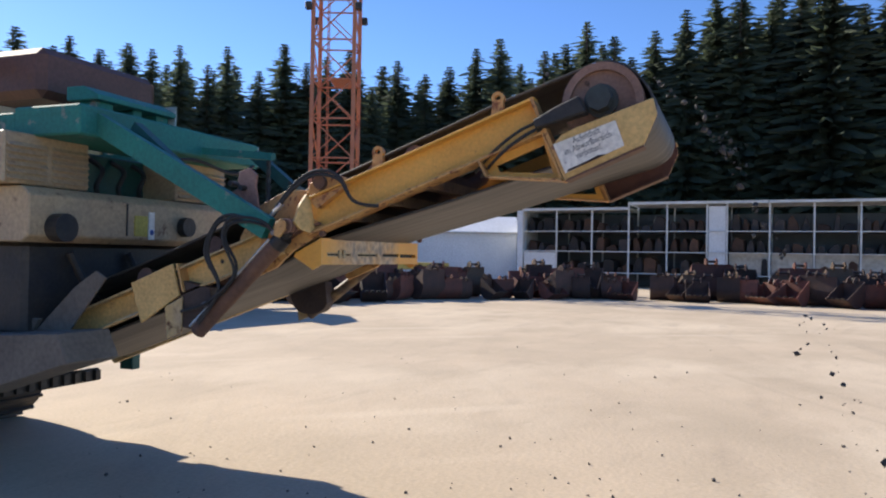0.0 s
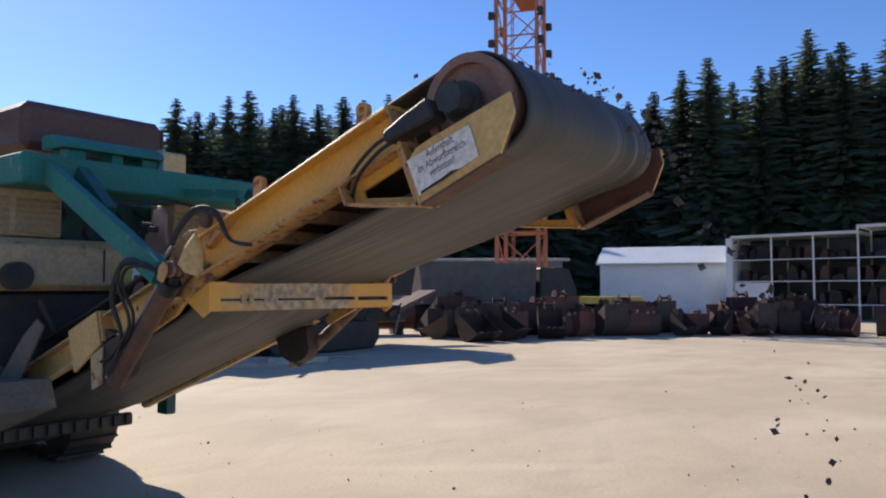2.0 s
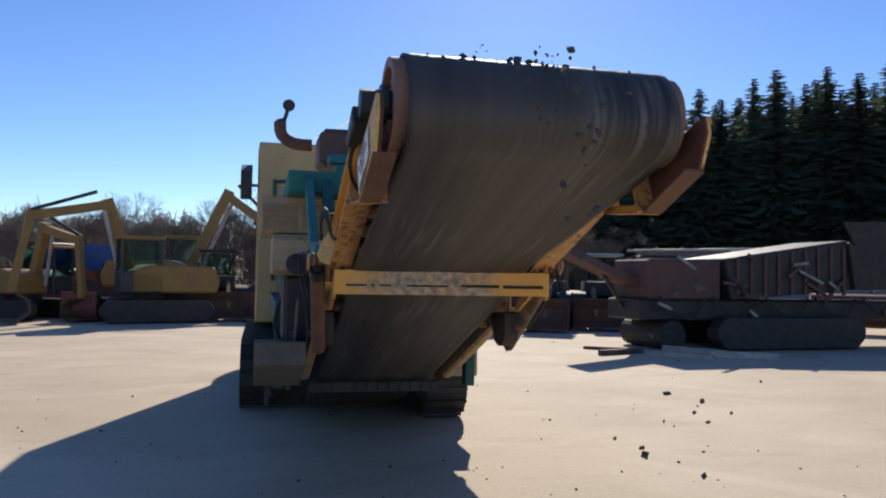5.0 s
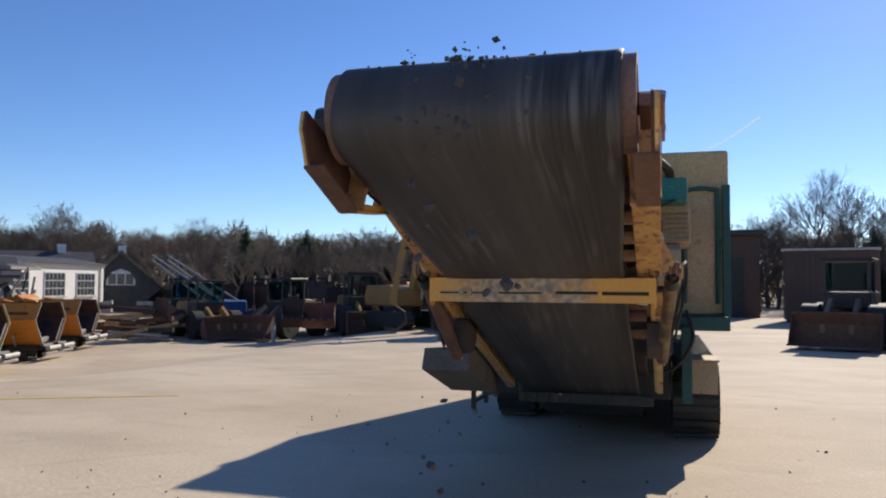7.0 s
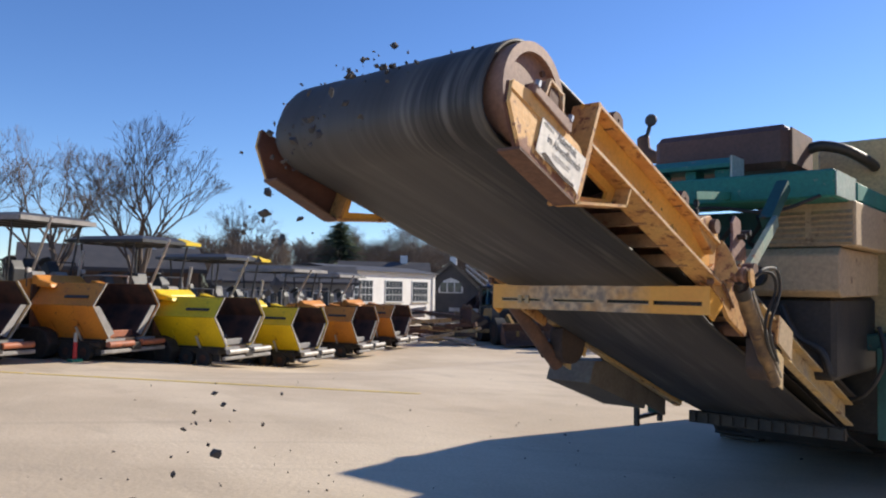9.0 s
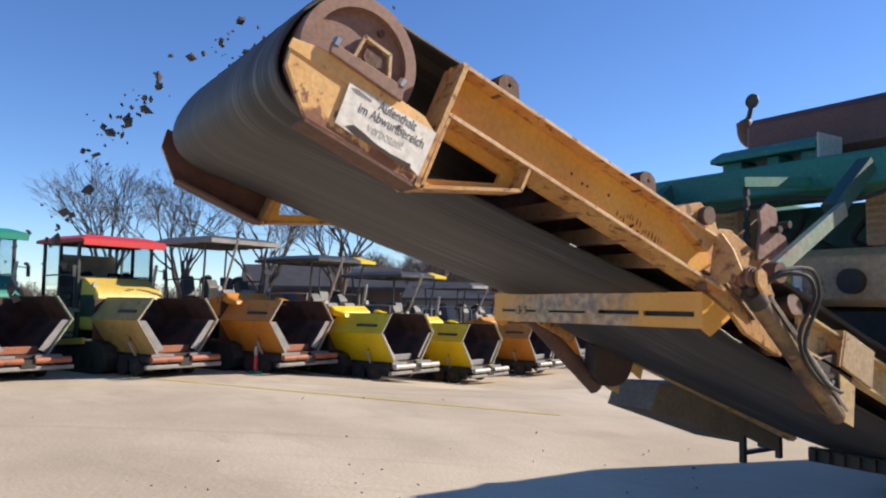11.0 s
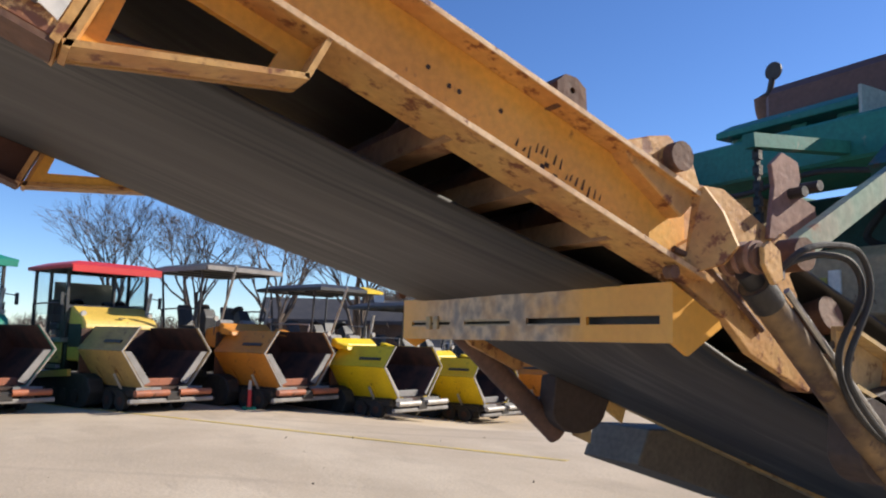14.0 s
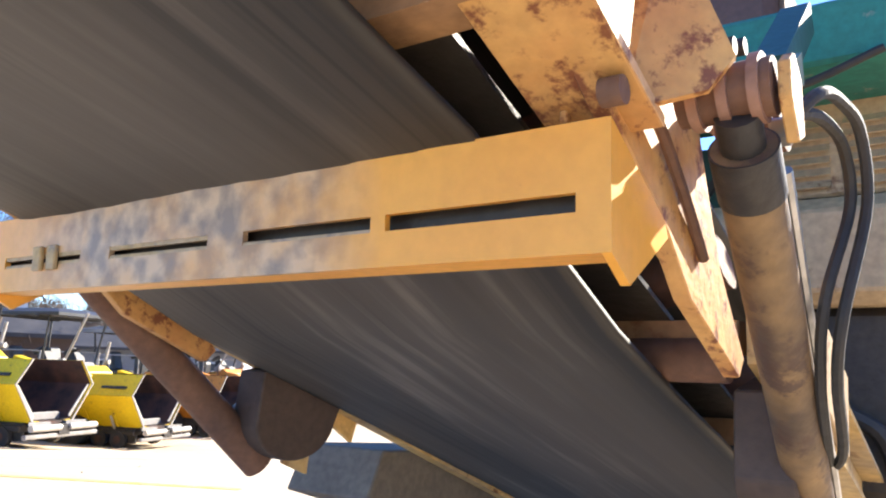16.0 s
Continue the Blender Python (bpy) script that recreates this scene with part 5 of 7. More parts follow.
# small red-and-white cone post in front of the orange paver
post = thing("marker_post", "small red and white marker post on a green foot", "marker post", m=pose(-14.6, 5.35, 0))
part("foot", prism([(-0.12, -0.12), (0.12, -0.12), (0.12, 0.12), (-0.12, 0.12)], 0.0, 0.06, axis="z"), PAINTS["green"], post)
part("shaft", rod((0, 0, 0.06), (0, 0, 0.42), 0.05, 0.04, 12), PAINTS["red"], post)
part("top", rod((0, 0, 0.42), (0, 0, 0.62), 0.045, 0.035, 12), PALE, post)


# ---- trees ----
BARK = mat("grey_bark", (0.13, 0.1, 0.08), (0.09, 0.07, 0.055), 0.9, scale=6, bump=0.5)
TWIG = mat("thin_bare_twigs", (0.14, 0.105, 0.085), (0.1, 0.075, 0.06), 0.9, scale=3)
NEEDLE = mat("spruce_needles", (0.075, 0.105, 0.062), (0.105, 0.12, 0.075), 0.85, scale=0.7, fine=9, vary=0.35)
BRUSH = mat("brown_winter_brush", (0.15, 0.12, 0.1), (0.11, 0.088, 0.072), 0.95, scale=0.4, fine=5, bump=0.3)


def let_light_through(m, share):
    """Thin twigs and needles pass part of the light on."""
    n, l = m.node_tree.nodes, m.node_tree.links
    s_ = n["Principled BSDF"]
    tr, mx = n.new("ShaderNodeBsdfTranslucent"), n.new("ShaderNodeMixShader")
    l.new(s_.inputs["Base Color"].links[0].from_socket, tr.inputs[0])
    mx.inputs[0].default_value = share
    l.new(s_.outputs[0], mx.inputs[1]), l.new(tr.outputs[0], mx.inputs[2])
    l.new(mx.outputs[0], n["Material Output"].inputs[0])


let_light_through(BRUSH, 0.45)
let_light_through(NEEDLE, 0.45)


def spruce_mesh(rng, h=1.0):
    """Unit-high spruce: whorls of drooping, feathered sprays that shorten to a thin leader."""
    vs, fs = [], []
    tiers = 74
    lean = rng.uniform(-0.01, 0.01)
    for i in range(tiers):
        f = (i / tiers) ** 0.92
        z = 0.06 + 0.93 * f
        reach = 0.2 * (1 - f) ** 0.68 * rng.uniform(0.7, 1.15) + 0.004
        n = int(22 - 11 * f)
        a0 = rng.uniform(0, 6.28)
        for k in range(n):
            if rng.random() < 0.1:
                continue
            a = a0 + 6.283 * k / n + rng.uniform(-0.3, 0.3)
            L = reach * rng.uniform(0.5, 1.25)
            d, s = (math.cos(a), math.sin(a)), (-math.sin(a), math.cos(a))
            droop = L * (rng.uniform(0.2, 0.6) - 0.75 * max(0.0, f - 0.6))
            segs, w0 = 4, min(0.03, L * 0.22)
            z = 0.06 + 0.93 * f + rng.uniform(-0.014, 0.014) * (1 - f)
            for side in (-1, 1):
                base = len(vs)
                for q in range(segs + 1):
                    u = q / segs
                    r = L * u
                    zz = z - droop * u ** 1.3 + 0.25 * droop * u ** 3 + rng.uniform(-0.003, 0.003)
                    w = w0 * (1 - u * 0.9) * (0.45 + 1.1 * min(u * 2, 1) * 0.6) * rng.uniform(0.35, 1.4)
                    vs.append((d[0] * r + lean * z, d[1] * r, zz))
                    vs.append((d[0] * (r - 0.012) + s[0] * w * side + lean * z, d[1] * (r - 0.012) + s[1] * w * side, zz - w * 0.6 - rng.uniform(0, 0.012) * (1 - f)))
                for q in range(segs):
                    b = base + 2 * q
                    fs.append((b, b + 1, b + 3, b + 2))
    me = bpy.data.meshes.new("crown")
    me.from_pydata(vs, [], fs)
    me.materials.append(NEEDLE)
    return me


rng = random.Random(5)
SPRUCES = [spruce_mesh(rng) for _ in range(7)]
bm = rod((0, 0, 0), (0, 0, 0.97), 0.013, 0.002, 8)
TRUNK = bpy.data.meshes.new("trunk")
bm.to_mesh(TRUNK)
bm.free()
TRUNK.materials.append(BARK)


def spruce(x, y, h, wide=1.0, group="spruces at the edge of the wood"):
    t = thing("spruce_tree", "tall dark green spruce at the edge of the yard", "tree", group, pose(x, y, 0, 0, 0, rng.uniform(0, 360)))
    t.scale = (h * wide, h * wide, h)
    for nm, me in (("trunk", TRUNK), ("crown", rng.choice(SPRUCES))):
        o = new(nm, me)
        o.parent = t
    return t


def at_az(az, d, from_=(-2.5, -1.5)):
    return from_[0] + d * math.sin(radians(az)), from_[1] + d * math.cos(radians(az))


def skyline(az):
    """Height of the wood's edge by direction."""
    pts = [(24, 14), (30, 17), (36, 20), (48, 21), (58, 21), (66, 21.5), (72, 22), (77, 24.5), (82, 24), (86, 28), (92, 29), (102, 28)]
    for (a, b), (c, d) in zip(pts, pts[1:]):
        if az <= c:
            return b + (d - b) * max(0, az - a) / (c - a)
    return 28


az = 26.0
while az < 102:
    x, y = at_az(az, 76 + rng.uniform(-2, 2))
    spruce(x, y, skyline(az) * rng.uniform(0.88, 1.1), rng.uniform(1.05, 1.45))
    az += rng.uniform(1.3, 2.2)
az = 26.5
while az < 102:
    x, y = at_az(az, 84 + rng.uniform(-2, 2))
    spruce(x, y, skyline(az) * rng.uniform(0.92, 1.08), 1.35, "spruces further into the wood")
    az += rng.uniform(1.4, 2.1)


def thicket(name, label, az0, az1, d, h, material, jag=0.25, depth=6.0, kind="stuff", dense=48, clump=1.0, thin=0.6):
    """A bank of many small leaf- or twig-like flakes, for far undergrowth."""
    vs, fs = [], []
    r2 = random.Random(int(az0 * 7 + d))
    n = int((az1 - az0) * d * 0.0175 * dense)
    for _ in range(n):
        a = r2.uniform(az0, az1)
        dd = d + r2.uniform(0, depth)
        x, y = at_az(a, dd)
        top = h * (0.72 + jag * noise.noise(Vector((a * 0.6, d, 1.0))) + 0.5 * jag * noise.noise(Vector((a * 2.1, d, 5.0))))
        z = r2.uniform(0.0, 1.0) ** 0.8 * max(0.4, top)
        s = r2.uniform(0.25, 0.75) * (h / 6) ** 0.5 * clump
        for _k in range(3):
            c = Vector((x + r2.uniform(-s, s), y + r2.uniform(-s, s), max(0.1, z + r2.uniform(-s, s))))
            e1 = Vector((r2.uniform(-1, 1), r2.uniform(-1, 1), r2.uniform(-1, 1) + (0.8 if thin < 0.3 else 0))).normalized() * s
            e2 = Vector((r2.uniform(-1, 1), r2.uniform(-1, 1), r2.uniform(-1, 1))).normalized() * s * thin
            b = len(vs)
            vs += [tuple(c - e1), tuple(c + e2), tuple(c + e1), tuple(c - e2)]
            fs.append((b, b + 1, b + 2, b + 3))
    me = bpy.data.meshes.new(name)
    me.from_pydata(vs, [], fs)
    me.materials.append(material)
    return tagged(new(name, me), label, "undergrowth", kind=kind)


thicket("forest_interior", "dark dense interior of the spruce wood", 24, 104, 80, 18, NEEDLE, 0.15, 14, dense=120, clump=0.8, thin=0.22)
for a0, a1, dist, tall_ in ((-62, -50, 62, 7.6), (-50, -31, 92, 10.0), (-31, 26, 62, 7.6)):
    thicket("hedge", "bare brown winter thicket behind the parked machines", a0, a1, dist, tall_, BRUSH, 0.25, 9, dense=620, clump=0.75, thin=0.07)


DARK_BRUSH = mat("dark_bramble", (0.075, 0.055, 0.042), (0.05, 0.038, 0.03), 0.95, scale=0.5, fine=6, bump=0.3)
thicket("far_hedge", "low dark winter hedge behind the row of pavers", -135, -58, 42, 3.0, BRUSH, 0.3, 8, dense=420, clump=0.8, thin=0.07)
thicket("bramble_bank", "dark brambles growing along the back of the row of pavers", -140, -56, 25, 1.7, DARK_BRUSH, 0.3, 4, dense=260, clump=0.9, thin=0.12)


def bare_tree_mesh(rng2, levels=8):
    """Unit-high leafless tree: forking tapered limbs ending in many fine twigs."""
    bm, low = bmesh.new(), bmesh.new()

    def grow(p, d, L, r, lev):
        q = p + d * L
        mid = p.lerp(q, 0.5) + Vector((rng2.uniform(-1, 1), rng2.uniform(-1, 1), 0)) * L * 0.06
        tube([p, mid, q], r, 5 if lev < 2 else 3, low if lev < 2 else bm, 0, r * 0.62)
        if lev >= levels:
            return
        k = rng2.choice((2, 2, 3)) if lev else 5
        for i in range(k):
            axis = d.orthogonal().normalized()
            axis.rotate(Matrix.Rotation(rng2.uniform(0, 6.28), 3, d))
            nd = d.copy()
            nd.rotate(Matrix.Rotation(rng2.uniform(0.18, 0.62), 3, axis))
            nd = (nd + Vector((0, 0, 0.12))).normalized()
            grow(p.lerp(q, rng2.uniform(0.6, 1.0)), nd, L * rng2.uniform(0.62, 0.86), max(r * 0.56, 0.0005), lev + 1)

    grow(Vector((0, 0, 0)), Vector((0, 0, 1)), 0.25, 0.017, 0)
    me = bpy.data.meshes.new("crown")
    bm.to_mesh(me)
    bm.free()
    me.materials.append(TWIG)
    trunk = bpy.data.meshes.new("trunk")
    low.to_mesh(trunk)
    low.free()
    trunk.materials.append(BARK)
    return trunk, me


BARE = [bare_tree_mesh(random.Random(k + 3)) for k in range(5)]


def bare_tree(x, y, h, wide=1.0, group="bare trees round the yard"):
    t = thing("bare_tree", "leafless broad-crowned tree with fine grey-brown twigs", "tree", group, pose(x, y, 0, 0, 0, rng.uniform(0, 360)))
    t.scale = (h * wide, h * wide, h)
    for nm, me in zip(("trunk", "crown"), rng.choice(BARE)):
        o = new(nm, me)
        o.parent = t
    return t


for az, d, h, w in ((-66, 34, 10.5, 1.15), (-60.5, 36, 10.5, 1.2), (-72, 34, 9.5, 1.2), (-77, 33, 9.8, 1.2), (-54, 45, 8.6, 1.1),
                    (-33, 78, 9.5, 1.1), (-30, 72, 8.5, 1.2), (-26, 66, 8.5, 1.2), (-41.5, 88, 12.0, 1.3), (-47, 88, 12, 1.3), (-44, 90, 10.5, 1.3), (-12, 75, 10.5, 1.2), (-9, 74, 10, 1.2),
                    (4, 66, 9.6, 1.0), (7, 62, 10.0, 1.0), (10, 62, 11.2, 1.0), (12.5, 60, 11.6, 1.0), (15, 62, 11.0, 1.0), (18.5, 60, 11.4, 1.0), (21, 60, 11, 1.0), (-4, 60, 9.5, 1.0), (-1, 64, 9, 1.0)):
    x, y = at_az(az, d, (0.8, -2.5))
    bare_tree(x, y, h, w)
for az, d, h, w in ((-30.5, 58, 6.6, 1.7), (-28.7, 60, 5.9, 1.7), (-26.2, 60, 6.5, 1.8), (-22.5, 60, 5.8, 1.7), (-20, 62, 5.7, 1.6), (-16, 62, 5.6, 1.7), (-47.4, 84, 10.5, 2.3),
                    (13.5, 56, 5.6, 1.7), (20, 56, 6.2, 1.7)):
    x, y = at_az(az, d, (0.8, -2.5))
    spruce(x, y, h, w, "single conifers behind the parked machines")
rng = random.Random(12)
for row_d, lo, hi in ((50, 5.2, 7.0), (57, 6.2, 8.2)):
    az = -61.0
    while az < 25:
        x, y = at_az(az, row_d + rng.uniform(-3, 3), (0.8, -2.5))
        if -54 < az < -32:
            x, y = at_az(az, 84 + rng.uniform(-3, 3), (0.8, -2.5))
        bare_tree(x, y, rng.uniform(lo, hi) * (1.35 if -54 < az < -32 else 1.0), rng.uniform(1.0, 1.4), "bare trees grown into a hedge")
        az += rng.uniform(2.2, 3.4)


# ---- vapour trail, far off in the sky ----
bm = bmesh.new()
trail = []
for k in range(13):
    f = k / 12
    az_, el_ = radians(0.5 + 6.2 * f), radians(8.9 + 2.7 * f - 0.5 * math.sin(3.14 * f))
    trail.append(Vector((2600 * math.sin(az_), 2600 * math.cos(az_), 2600 * math.tan(el_))))
tube(trail, 1.4, 6, bm, 0, 3.2)
VAPOUR = mat("sunlit_vapour", (0.9, 0.9, 0.9), None, 1.0, bump=0.0)
# emission stands in for sunlight scattered through the trail
VAPOUR.node_tree.nodes["Principled BSDF"].inputs["Emission Color"].default_value = (0.75, 0.86, 1.0, 1)
VAPOUR.node_tree.nodes["Principled BSDF"].inputs["Emission Strength"].default_value = 0.42
tagged(part("vapour_trail", bm, VAPOUR), "thin white vapour trail in the blue sky", "vapour trail", kind="structure")

# ---- tower crane mast ----
CRANE = mat("faded_orange_crane_paint", (0.5, 0.17, 0.08), (0.42, 0.18, 0.1), 0.6, scale=1.5, rust=0.15)


def crane_mast(x, y, turn, w=2.05, top=36.0):
    t = thing("tower_crane_mast", "faded orange-red lattice mast of a tower crane", "crane", m=pose(x, y, 0, 0, 0, turn))
    h = w / 2
    cs = [(-h, -h), (h, -h), (h, h), (-h, h)]
    part("mast_foot", box(-1.5, -1.5, 0, 1.5, 1.5, 0.6, 0.05), PALE, t)
    for c in cs:
        part("leg", box(c[0] - 0.09, c[1] - 0.09, 0.6, c[0] + 0.09, c[1] + 0.09, top), CRANE, t)
    bay, z, k = 1.95, 0.6, 0
    while z + bay <= top + 0.01:
        bm = bmesh.new()
        for i in range(4):
            a, b = cs[i], cs[(i + 1) % 4]
            bar((*a, z), (*b, z), 0.07, 0.07, bm)
            lo, hi = (a, b) if (k + i) % 2 else (b, a)
            bar((*lo, z), (*hi, z + bay), 0.06, 0.06, bm)
            m_ = ((a[0] + b[0]) / 2, (a[1] + b[1]) / 2)
            bar((*hi, z), (*m_, z + bay / 2), 0.045, 0.045, bm)
        part("lattice_bay", bm, CRANE, t)
        if k % 3 == 2:
            part("landing", box(-h + 0.1, -h + 0.1, z - 0.02, h - 0.1, 0.2, z + 0.03), CRANE, t)
        bm = bmesh.new()
        for q in range(6):
            box(-0.25, 0.4, z + q * 0.33, 0.25, 0.43, z + q * 0.33 + 0.03, bm=bm)
        box(-0.27, 0.4, z, -0.24, 0.44, z + bay, bm=bm), box(0.24, 0.4, z, 0.27, 0.44, z + bay, bm=bm)
        part("ladder", bm, CRANE, t)
        z += bay
        k += 1
    for zz in (13.9, 15.3):
        for c in cs:
            lamp = part("floodlight", box(c[0] * 1.2 - 0.16, c[1] * 1.2 - 0.16, zz - 0.2, c[0] * 1.2 + 0.16, c[1] * 1.2 + 0.16, zz + 0.16, 0.05), DARK, t, "dark floodlight")
            part("lamp_bracket", bar((*c, zz), (c[0] * 1.22, c[1] * 1.22, zz), 0.06, 0.06), DARK, lamp)
    return t


crane_mast(30.0, 18.6, 20)

# ---- white storage shed and open racking ----
SHED_WALL = mat("white_sheet_cladding", (0.72, 0.74, 0.76), (0.62, 0.65, 0.68), 0.5, scale=0.6, fine=12)
SHED_ROOF = mat("pale_sheet_roof", (0.75, 0.77, 0.8), (0.66, 0.68, 0.7), 0.45, scale=0.5, fine=10)
FRAME_WHITE = mat("white_rack_frame", (0.66, 0.67, 0.66), (0.5, 0.51, 0.5), 0.5, scale=2)
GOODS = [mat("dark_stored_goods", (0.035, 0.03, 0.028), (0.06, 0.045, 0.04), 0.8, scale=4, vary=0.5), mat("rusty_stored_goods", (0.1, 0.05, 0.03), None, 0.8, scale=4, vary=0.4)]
a, b = Vector((43.4, 20.8, 0)), Vector((45.8, 13.4, 0))
d = (b - a).normalized()
turn = math.degrees(math.atan2(d.y, d.x))
L = (b - a).length
shed = thing("storage_shed", "white sheet-metal shed with a shallow pale roof", "shed", m=Matrix.Translation(a) @ pose(0, 0, 0, 0, 0, turn))
# local: x along the front, y away from the yard
part("wall", box(0, 0, 0, L, 6.0, 3.35), SHED_WALL, shed)
for k in range(int(L / 0.4)):
    part("cladding_rib", box(0.2 + k * 0.4, -0.03, 0.02, 0.24 + k * 0.4, -0.001, 3.3), SHED_WALL, shed)
part("roof", prism([(-0.25, 3.33), (3.0, 4.5), (6.25, 3.33), (6.25, 3.42), (3.0, 4.6), (-0.25, 3.42)], -0.2, L + 0.1), SHED_ROOF, shed)
part("gutter", box(-0.2, -0.33, 3.28, L + 0.1, -0.24, 3.36), PALE, shed)

ra, rb = Vector((44.0, 12.5, 0)), Vector((42.0, -11.5, 0))
d = (rb - ra).normalized()
L = (rb - ra).length
rack = thing("storage_rack", "white open storage racking filled with dark machine parts", "rack", m=Matrix.Translation(ra) @ pose(0, 0, 0, 0, 0, math.degrees(math.atan2(d.y, d.x))))
part("end_wall", box(-0.35, -0.1, 0, 0.0, 3.0, 4.75), SHED_WALL, rack)
# back wall's dark grey has the rack's inner shade in its colour
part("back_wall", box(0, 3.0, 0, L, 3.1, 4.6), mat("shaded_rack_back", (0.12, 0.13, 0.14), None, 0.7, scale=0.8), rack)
xs, x, k = [0.0], 0.0, 0
while x < L - 1.5:
    x += 1.1 if k == 5 else 2.27
    xs.append(x)
    k += 1
for k, x in enumerate(xs):
    hh = 4.75 if k < 3 else 5.05
    for yy in (0, 2.8):
        part("upright", box(x - 0.045, yy - 0.045, 0, x + 0.045, yy + 0.045, hh), FRAME_WHITE, rack)
rg = random.Random(11)
for k, (x0, x1) in enumerate(zip(xs, xs[1:])):
    hh = 4.75 if k < 3 else 5.05
    part("rack_roof", box(x0, -0.25, hh - 0.02, x1, 3.1, hh + 0.13), FRAME_WHITE, rack)
    for zz in (0.9, 2.2, 3.45):
        part("shelf_beam", box(x0 + 0.046, -0.04, zz - 0.055, x1 - 0.046, 0.04, zz), FRAME_WHITE, rack)
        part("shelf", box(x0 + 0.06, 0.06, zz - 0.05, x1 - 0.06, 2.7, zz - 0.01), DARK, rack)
        if (x1 - x0) < 1.5:
            continue
        xx = x0 + 0.15
        while xx < x1 - 0.4:
            w, h_ = rg.uniform(0.3, 0.8), rg.uniform(0.35, 1.0)
            w = min(w, x1 - 0.1 - xx)
            sh = [(xx, zz), (xx + w, zz), (xx + w * rg.uniform(0.8, 1), zz + h_ * rg.uniform(0.5, 1)), (xx + w * rg.uniform(0.3, 0.6), zz + h_), (xx + w * rg.uniform(0, 0.2), zz + h_ * rg.uniform(0.4, 1))]
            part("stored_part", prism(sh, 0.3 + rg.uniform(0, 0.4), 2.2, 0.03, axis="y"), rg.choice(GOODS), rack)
            xx += w + rg.uniform(0.03, 0.15)
    if k in (0, 5) or (x1 - x0) < 1.5:
        part("sheet_panel", box(x0 + 0.08, 0.08, 0.2, x1 - 0.08, 0.1, 2.1 if (x1 - x0) > 1.5 else 4.9), SHED_WALL, rack)
    if k > 5:
        part("sheet_panel", box(x0 + 0.08, 0.5, 0.9, x1 - 0.08, 0.52, 2.15), PALE, rack)

# ---- digger buckets in rows ----
BUCKET_MATS = [mat("dark_rusty_bucket", (0.05, 0.03, 0.024), (0.085, 0.042, 0.03), 0.75, scale=3, vary=0.5), mat("red_brown_bucket", (0.16, 0.05, 0.032), (0.09, 0.036, 0.026), 0.7, scale=3, vary=0.4),
               mat("tan_bucket", (0.12, 0.075, 0.045), (0.08, 0.05, 0.03), 0.7, scale=3, rust=0.4)]


def bucket(material, w):
    """A digger bucket lying on its back edge: curved shell, side cheeks, teeth, hanger ears."""
    t = thing("digger_bucket", "rusty excavator bucket with teeth, lying in a row", "bucket", "buckets in the yard")
    arc = [(0.0, 1.05)] + [(0.5 - 0.52 * math.cos(a), 0.52 - 0.52 * math.sin(a)) for a in [radians(-20 + k * 15) for k in range(9)]] + [(1.15, 0.35)]
    part("shell", strip(arc, -w / 2, w / 2, 0.03), material, t, smooth=True)
    for s in (-1, 1):
        part("cheek", prism(arc, s * (w / 2), s * (w / 2 + 0.03)), material, t)
        part("ear", prism([(0.0, 0.95), (-0.1, 1.12), (0.02, 1.24), (0.2, 1.18), (0.3, 1.0)], s * 0.14, s * 0.19), material, t)
    part("ear_pin", rod((-0.2, 0.06, 1.13), (0.2, 0.06, 1.13), 0.04, seg=8), DARK, t)
    for k in range(4):
        x = -w / 2 + (k + 0.5) * w / 4
        part("tooth", prism([(1.1, 0.33), (1.32, 0.42), (1.1, 0.42)], x - 0.05, x + 0.05), DARK, t)
    return t


protos = [bucket(BUCKET_MATS[k % 3], w) for k, w in enumerate((1.0, 1.25, 0.7, 0.85))]
rg = random.Random(4)
pts = [(17.5, 13.2), (20.5, 12.2), (26.2, 8.0), (28.6, 3.0), (28.6, -1.5), (27.0, -7.5)]
first = {0: True, 1: True, 2: True, 3: True}
for off, dens in ((0.0, 0.85), (1.3, 0.95), (2.6, 1.05)):
    for (x0, y0), (x1, y1) in zip(pts, pts[1:]):
        seg = math.hypot(x1 - x0, y1 - y0)
        for k in range(int(seg / dens)):
            f = (k + rg.uniform(0.2, 0.8)) * dens / seg
            n = Vector((-(y1 - y0), x1 - x0)).normalized() * -1
            px, py = x0 + (x1 - x0) * f - n.x * off, y0 + (y1 - y0) * f - n.y * off
            i = rg.choice((0, 0, 1, 1, 2, 3)) if off else rg.choice((0, 1, 3, 1))
            sc = rg.uniform(0.75, 1.15) * (1.12 if off else 0.9)
            m_ = pose(px, py, 0, 0, 0, math.degrees(math.atan2(y1 - y0, x1 - x0)) + rg.uniform(-35, 35) + (180 if rg.random() < 0.4 else 0))
            if first[i]:
                ob = protos[i]
                ob.matrix_basis = m_
                first[i] = False
            else:
                ob = copy_thing(protos[i], m_)
            ob.scale = (sc, sc, sc * rg.uniform(0.9, 1.15))

# more of them, between and behind the loaders
loose = [(-12.9, 24.0, 1.0), (-11.7, 23.8, 0.9), (-17.8, 22.6, 0.9), (-6.6, 23.2, 0.9)]
loose += [(-22.5 + 1.55 * k + rg.uniform(-0.3, 0.3), 29.6 + rg.uniform(-0.5, 0.5) + (2.2 if 7 < k < 11 else 0.0), rg.uniform(1.35, 1.7)) for k in range(13)]
for px, py, sc in loose:
    ob = copy_thing(protos[rg.choice((0, 1, 1, 3))], pose(px, py, 0, 0, 0, rg.uniform(-40, 40) + rg.choice((0, 180))))
    ob.scale = (sc, sc, sc)

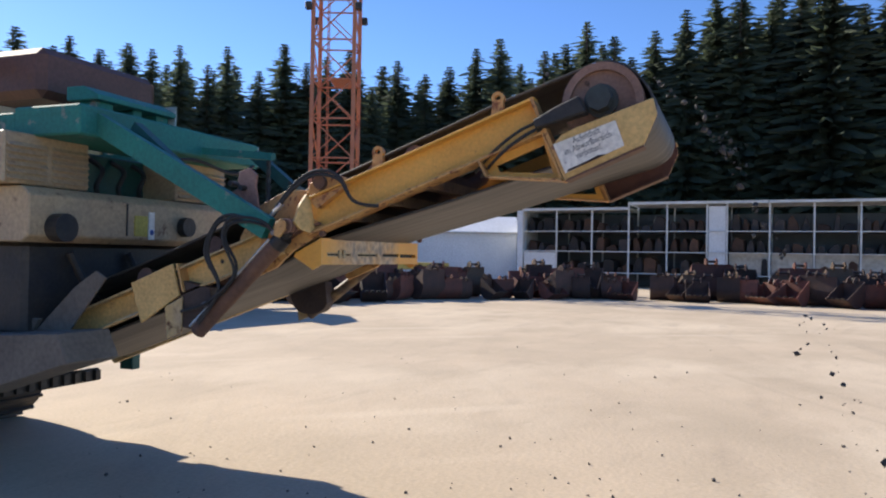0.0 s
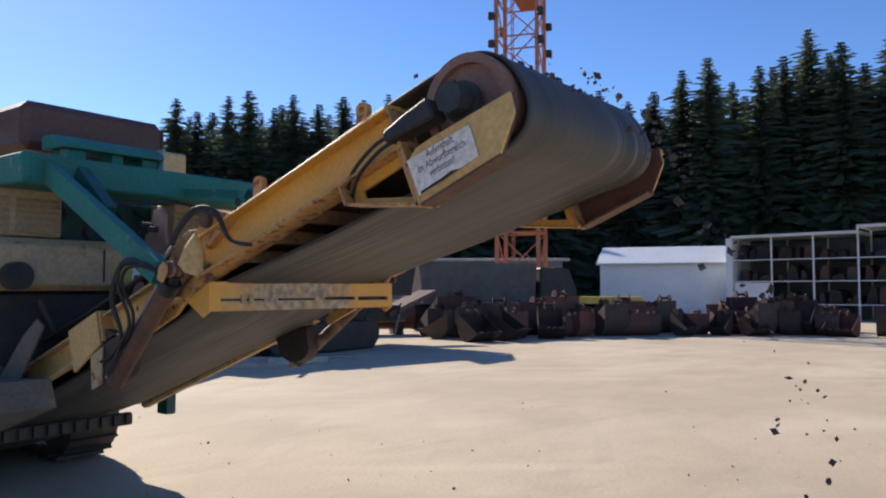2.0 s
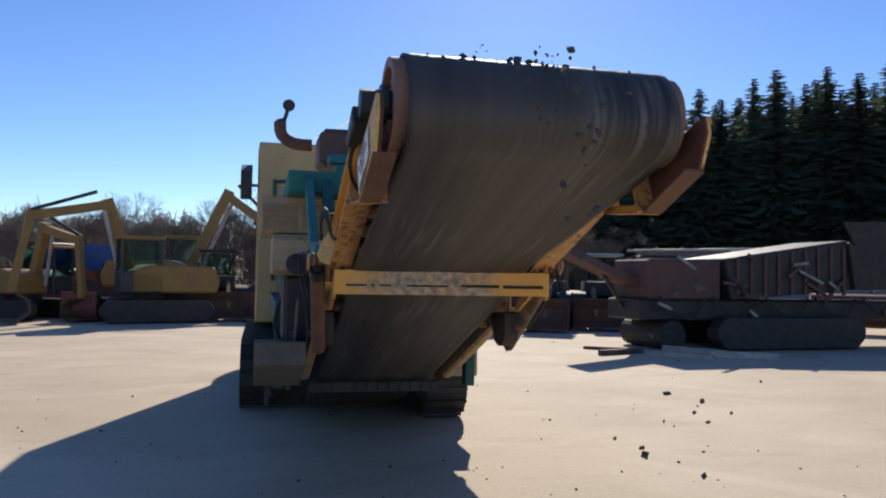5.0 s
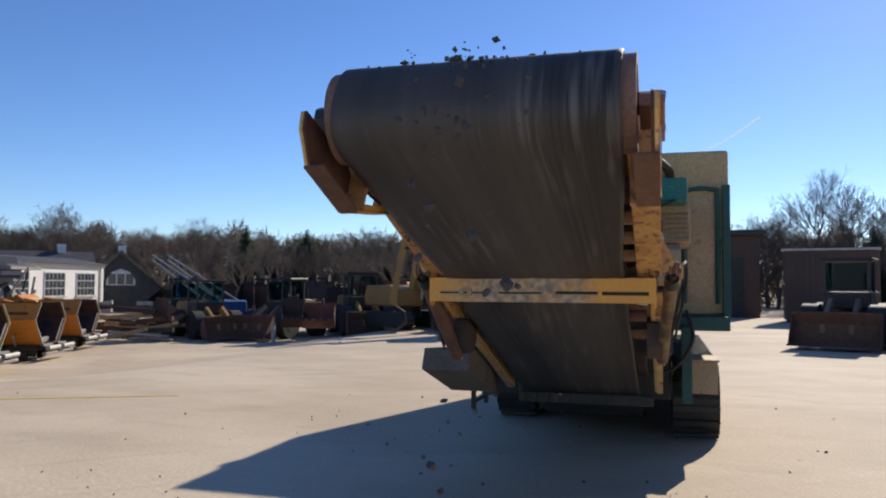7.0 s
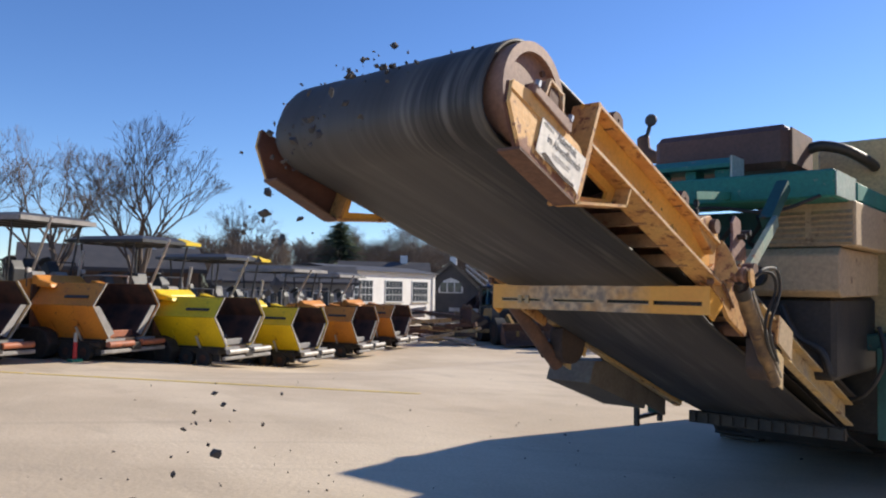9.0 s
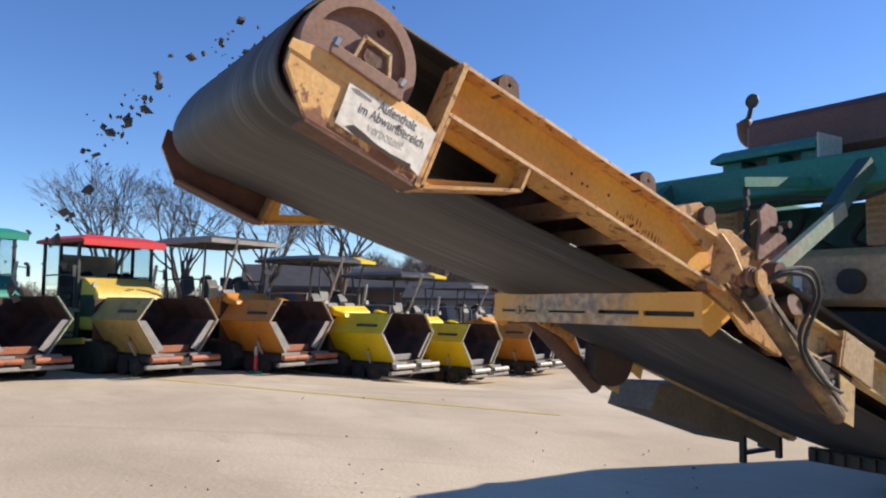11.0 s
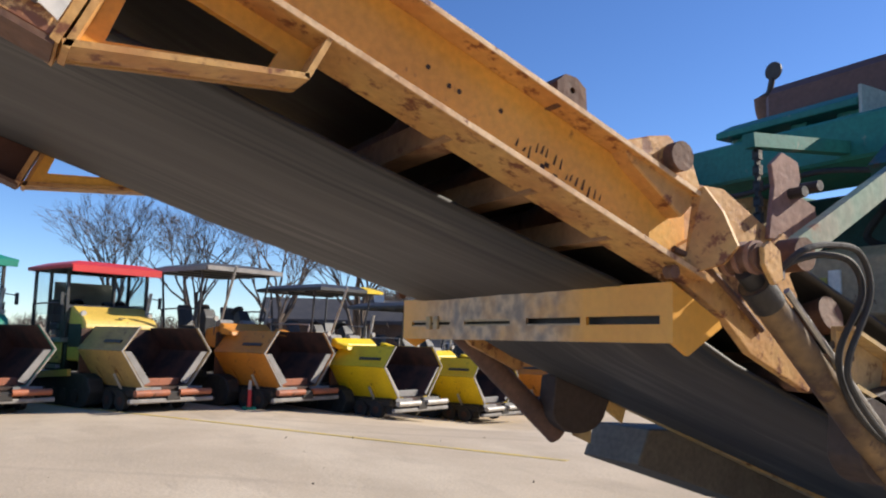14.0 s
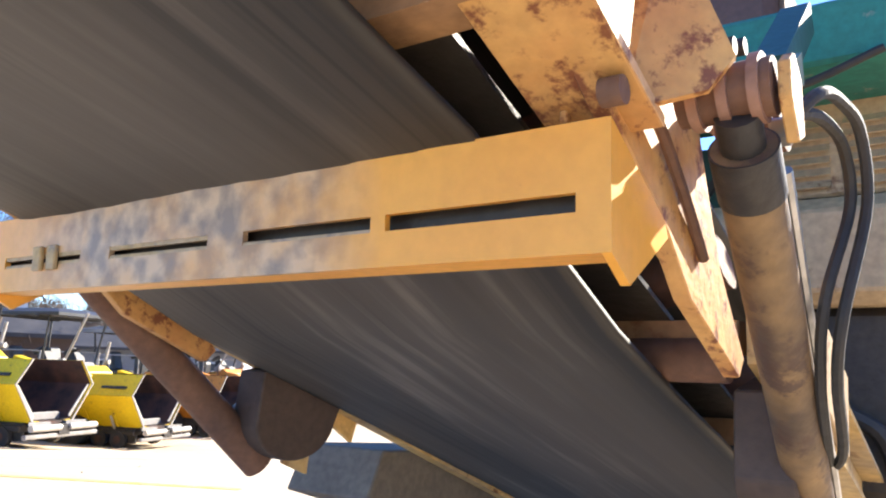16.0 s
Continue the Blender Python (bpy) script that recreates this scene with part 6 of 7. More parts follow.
# ---- other machines in the yard ----
CAB_GLASS = GLASS.copy()
CAB_GLASS.name = "teal_tinted_glass"
CAB_GLASS.node_tree.nodes["Principled BSDF"].inputs["Base Color"].default_value = (0.35, 0.62, 0.62, 1)


def wheel(t, x, y, r, w, rim):
    ty = part("tyre", rod((x, y - w / 2, r), (x, y + w / 2, r), r, seg=24), RUBBER, t, smooth=True)
    part("rim", rod((x, y - w / 2 - 0.01, r), (x, y + w / 2 + 0.01, r), r * 0.5, seg=16), rim, ty, smooth=True)


def wheel_loader(label, paint, m, group="wheel loaders parked in the yard", s=1.0, roof=False):
    t = thing("wheel_loader", label, "loader", group, m)
    t.scale = (s, s, s)
    P = PAINTS[paint]
    for x in (-1.2, 1.3):
        for y in (-0.95, 0.95):
            wheel(t, x, y, 0.68, 0.5, FOOT)
    part("rear_body", prism([(-2.3, 0.7), (-2.35, 1.3), (-2.1, 1.75), (-0.5, 1.85), (-0.5, 0.7)], -0.65, 0.65, 0.04, axis="y"), P, t)
    part("front_frame", box(-0.4, -0.5, 0.6, 1.9, 0.5, 1.1, 0.05), P, t)
    cab = part("cab_frame", box(-0.55, -0.7, 1.2, 0.7, 0.7, 1.75, 0.03), DARK, t)
    for y in (-0.66, 0.66):
        for x in (-0.5, 0.62):
            part("cab_post", box(x, y - 0.04, 1.75, x + 0.08, y + 0.04, 2.75), PAINTS["black"], cab)
        part("side_glass", box(-0.4, y - 0.005, 1.8, 0.6, y + 0.005, 2.7), CAB_GLASS, cab)
    part("front_glass", box(0.655, -0.6, 1.8, 0.665, 0.6, 2.7), CAB_GLASS, cab)
    part("cab_roof", box(-0.7, -0.8, 2.75, 0.85, 0.8, 2.87, 0.04), PALE if roof else DARK, cab)
    for y in (-0.4, 0.4):
        part("lift_arm", prism([(0.9, 1.3), (1.2, 1.55), (2.7, 0.75), (2.75, 0.5), (1.9, 0.7)], y - 0.07, y + 0.07, axis="y"), P, t)
    bk = [(3.6, 0.12), (2.8, 0.08), (2.6, 0.3), (2.6, 0.8), (2.8, 1.15), (2.84, 1.12), (2.66, 0.78), (2.66, 0.33), (2.83, 0.14), (3.6, 0.16)]
    part("bucket", prism(bk, -1.25, 1.25, axis="y"), RUST, t)
    for y in (-1.25, 1.22):
        part("bucket_side", prism([(3.5, 0.12), (2.8, 0.09), (2.62, 0.3), (2.62, 0.8), (2.8, 1.12)], y, y + 0.03, axis="y"), RUST, t)
    part("exhaust", rod((-1.3, 0.3, 1.7), (-1.3, 0.3, 2.4), 0.05, seg=10), DARK, t)
    return t


def excavator(label, paint, m, boom=((0.6, 1.3), (1.6, 3.9), (3.6, 3.4), (4.3, 1.1))):
    t = thing("excavator", label, "excavator", "excavators parked in the yard", m)
    P = PAINTS[paint]
    for s in (-1, 1):
        part("track", prism([(-1.8, 0.3), (-1.55, 0.03), (1.55, 0.03), (1.8, 0.3), (1.8, 0.5), (1.55, 0.78), (-1.55, 0.78), (-1.8, 0.5)], s * 0.75, s * 1.25, 0.03, axis="y"), DARK, t)
    part("turntable", rod((0, 0, 0.5), (0, 0, 1.0), 0.6, seg=24), DARK, t)
    part("upper_body", prism([(-1.9, 1.0), (-2.0, 1.4), (-1.8, 1.9), (0.2, 1.95), (0.9, 1.7), (0.9, 1.0)], -1.15, 1.15, 0.06, axis="y"), P, t)
    cab = part("cab_frame", box(-0.1, 0.25, 1.0, 1.25, 1.15, 1.7, 0.04), PAINTS["black"], t)
    for x in (-0.08, 1.15):
        for y in (0.27, 1.07):
            part("cab_post", box(x, y, 1.7, x + 0.08, y + 0.07, 2.75), PAINTS["black"], cab)
    part("cab_roof", box(-0.15, 0.22, 2.75, 1.28, 1.18, 2.86, 0.03), P, cab)
    part("cab_glass", box(1.17, 0.34, 1.7, 1.18, 1.07, 2.75), CAB_GLASS, cab)
    part("cab_side_glass", box(0.0, 1.1, 1.7, 1.15, 1.11, 2.75), CAB_GLASS, cab)
    b = [Vector((x, -0.15, z)) for x, z in boom]
    part("boom", bar(b[0], b[1], 0.26, 0.36), P, t)
    part("boom_top", bar(b[1] - (b[1] - b[0]).normalized() * 0.2, b[2], 0.24, 0.3), P, t)
    part("stick", bar(b[2] - Vector((0.1, 0, -0.2)), b[3], 0.2, 0.24), P, t)
    part("boom_cylinder", rod(b[0] + Vector((0.4, 0.25, 0)), b[1] + Vector((0.1, 0.25, -0.4)), 0.07, seg=10), PALE, t)
    part("stick_cylinder", rod(b[1] + Vector((0.3, 0, 0.22)), b[2] + Vector((0.0, 0, 0.18)), 0.06, seg=10), DARK, t)
    e = b[3]
    part("bucket", strip([(e.x - 0.1, e.z), (e.x - 0.5, e.z - 0.25), (e.x - 0.55, max(0.25, e.z - 0.65)), (e.x - 0.2, max(0.08, e.z - 0.95)), (e.x + 0.3, max(0.12, e.z - 0.9))], -0.5, 0.5, 0.06), RUST, t).matrix_basis = Matrix(
        ((0, 1, 0, 0), (1, 0, 0, -0.15), (0, 0, 1, 0), (0, 0, 0, 1)))
    return t


PAINTS["ochre"] = mat("dusty_ochre_paint", (0.36, 0.2, 0.045), (0.27, 0.16, 0.05), 0.6, scale=1.5, rust=0.2)
PAINTS["rustred"] = mat("dull_red_paint", (0.3, 0.06, 0.035), (0.22, 0.05, 0.03), 0.6, scale=1.5, rust=0.2)
PAINTS["mud"] = mat("muddy_brown_paint", (0.26, 0.17, 0.1), (0.19, 0.13, 0.085), 0.7, scale=1.5, rust=0.2)
for lab, x, y, turn, sc, boom in (
        ("yellow tracked excavator with its boom folded to the ground", -8.6, 25.0, -40, 0.85, ((0.6, 1.3), (1.2, 3.7), (3.2, 3.0), (3.4, 0.9))),
        ("yellow tracked excavator with a raised boom", -4.5, 23.6, 200, 0.95, ((0.6, 1.3), (1.5, 4.1), (3.8, 3.4), (4.2, 1.0))),
        ("large yellow excavator with its boom folded down", -4.5, 27.5, 0, 1.05, ((0.6, 1.3), (2.1, 4.5), (4.0, 2.9), (3.6, 1.0)))):
    excavator(lab, "ochre", pose(x, y, 0, 0, 0, turn), boom).scale = (sc, sc, sc)
for lab, paint, x, y, turn, sc in (
        ("muddy compact wheel loader with a glazed cab", "mud", -14.4, 26.4, -98, 0.85), ("brown-yellow compact wheel loader", "ochre", -17.4, 25.0, -35, 0.82),
        ("small muddy wheel loader beside others", "mud", -20.2, 27.6, -50, 0.85), ("dusty ochre wheel loader", "ochre", -11.6, 27.6, -55, 0.9),
        ("orange-red wheel loader with a teal-glazed cab", "rustred", -9.2, 30.0, -115, 0.95), ("ochre wheel loader behind the excavator", "ochre", -2.6, 26.4, -86, 0.85),
        ("muddy wheel loader beside the crusher's far end", "mud", -0.3, 26.2, -95, 0.88),
        ("dark wheel loader seen against the sun", "mud", 5.9, 21.6, -110, 0.86), ("muddy wheel loader with a white roof", "mud", 8.3, 21.8, -118, 0.88),
        ("dark muddy wheel loader with a white roof", "mud", 10.6, 22.2, -110, 0.88), ("muddy wheel loader at the row's end", "mud", 13.0, 22.6, -112, 0.88)):
    wheel_loader(lab, paint, pose(x, y, 0, 0, 0, turn), s=sc, roof="white roof" in lab)


def stored_box(name, label, category, paint, x, y, turn, L, W, H):
    """A ribbed steel box standing on skids."""
    t = thing(name, label, category, m=pose(x, y, 0, 0, 0, turn))
    shell = part("shell", box(-L / 2, -W / 2, 0.12, L / 2, W / 2, H, 0.03), paint, t)
    k = -L / 2 + 0.15
    while k < L / 2 - 0.15:
        part("corrugation", box(k, -W / 2 - 0.03, 0.25, k + 0.1, -W / 2 - 0.001, H - 0.12), paint, shell)
        k += 0.28
    for s in (-1, 1):
        part("skid", box(-L / 2 + 0.1, s * W * 0.35 - 0.08, 0, L / 2 - 0.1, s * W * 0.35 + 0.08, 0.12), DARK, t)


stored_box("blue_container", "blue ribbed steel container behind the loaders", "container", mat("blue_container_paint", (0.03, 0.1, 0.32), (0.04, 0.09, 0.24), 0.5, scale=1.5, rust=0.2), -8.4, 33.5, 8, 3.2, 2.2, 2.7)
stored_box("red_container", "orange-red ribbed steel box behind the loaders", "container", mat("red_container_paint", (0.4, 0.07, 0.03), (0.3, 0.06, 0.03), 0.55, scale=1.5, rust=0.25), -12.6, 33.0, 14, 2.6, 2.0, 2.3)

# tracked screening plant standing against the light
plant = thing("screening_plant", "dark tracked screening plant with a hopper and a side conveyor", "screening plant", m=pose(11.5, 14.6, 0, 0, 0, 4))
for s in (-1, 1):
    part("track", prism([(-2.2, 0.3), (-1.95, 0.03), (1.95, 0.03), (2.2, 0.3), (2.2, 0.55), (1.95, 0.8), (-1.95, 0.8), (-2.2, 0.55)], s * 0.8, s * 1.25, 0.03, axis="y"), DARK, plant)
part("chassis", box(-4.0, -0.75, 0.7, 4.2, 0.75, 1.2, 0.04), DARK, plant)
part("screen_box", prism([(-1.6, 1.2), (-1.8, 2.2), (1.9, 2.75), (2.1, 1.5)], -0.95, 0.95, 0.03, axis="y"), DARK, plant)
for k in range(9):
    part("screen_rib", box(-1.5 + k * 0.4, -1.0, 1.35, -1.42 + k * 0.4, -0.952, 2.2 + 0.05 * k), BROWN, plant)
for k in range(5):
    part("hose", tube([(-3.6 + k * 1.5, -0.9, 1.3), (-3.2 + k * 1.5, -1.0, 0.9), (-2.7 + k * 1.5, -0.95, 0.75), (-2.3 + k * 1.5, -0.9, 1.25)], 0.03), RUBBER, plant)
part("feed_hopper", prism([(2.0, 1.5), (1.8, 2.7), (4.3, 2.6), (4.0, 1.5)], -1.1, 1.1, 0.03, axis="y"), DARK, plant)
part("engine_box", box(-3.8, -0.8, 1.2, -1.8, 0.8, 2.15, 0.04), BROWN, plant)
part("front_conveyor", bar((-2.0, 0, 0.8), (-5.6, 0, 2.3), 0.8, 0.18), BROWN, plant)
part("conveyor_strut", bar((-3.8, 0, 0.7), (-4.6, 0, 1.85), 0.08, 0.08), DARK, plant)
part("tail_conveyor", bar((3.2, -0.5, 0.9), (5.6, -0.6, 1.6), 0.7, 0.15), BROWN, plant)
part("support_wheel", rod((-3.2, -0.9, 0.35), (-3.2, 0.9, 0.35), 0.35, seg=18), RUBBER, plant)
rg = random.Random(17)
for k in range(16):
    x_, z_ = rg.uniform(-3.8, 4.0), rg.uniform(0.9, 2.2)
    part("brace", bar((x_, -1.06, z_), (x_ + rg.uniform(-0.8, 0.8), -1.06, z_ + rg.uniform(-0.6, 0.4)), 0.05, 0.07), rg.choice((DARK, BROWN, STEEL)), plant)
part("hopper_extension", prism([(2.0, 2.6), (1.6, 3.2), (3.0, 3.25), (4.2, 2.65)], -1.12, -1.06, axis="y"), DARK, plant)
for k, (x_, y_) in enumerate(((7.6, 11.9), (8.4, 12.6), (9.2, 11.6), (6.6, 12.8), (7.1, 13.6), (10.4, 12.2))):
    sc_ = thing("scrap_bar", "flat steel offcut lying on the yard", "scrap", "steel offcuts on the yard", pose(x_, y_, 0, 0, 0, rg.uniform(0, 180)))
    part("bar", box(-rg.uniform(0.4, 0.9), -0.06, 0, rg.uniform(0.4, 0.9), 0.06, rg.uniform(0.06, 0.16), 0.01), rg.choice((STEEL, RUST, PALE)), sc_)
# tipper body, rusty tank, low trailer, trestle
tip = thing("tipper_truck", "dark grey tipper truck parked beyond the yard", "truck", m=pose(23.0, 16.8, 0, 0, 0, -28))
part("tipper_body", prism([(-2.6, 1.15), (-2.8, 2.75), (2.5, 2.75), (2.4, 1.15)], -1.15, 1.15, 0.03, axis="y"), GREY, tip)
part("truck_frame", box(-2.8, -0.5, 0.75, 4.4, 0.5, 1.1), DARK, tip)
part("truck_cab", prism([(2.7, 0.7), (2.7, 2.6), (4.1, 2.6), (4.5, 1.7), (4.5, 0.7)], -1.1, 1.1, 0.06, axis="y"), DARK, tip)
for x in (-1.9, -0.7, 3.5):
    for y in (-0.9, 0.9):
        wheel(tip, x, y, 0.5, 0.35, DARK)
tank = thing("steel_tank", "rust-red steel tank lying on blocks", "tank", m=pose(18.3, 18.3, 0, 0, 0, -35))
part("tank_shell", rod((-1.8, 0, 0.75), (1.8, 0, 0.75), 0.55, seg=24), mat("rust_red_tank", (0.22, 0.07, 0.04), (0.15, 0.05, 0.03), 0.7, scale=2), tank, smooth=True)
for x in (-1.2, 1.2):
    part("tank_block", box(x - 0.15, -0.5, 0, x + 0.15, 0.5, 0.35), DARK, tank)
tr = thing("flat_trailer", "yellow low flat trailer in front of the shed", "trailer", m=pose(31.5, 16.2, 0, 0, 0, -63))
part("trailer_bed", box(-3.0, -1.1, 1.0, 3.0, 1.1, 1.35, 0.03), PAINTS["yellow"], tr)
for x in (-1.4, 0, 1.4):
    for y in (-0.9, 0.9):
        wheel(tr, x, y, 0.48, 0.3, DARK)
trestle = thing("steel_trestle", "grey steel A-frame trestle", "trestle", m=pose(33.6, 19.0, 0, 0, 0, -60))
for s in (-1, 1):
    part("trestle_leg", bar((s * 0.7, 0, 0), (s * 0.12, 0, 2.9), 0.12, 0.12), PALE, trestle)
part("trestle_bar", bar((-0.4, 0, 1.4), (0.4, 0, 1.4), 0.1, 0.1), PALE, trestle)

# ---- buildings behind ----
ROOF_DARK = mat("dark_slate_roof", (0.045, 0.045, 0.05), (0.07, 0.065, 0.065), 0.7, scale=1.5)
RENDER_W = mat("white_render", (0.84, 0.82, 0.78), (0.76, 0.73, 0.68), 0.8, scale=0.8)
BRICK_BR = mat("brown_cladding", (0.12, 0.075, 0.055), (0.09, 0.06, 0.045), 0.85, scale=0.7)
PANE = mat("dark_window_glass", (0.05, 0.06, 0.07), (0.08, 0.09, 0.1), 0.08, scale=2, bump=0.0)

a, b = Vector((24.0, 45.5, 0)), Vector((40.5, 22.0, 0))
d = (b - a).normalized()
L = (b - a).length
long_ = thing("low_workshop", "long low grey workshop with a strip of windows", "building", m=Matrix.Translation(a) @ pose(0, 0, 0, 0, 0, math.degrees(math.atan2(d.y, d.x))))
# wall grey is mixed darker for the shaded front
part("wall", box(0, 0, 0, L, 7, 3.5), mat("grey_shaded_cladding", (0.2, 0.21, 0.22), (0.16, 0.17, 0.18), 0.7, scale=0.7), long_)
part("roof", prism([(-0.5, 3.5), (7.5, 3.9), (7.5, 4.02), (-0.5, 3.66)], -0.4, L + 0.4), PALE, long_)
x = 1.0
while x < L - 1.6:
    w_ = part("window", box(x, -0.04, 1.9, x + 1.3, -0.001, 2.9), FRAME_WHITE, long_)
    part("pane", box(x + 0.08, -0.05, 1.98, x + 0.62, -0.041, 2.82), PANE, w_)
    part("pane", box(x + 0.68, -0.05, 1.98, x + 1.22, -0.041, 2.82), PANE, w_)
    x += 1.75

# white rendered workshop with tall gridded windows, by its corners
a, b = Vector((-35.5, 31.4, 0)), Vector((-37.1, 42.6, 0))
d = (b - a).normalized()
L = (b - a).length
house = thing("white_workshop", "low white rendered workshop with tall gridded windows", "building", m=Matrix.Translation((a.x, a.y, 0)) @ pose(0, 0, 0, 0, 0, math.degrees(math.atan2(d.y, d.x))))
part("wall", box(0, 0, 0, L, 5, 3.4), RENDER_W, house)
part("cornice", box(-0.1, -0.14, 3.25, L + 0.1, -0.002, 3.45, 0.02), RENDER_W, house)
part("roof", prism([(-0.3, 3.46), (2.5, 3.9), (5.3, 3.46), (5.3, 3.4), (2.5, 3.8), (-0.3, 3.4)], -0.2, L + 0.2), ROOF_DARK, house)
for x in (1.5, 5.0, 8.3):
    win = part("window", box(x, -0.05, 1.3, x + 2.1, -0.002, 2.85), FRAME_WHITE, house)
    for i in range(5):
        for j in range(3):
            part("pane", box(x + 0.06 + i * 0.4, -0.056, 1.37 + j * 0.49, x + 0.42 + i * 0.4, -0.0505, 1.81 + j * 0.49), PANE, win)
    part("window_sill", box(x - 0.06, -0.14, 1.24, x + 2.16, -0.002, 1.3), PALE, win)
part("pilaster", box(L - 0.3, -0.1, 0, L, -0.002, 3.25), RENDER_W, house)


def gable_house(name, label, x, y, turn, L, W, eave, ridge, wall_m, window=True):
    t = thing(name, label, "building", m=pose(x, y, 0, 0, 0, turn))
    part("wall", prism([(-W / 2, 0), (-W / 2, eave), (0, ridge), (W / 2, eave), (W / 2, 0)], -L / 2, L / 2), wall_m, t)
    for s in (-1, 1):
        part("roof", prism([(s * (W / 2 + 0.4), eave - 0.25), (0, ridge + 0.02), (0, ridge + 0.22), (s * (W / 2 + 0.4), eave - 0.03)], -L / 2 - 0.4, L / 2 + 0.4), ROOF_DARK, t)
        part("barge_board", bar((-L / 2 - 0.42, s * (W / 2 + 0.4), eave - 0.15), (-L / 2 - 0.42, 0, ridge + 0.1), 0.05, 0.2), GREY, t)
    part("chimney", box(L * 0.2, -0.3, ridge - 0.6, L * 0.2 + 0.6, 0.3, ridge + 0.8), RENDER_W, t)
    if window:
        w_ = part("window", prism([(-1.0, eave + 0.1), (-1.0, eave + 0.5), (-0.6, eave + 1.1), (0, eave + 1.35), (0.6, eave + 1.1), (1.0, eave + 0.5), (1.0, eave + 0.1)], -L / 2 - 0.06, -L / 2 - 0.001), FRAME_WHITE, t)
        for k in range(3):
            part("pane", box(-L / 2 - 0.07, -0.85 + k * 0.6, eave + 0.18, -L / 2 - 0.061, -0.35 + k * 0.6, eave + 0.95), PANE, w_)
    return t


gable_house("gabled_house", "white gabled house with an arched attic window and slate roof", -40.6, 49.0, 128, 8, 5.4, 1.9, 4.4, ROOF_DARK)
gable_house("slate_roofed_house", "house with a steep dark slate roof", -47.5, 47.5, 48, 7.5, 8, 2.6, 4.5, RENDER_W, False)
gable_house("dark_barn", "long dark barn behind the pavers", -42.0, 19.5, 68, 9, 5, 3.2, 4.3, BRICK_BR, False)
barn = thing("brown_hall", "long flat-roofed brown hall behind the yard", "building", m=pose(4.5, 40.0, 0, 0, 0, -2))
part("wall", box(-5.7, 0, 0, 1.1, 8, 4.3), BRICK_BR, barn)
part("roof", box(-6.0, -0.4, 4.3, 1.4, 8.4, 4.55), ROOF_DARK, barn)
for k in range(2):
    part("gate", box(-5.2 + k * 3.1, -0.05, 0.05, -2.8 + k * 3.1, -0.001, 3.1), DARK, barn)
cont = thing("site_container", "brown steel site container with a pale roof edge", "container", m=pose(8.2, 36.0, 0, 0, 0, -12))
part("shell", box(-1.6, -1.2, 0.1, 1.6, 1.2, 2.6, 0.04), BRICK_BR, cont)
part("roof_edge", box(-1.65, -1.25, 2.6, 1.65, 1.25, 2.68), PALE, cont)
for k in range(14):
    part("corrugation", box(-1.5 + k * 0.22, -1.23, 0.25, -1.4 + k * 0.22, -1.201, 2.45), BRICK_BR, cont)
cont.scale = (1.2, 1.2, 1.25)
part("skid", box(-1.5, -1.1, 0.0, 1.5, 1.1, 0.1), DARK, cont)

shed2 = thing("slate_shed", "low grey shed with a dark slate roof behind the pavers", "building", m=pose(-28.6, 21.9, 0, 0, 0, 51))
part("wall", box(-3.6, 0, 0, 3.2, 4, 2.45), mat("grey_plaster", (0.26, 0.26, 0.27), (0.2, 0.2, 0.21), 0.85, scale=1.0), shed2)
part("roof", prism([(-0.4, 2.4), (2.0, 3.25), (4.4, 2.4), (4.4, 2.52), (2.0, 3.38), (-0.4, 2.52)], -3.9, 3.5), ROOF_DARK, shed2)
for k in range(3):
    w_ = part("window", box(-2.9 + k * 2.0, -0.04, 1.1, -1.9 + k * 2.0, -0.001, 2.0), FRAME_WHITE, shed2)
    for j in range(2):
        part("pane", box(-2.84 + k * 2.0 + j * 0.46, -0.05, 1.16, -2.42 + k * 2.0 + j * 0.46, -0.041, 1.94), PANE, w_)

# heap of steel sections beside the white workshop, with a blue and white lattice conveyor
heap = thing("steel_heap", "heap of long rusty steel sections", "scrap heap")
rg = random.Random(9)
for k in range(46):
    c = Vector((-20.6 + rg.uniform(-2.8, 2.8), 23.6 + rg.uniform(-1.8, 1.8), -0.4 + 1.2 * rg.random() ** 1.3))
    an, ln = rg.uniform(-0.5, 0.5) + 0.4, rg.uniform(1.2, 2.6)
    dd = Vector((math.cos(an), math.sin(an), rg.uniform(-0.14, 0.2)))
    dd *= min(1, (c.z + 0.5) / max(1e-3, abs(dd.z) * ln / 2 + 1e-6)) if c.z - abs(dd.z) * ln / 2 < -0.5 else 1
    part("steel_section", bar(c - dd * ln / 2, c + dd * ln / 2, rg.uniform(0.06, 0.16), rg.uniform(0.06, 0.2)), rg.choice((RUST, PALE, YELLOW_DUSTY, DARK)), heap)
lat = thing("lattice_conveyor", "blue conveyor with a white lattice frame", "conveyor", m=pose(-19.6, 27.4, 0, 0, 0, -28))
for s in (-0.4, 0.4):
    for z in (0, 0.45):
        part("chord", bar((-3.2, s, 3.3 + z * 0.5), (3.2, s, 1.0 + z), 0.07, 0.07), STEEL, lat)
    for k in range(8):
        f0, f1 = k / 8, (k + 0.5) / 8
        part("lattice_bar", bar((-3.2 + 6.4 * f0, s, 3.3 - 2.3 * f0), (-3.2 + 6.4 * f1, s, 3.3 - 2.3 * f1 + 0.4), 0.05, 0.05), STEEL, lat)
BLUE = mat("blue_machine_paint", (0.03, 0.1, 0.3), None, 0.5)
part("drive_box", box(1.6, -0.7, 0.3, 3.4, 0.7, 1.5, 0.05), BLUE, lat)
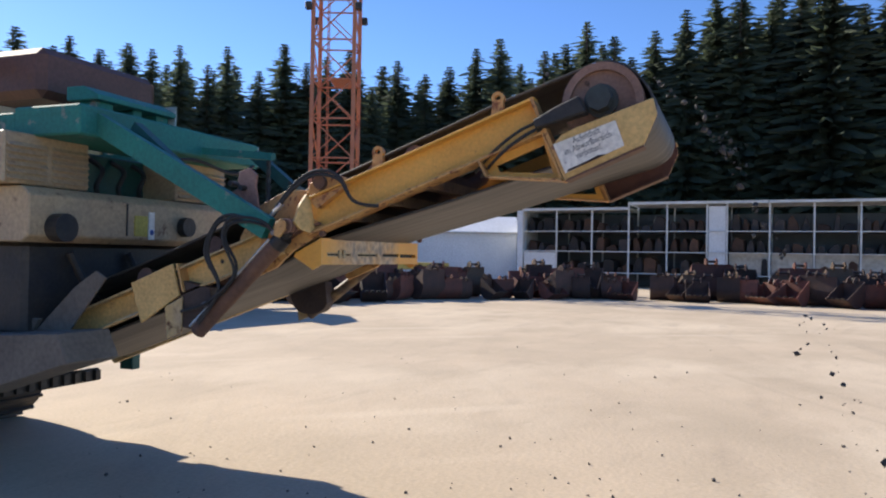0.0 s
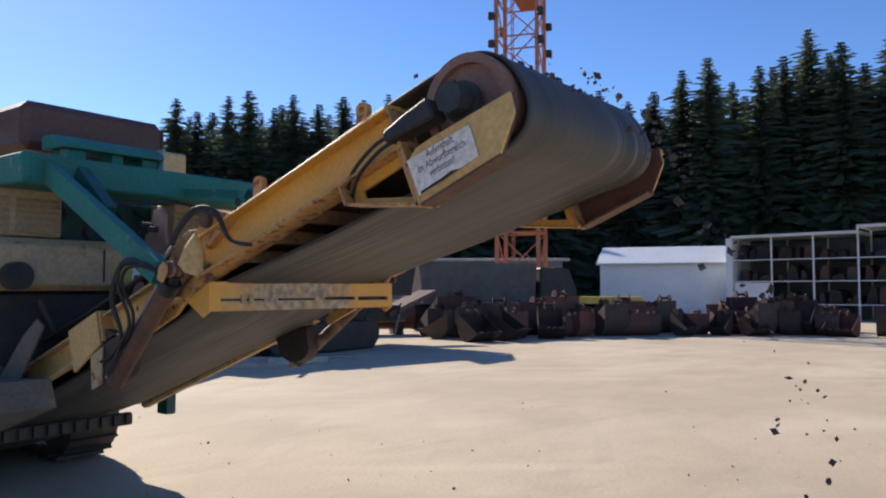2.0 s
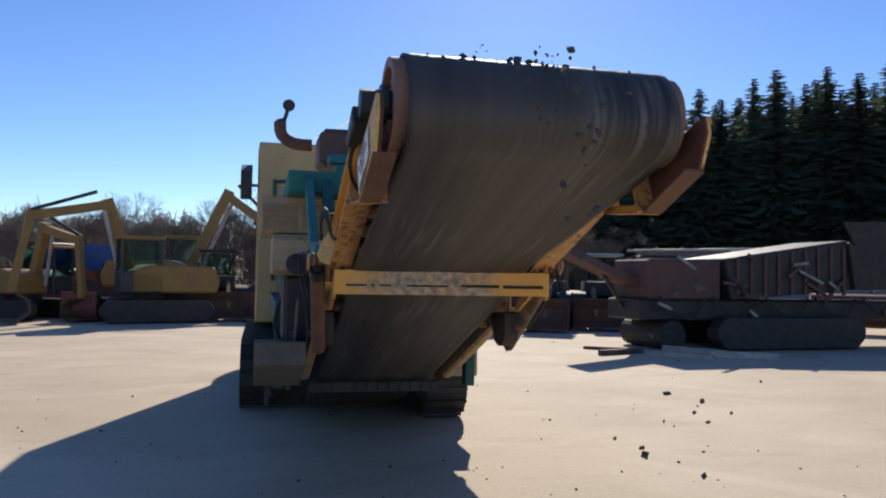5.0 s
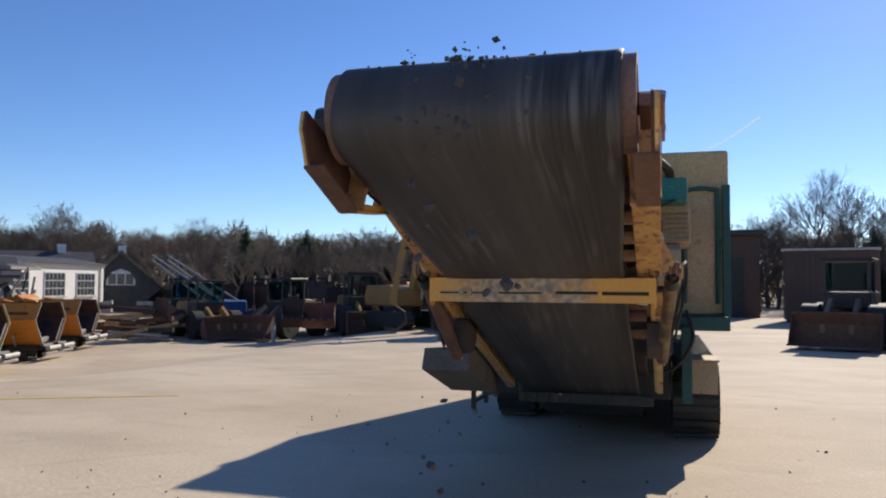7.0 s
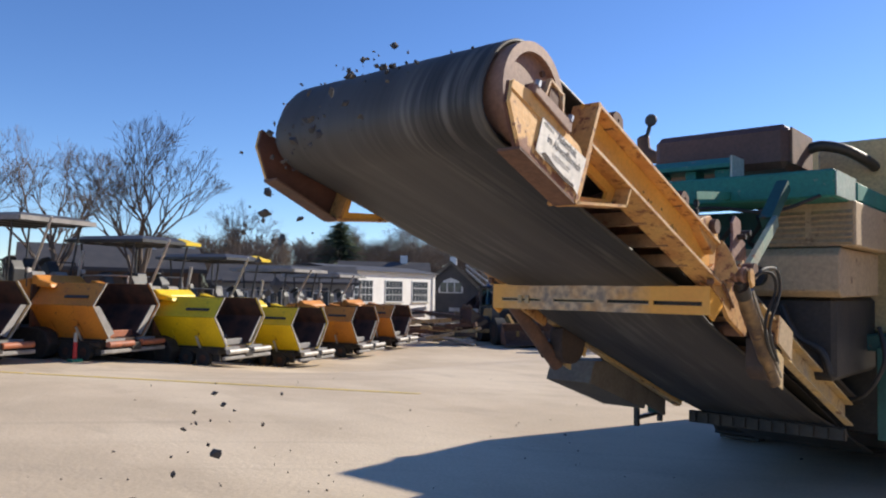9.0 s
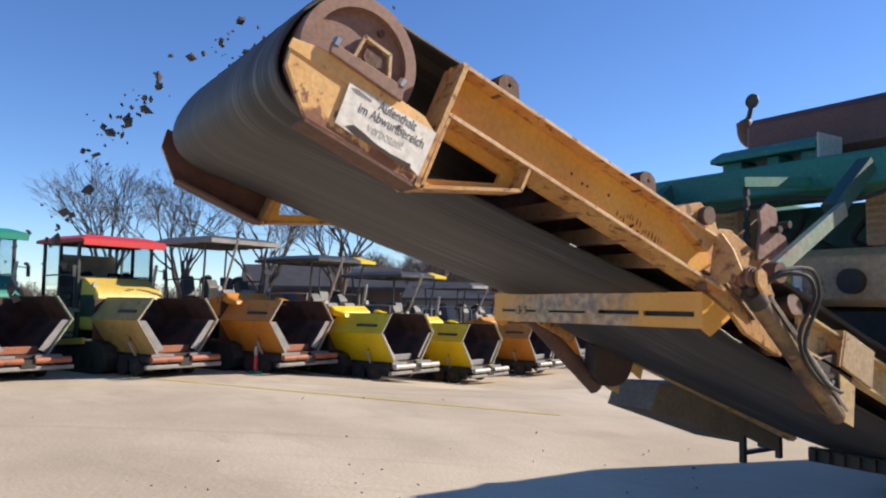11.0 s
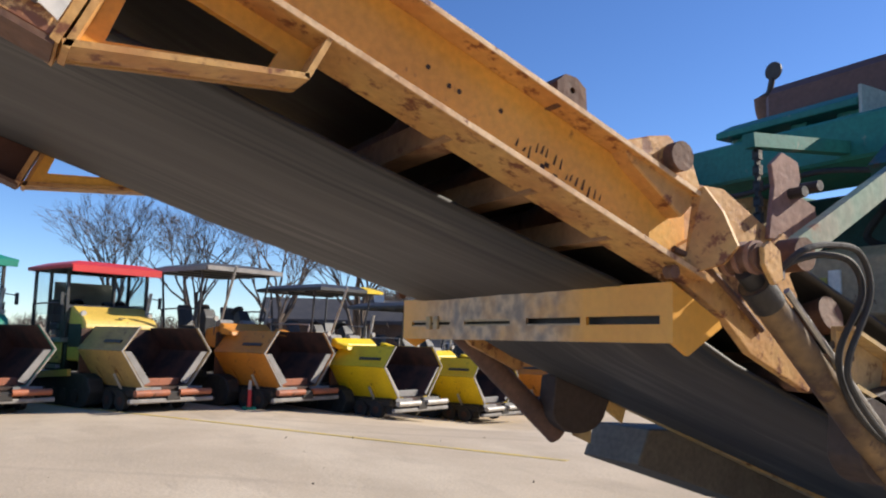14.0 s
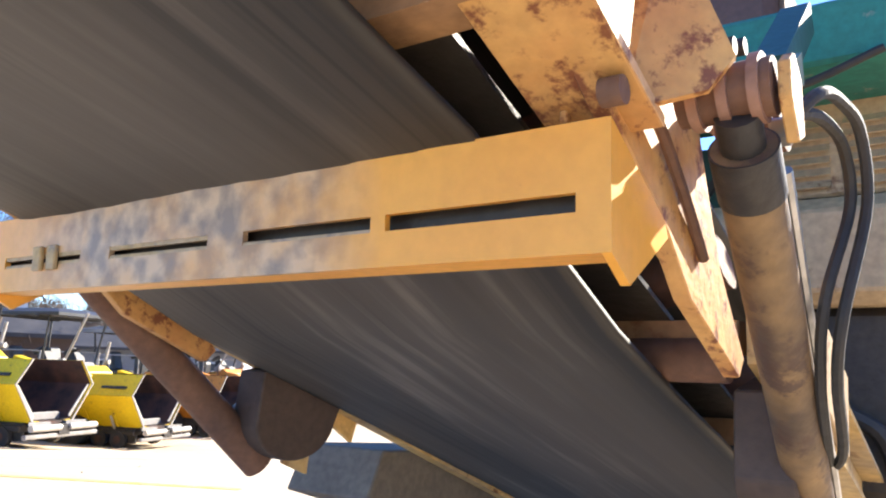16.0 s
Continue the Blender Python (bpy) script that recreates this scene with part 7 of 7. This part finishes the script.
part("support_leg", bar((-1.6, 0, 0), (-1.2, 0, 2.6), 0.15, 0.15), BLUE, lat)
part("support_foot", box(1.8, -0.6, 0, 3.2, 0.6, 0.3), DARK, lat)
for x, y in ((-16.2, 23.4), (-13.4, 23.4)):
    mk = thing("white_marker", "short white marker post in front of the machines", "marker post", "white marker posts", pose(x, y, 0))
    part("post", box(-0.06, -0.06, 0, 0.06, 0.06, 0.75, 0.01), PALE, mk)


# ---- loose stones: falling from the belt, riding on it, lying about ----
def stone_bits(name, label, places, kind="stuff"):
    vs, fs = [], []
    r3 = random.Random(21)
    for x, y, z, s in places:
        b = len(vs)
        ax = [s * r3.uniform(0.5, 1.2) for _ in range(3)]
        tw = Euler((r3.uniform(0, 6), r3.uniform(0, 6), r3.uniform(0, 6))).to_matrix()
        for p in ((1, 0, 0), (-1, 0, 0), (0, 1, 0), (0, -1, 0), (0, 0, 1), (0, 0, -1), (0.6, 0.6, 0.55), (-0.6, -0.55, -0.6)):
            q = tw @ Vector((p[0] * ax[0], p[1] * ax[1], p[2] * ax[2])) * r3.uniform(0.8, 1.2)
            vs.append((x + q.x, y + q.y, z + q.z))
        for f in ((0, 2, 6), (2, 4, 6), (4, 0, 6), (0, 4, 3), (4, 1, 3), (4, 2, 1), (0, 5, 2), (2, 5, 1), (0, 3, 5), (1, 5, 7), (5, 3, 7), (3, 1, 7)):
            fs.append(tuple(b + i for i in f))
    me = bpy.data.meshes.new(name)
    me.from_pydata(vs, [], fs)
    me.materials.append(STONE)
    return tagged(new(name, me), label, "gravel", kind=kind)


r4 = random.Random(2)
fall = []
for k in range(62):
    tm = r4.random() ** 0.8 * 0.66
    v0 = r4.gauss(1.9, 0.08)
    x = r4.gauss(0.04, 0.12)
    for _ in range(r4.choice((1, 1, 2, 4))):
        t_ = max(0.0, tm + r4.gauss(0, 0.012))
        fall.append((x + r4.gauss(0, 0.03), 0.03 - v0 * t_ + r4.gauss(0, 0.03), 2.605 - 0.7 * t_ - 4.9 * t_ * t_ + r4.gauss(0, 0.02), r4.choice((0.004, 0.005, 0.006, 0.008, 0.01, 0.014, 0.021))))
stone_bits("falling_gravel", "dark crushed stones falling in an arc from the belt", [f for f in fall if f[2] > 0.03])
ride = []
for k in range(70):
    y = r4.uniform(-0.02, 0.5)
    if y < 0.226:
        z = DRUM_Z + math.sqrt(max(0, (DRUM_R + 0.02) ** 2 - (y - DRUM_Y) ** 2))
    else:
        z = 2.585 - 0.36 * (y - 0.226) + 0.012
    s = r4.choice((0.006, 0.008, 0.01, 0.014, 0.022))
    ride.append((r4.gauss(0.0, 0.2), y, z + s * 0.3, s))
stone_bits("gravel_on_belt", "dark crushed stones lying on the conveyor belt", ride)
lie = []
for k in range(420):
    a_, d_ = r4.uniform(0, 6.283), abs(r4.gauss(0, 5.0)) + 0.2
    s = r4.choice((0.006, 0.008, 0.01, 0.012, 0.018))
    lie.append((-0.2 + d_ * math.cos(a_), 0.2 + d_ * math.sin(a_), s * 0.4, s))
for k in range(260):
    s = r4.choice((0.006, 0.01, 0.014, 0.02))
    lie.append((r4.gauss(0.0, 0.25), -1.2 + r4.gauss(0, 0.3), s * 0.5, s))
stone_bits("scattered_gravel", "small dark stones scattered on the yard", lie)
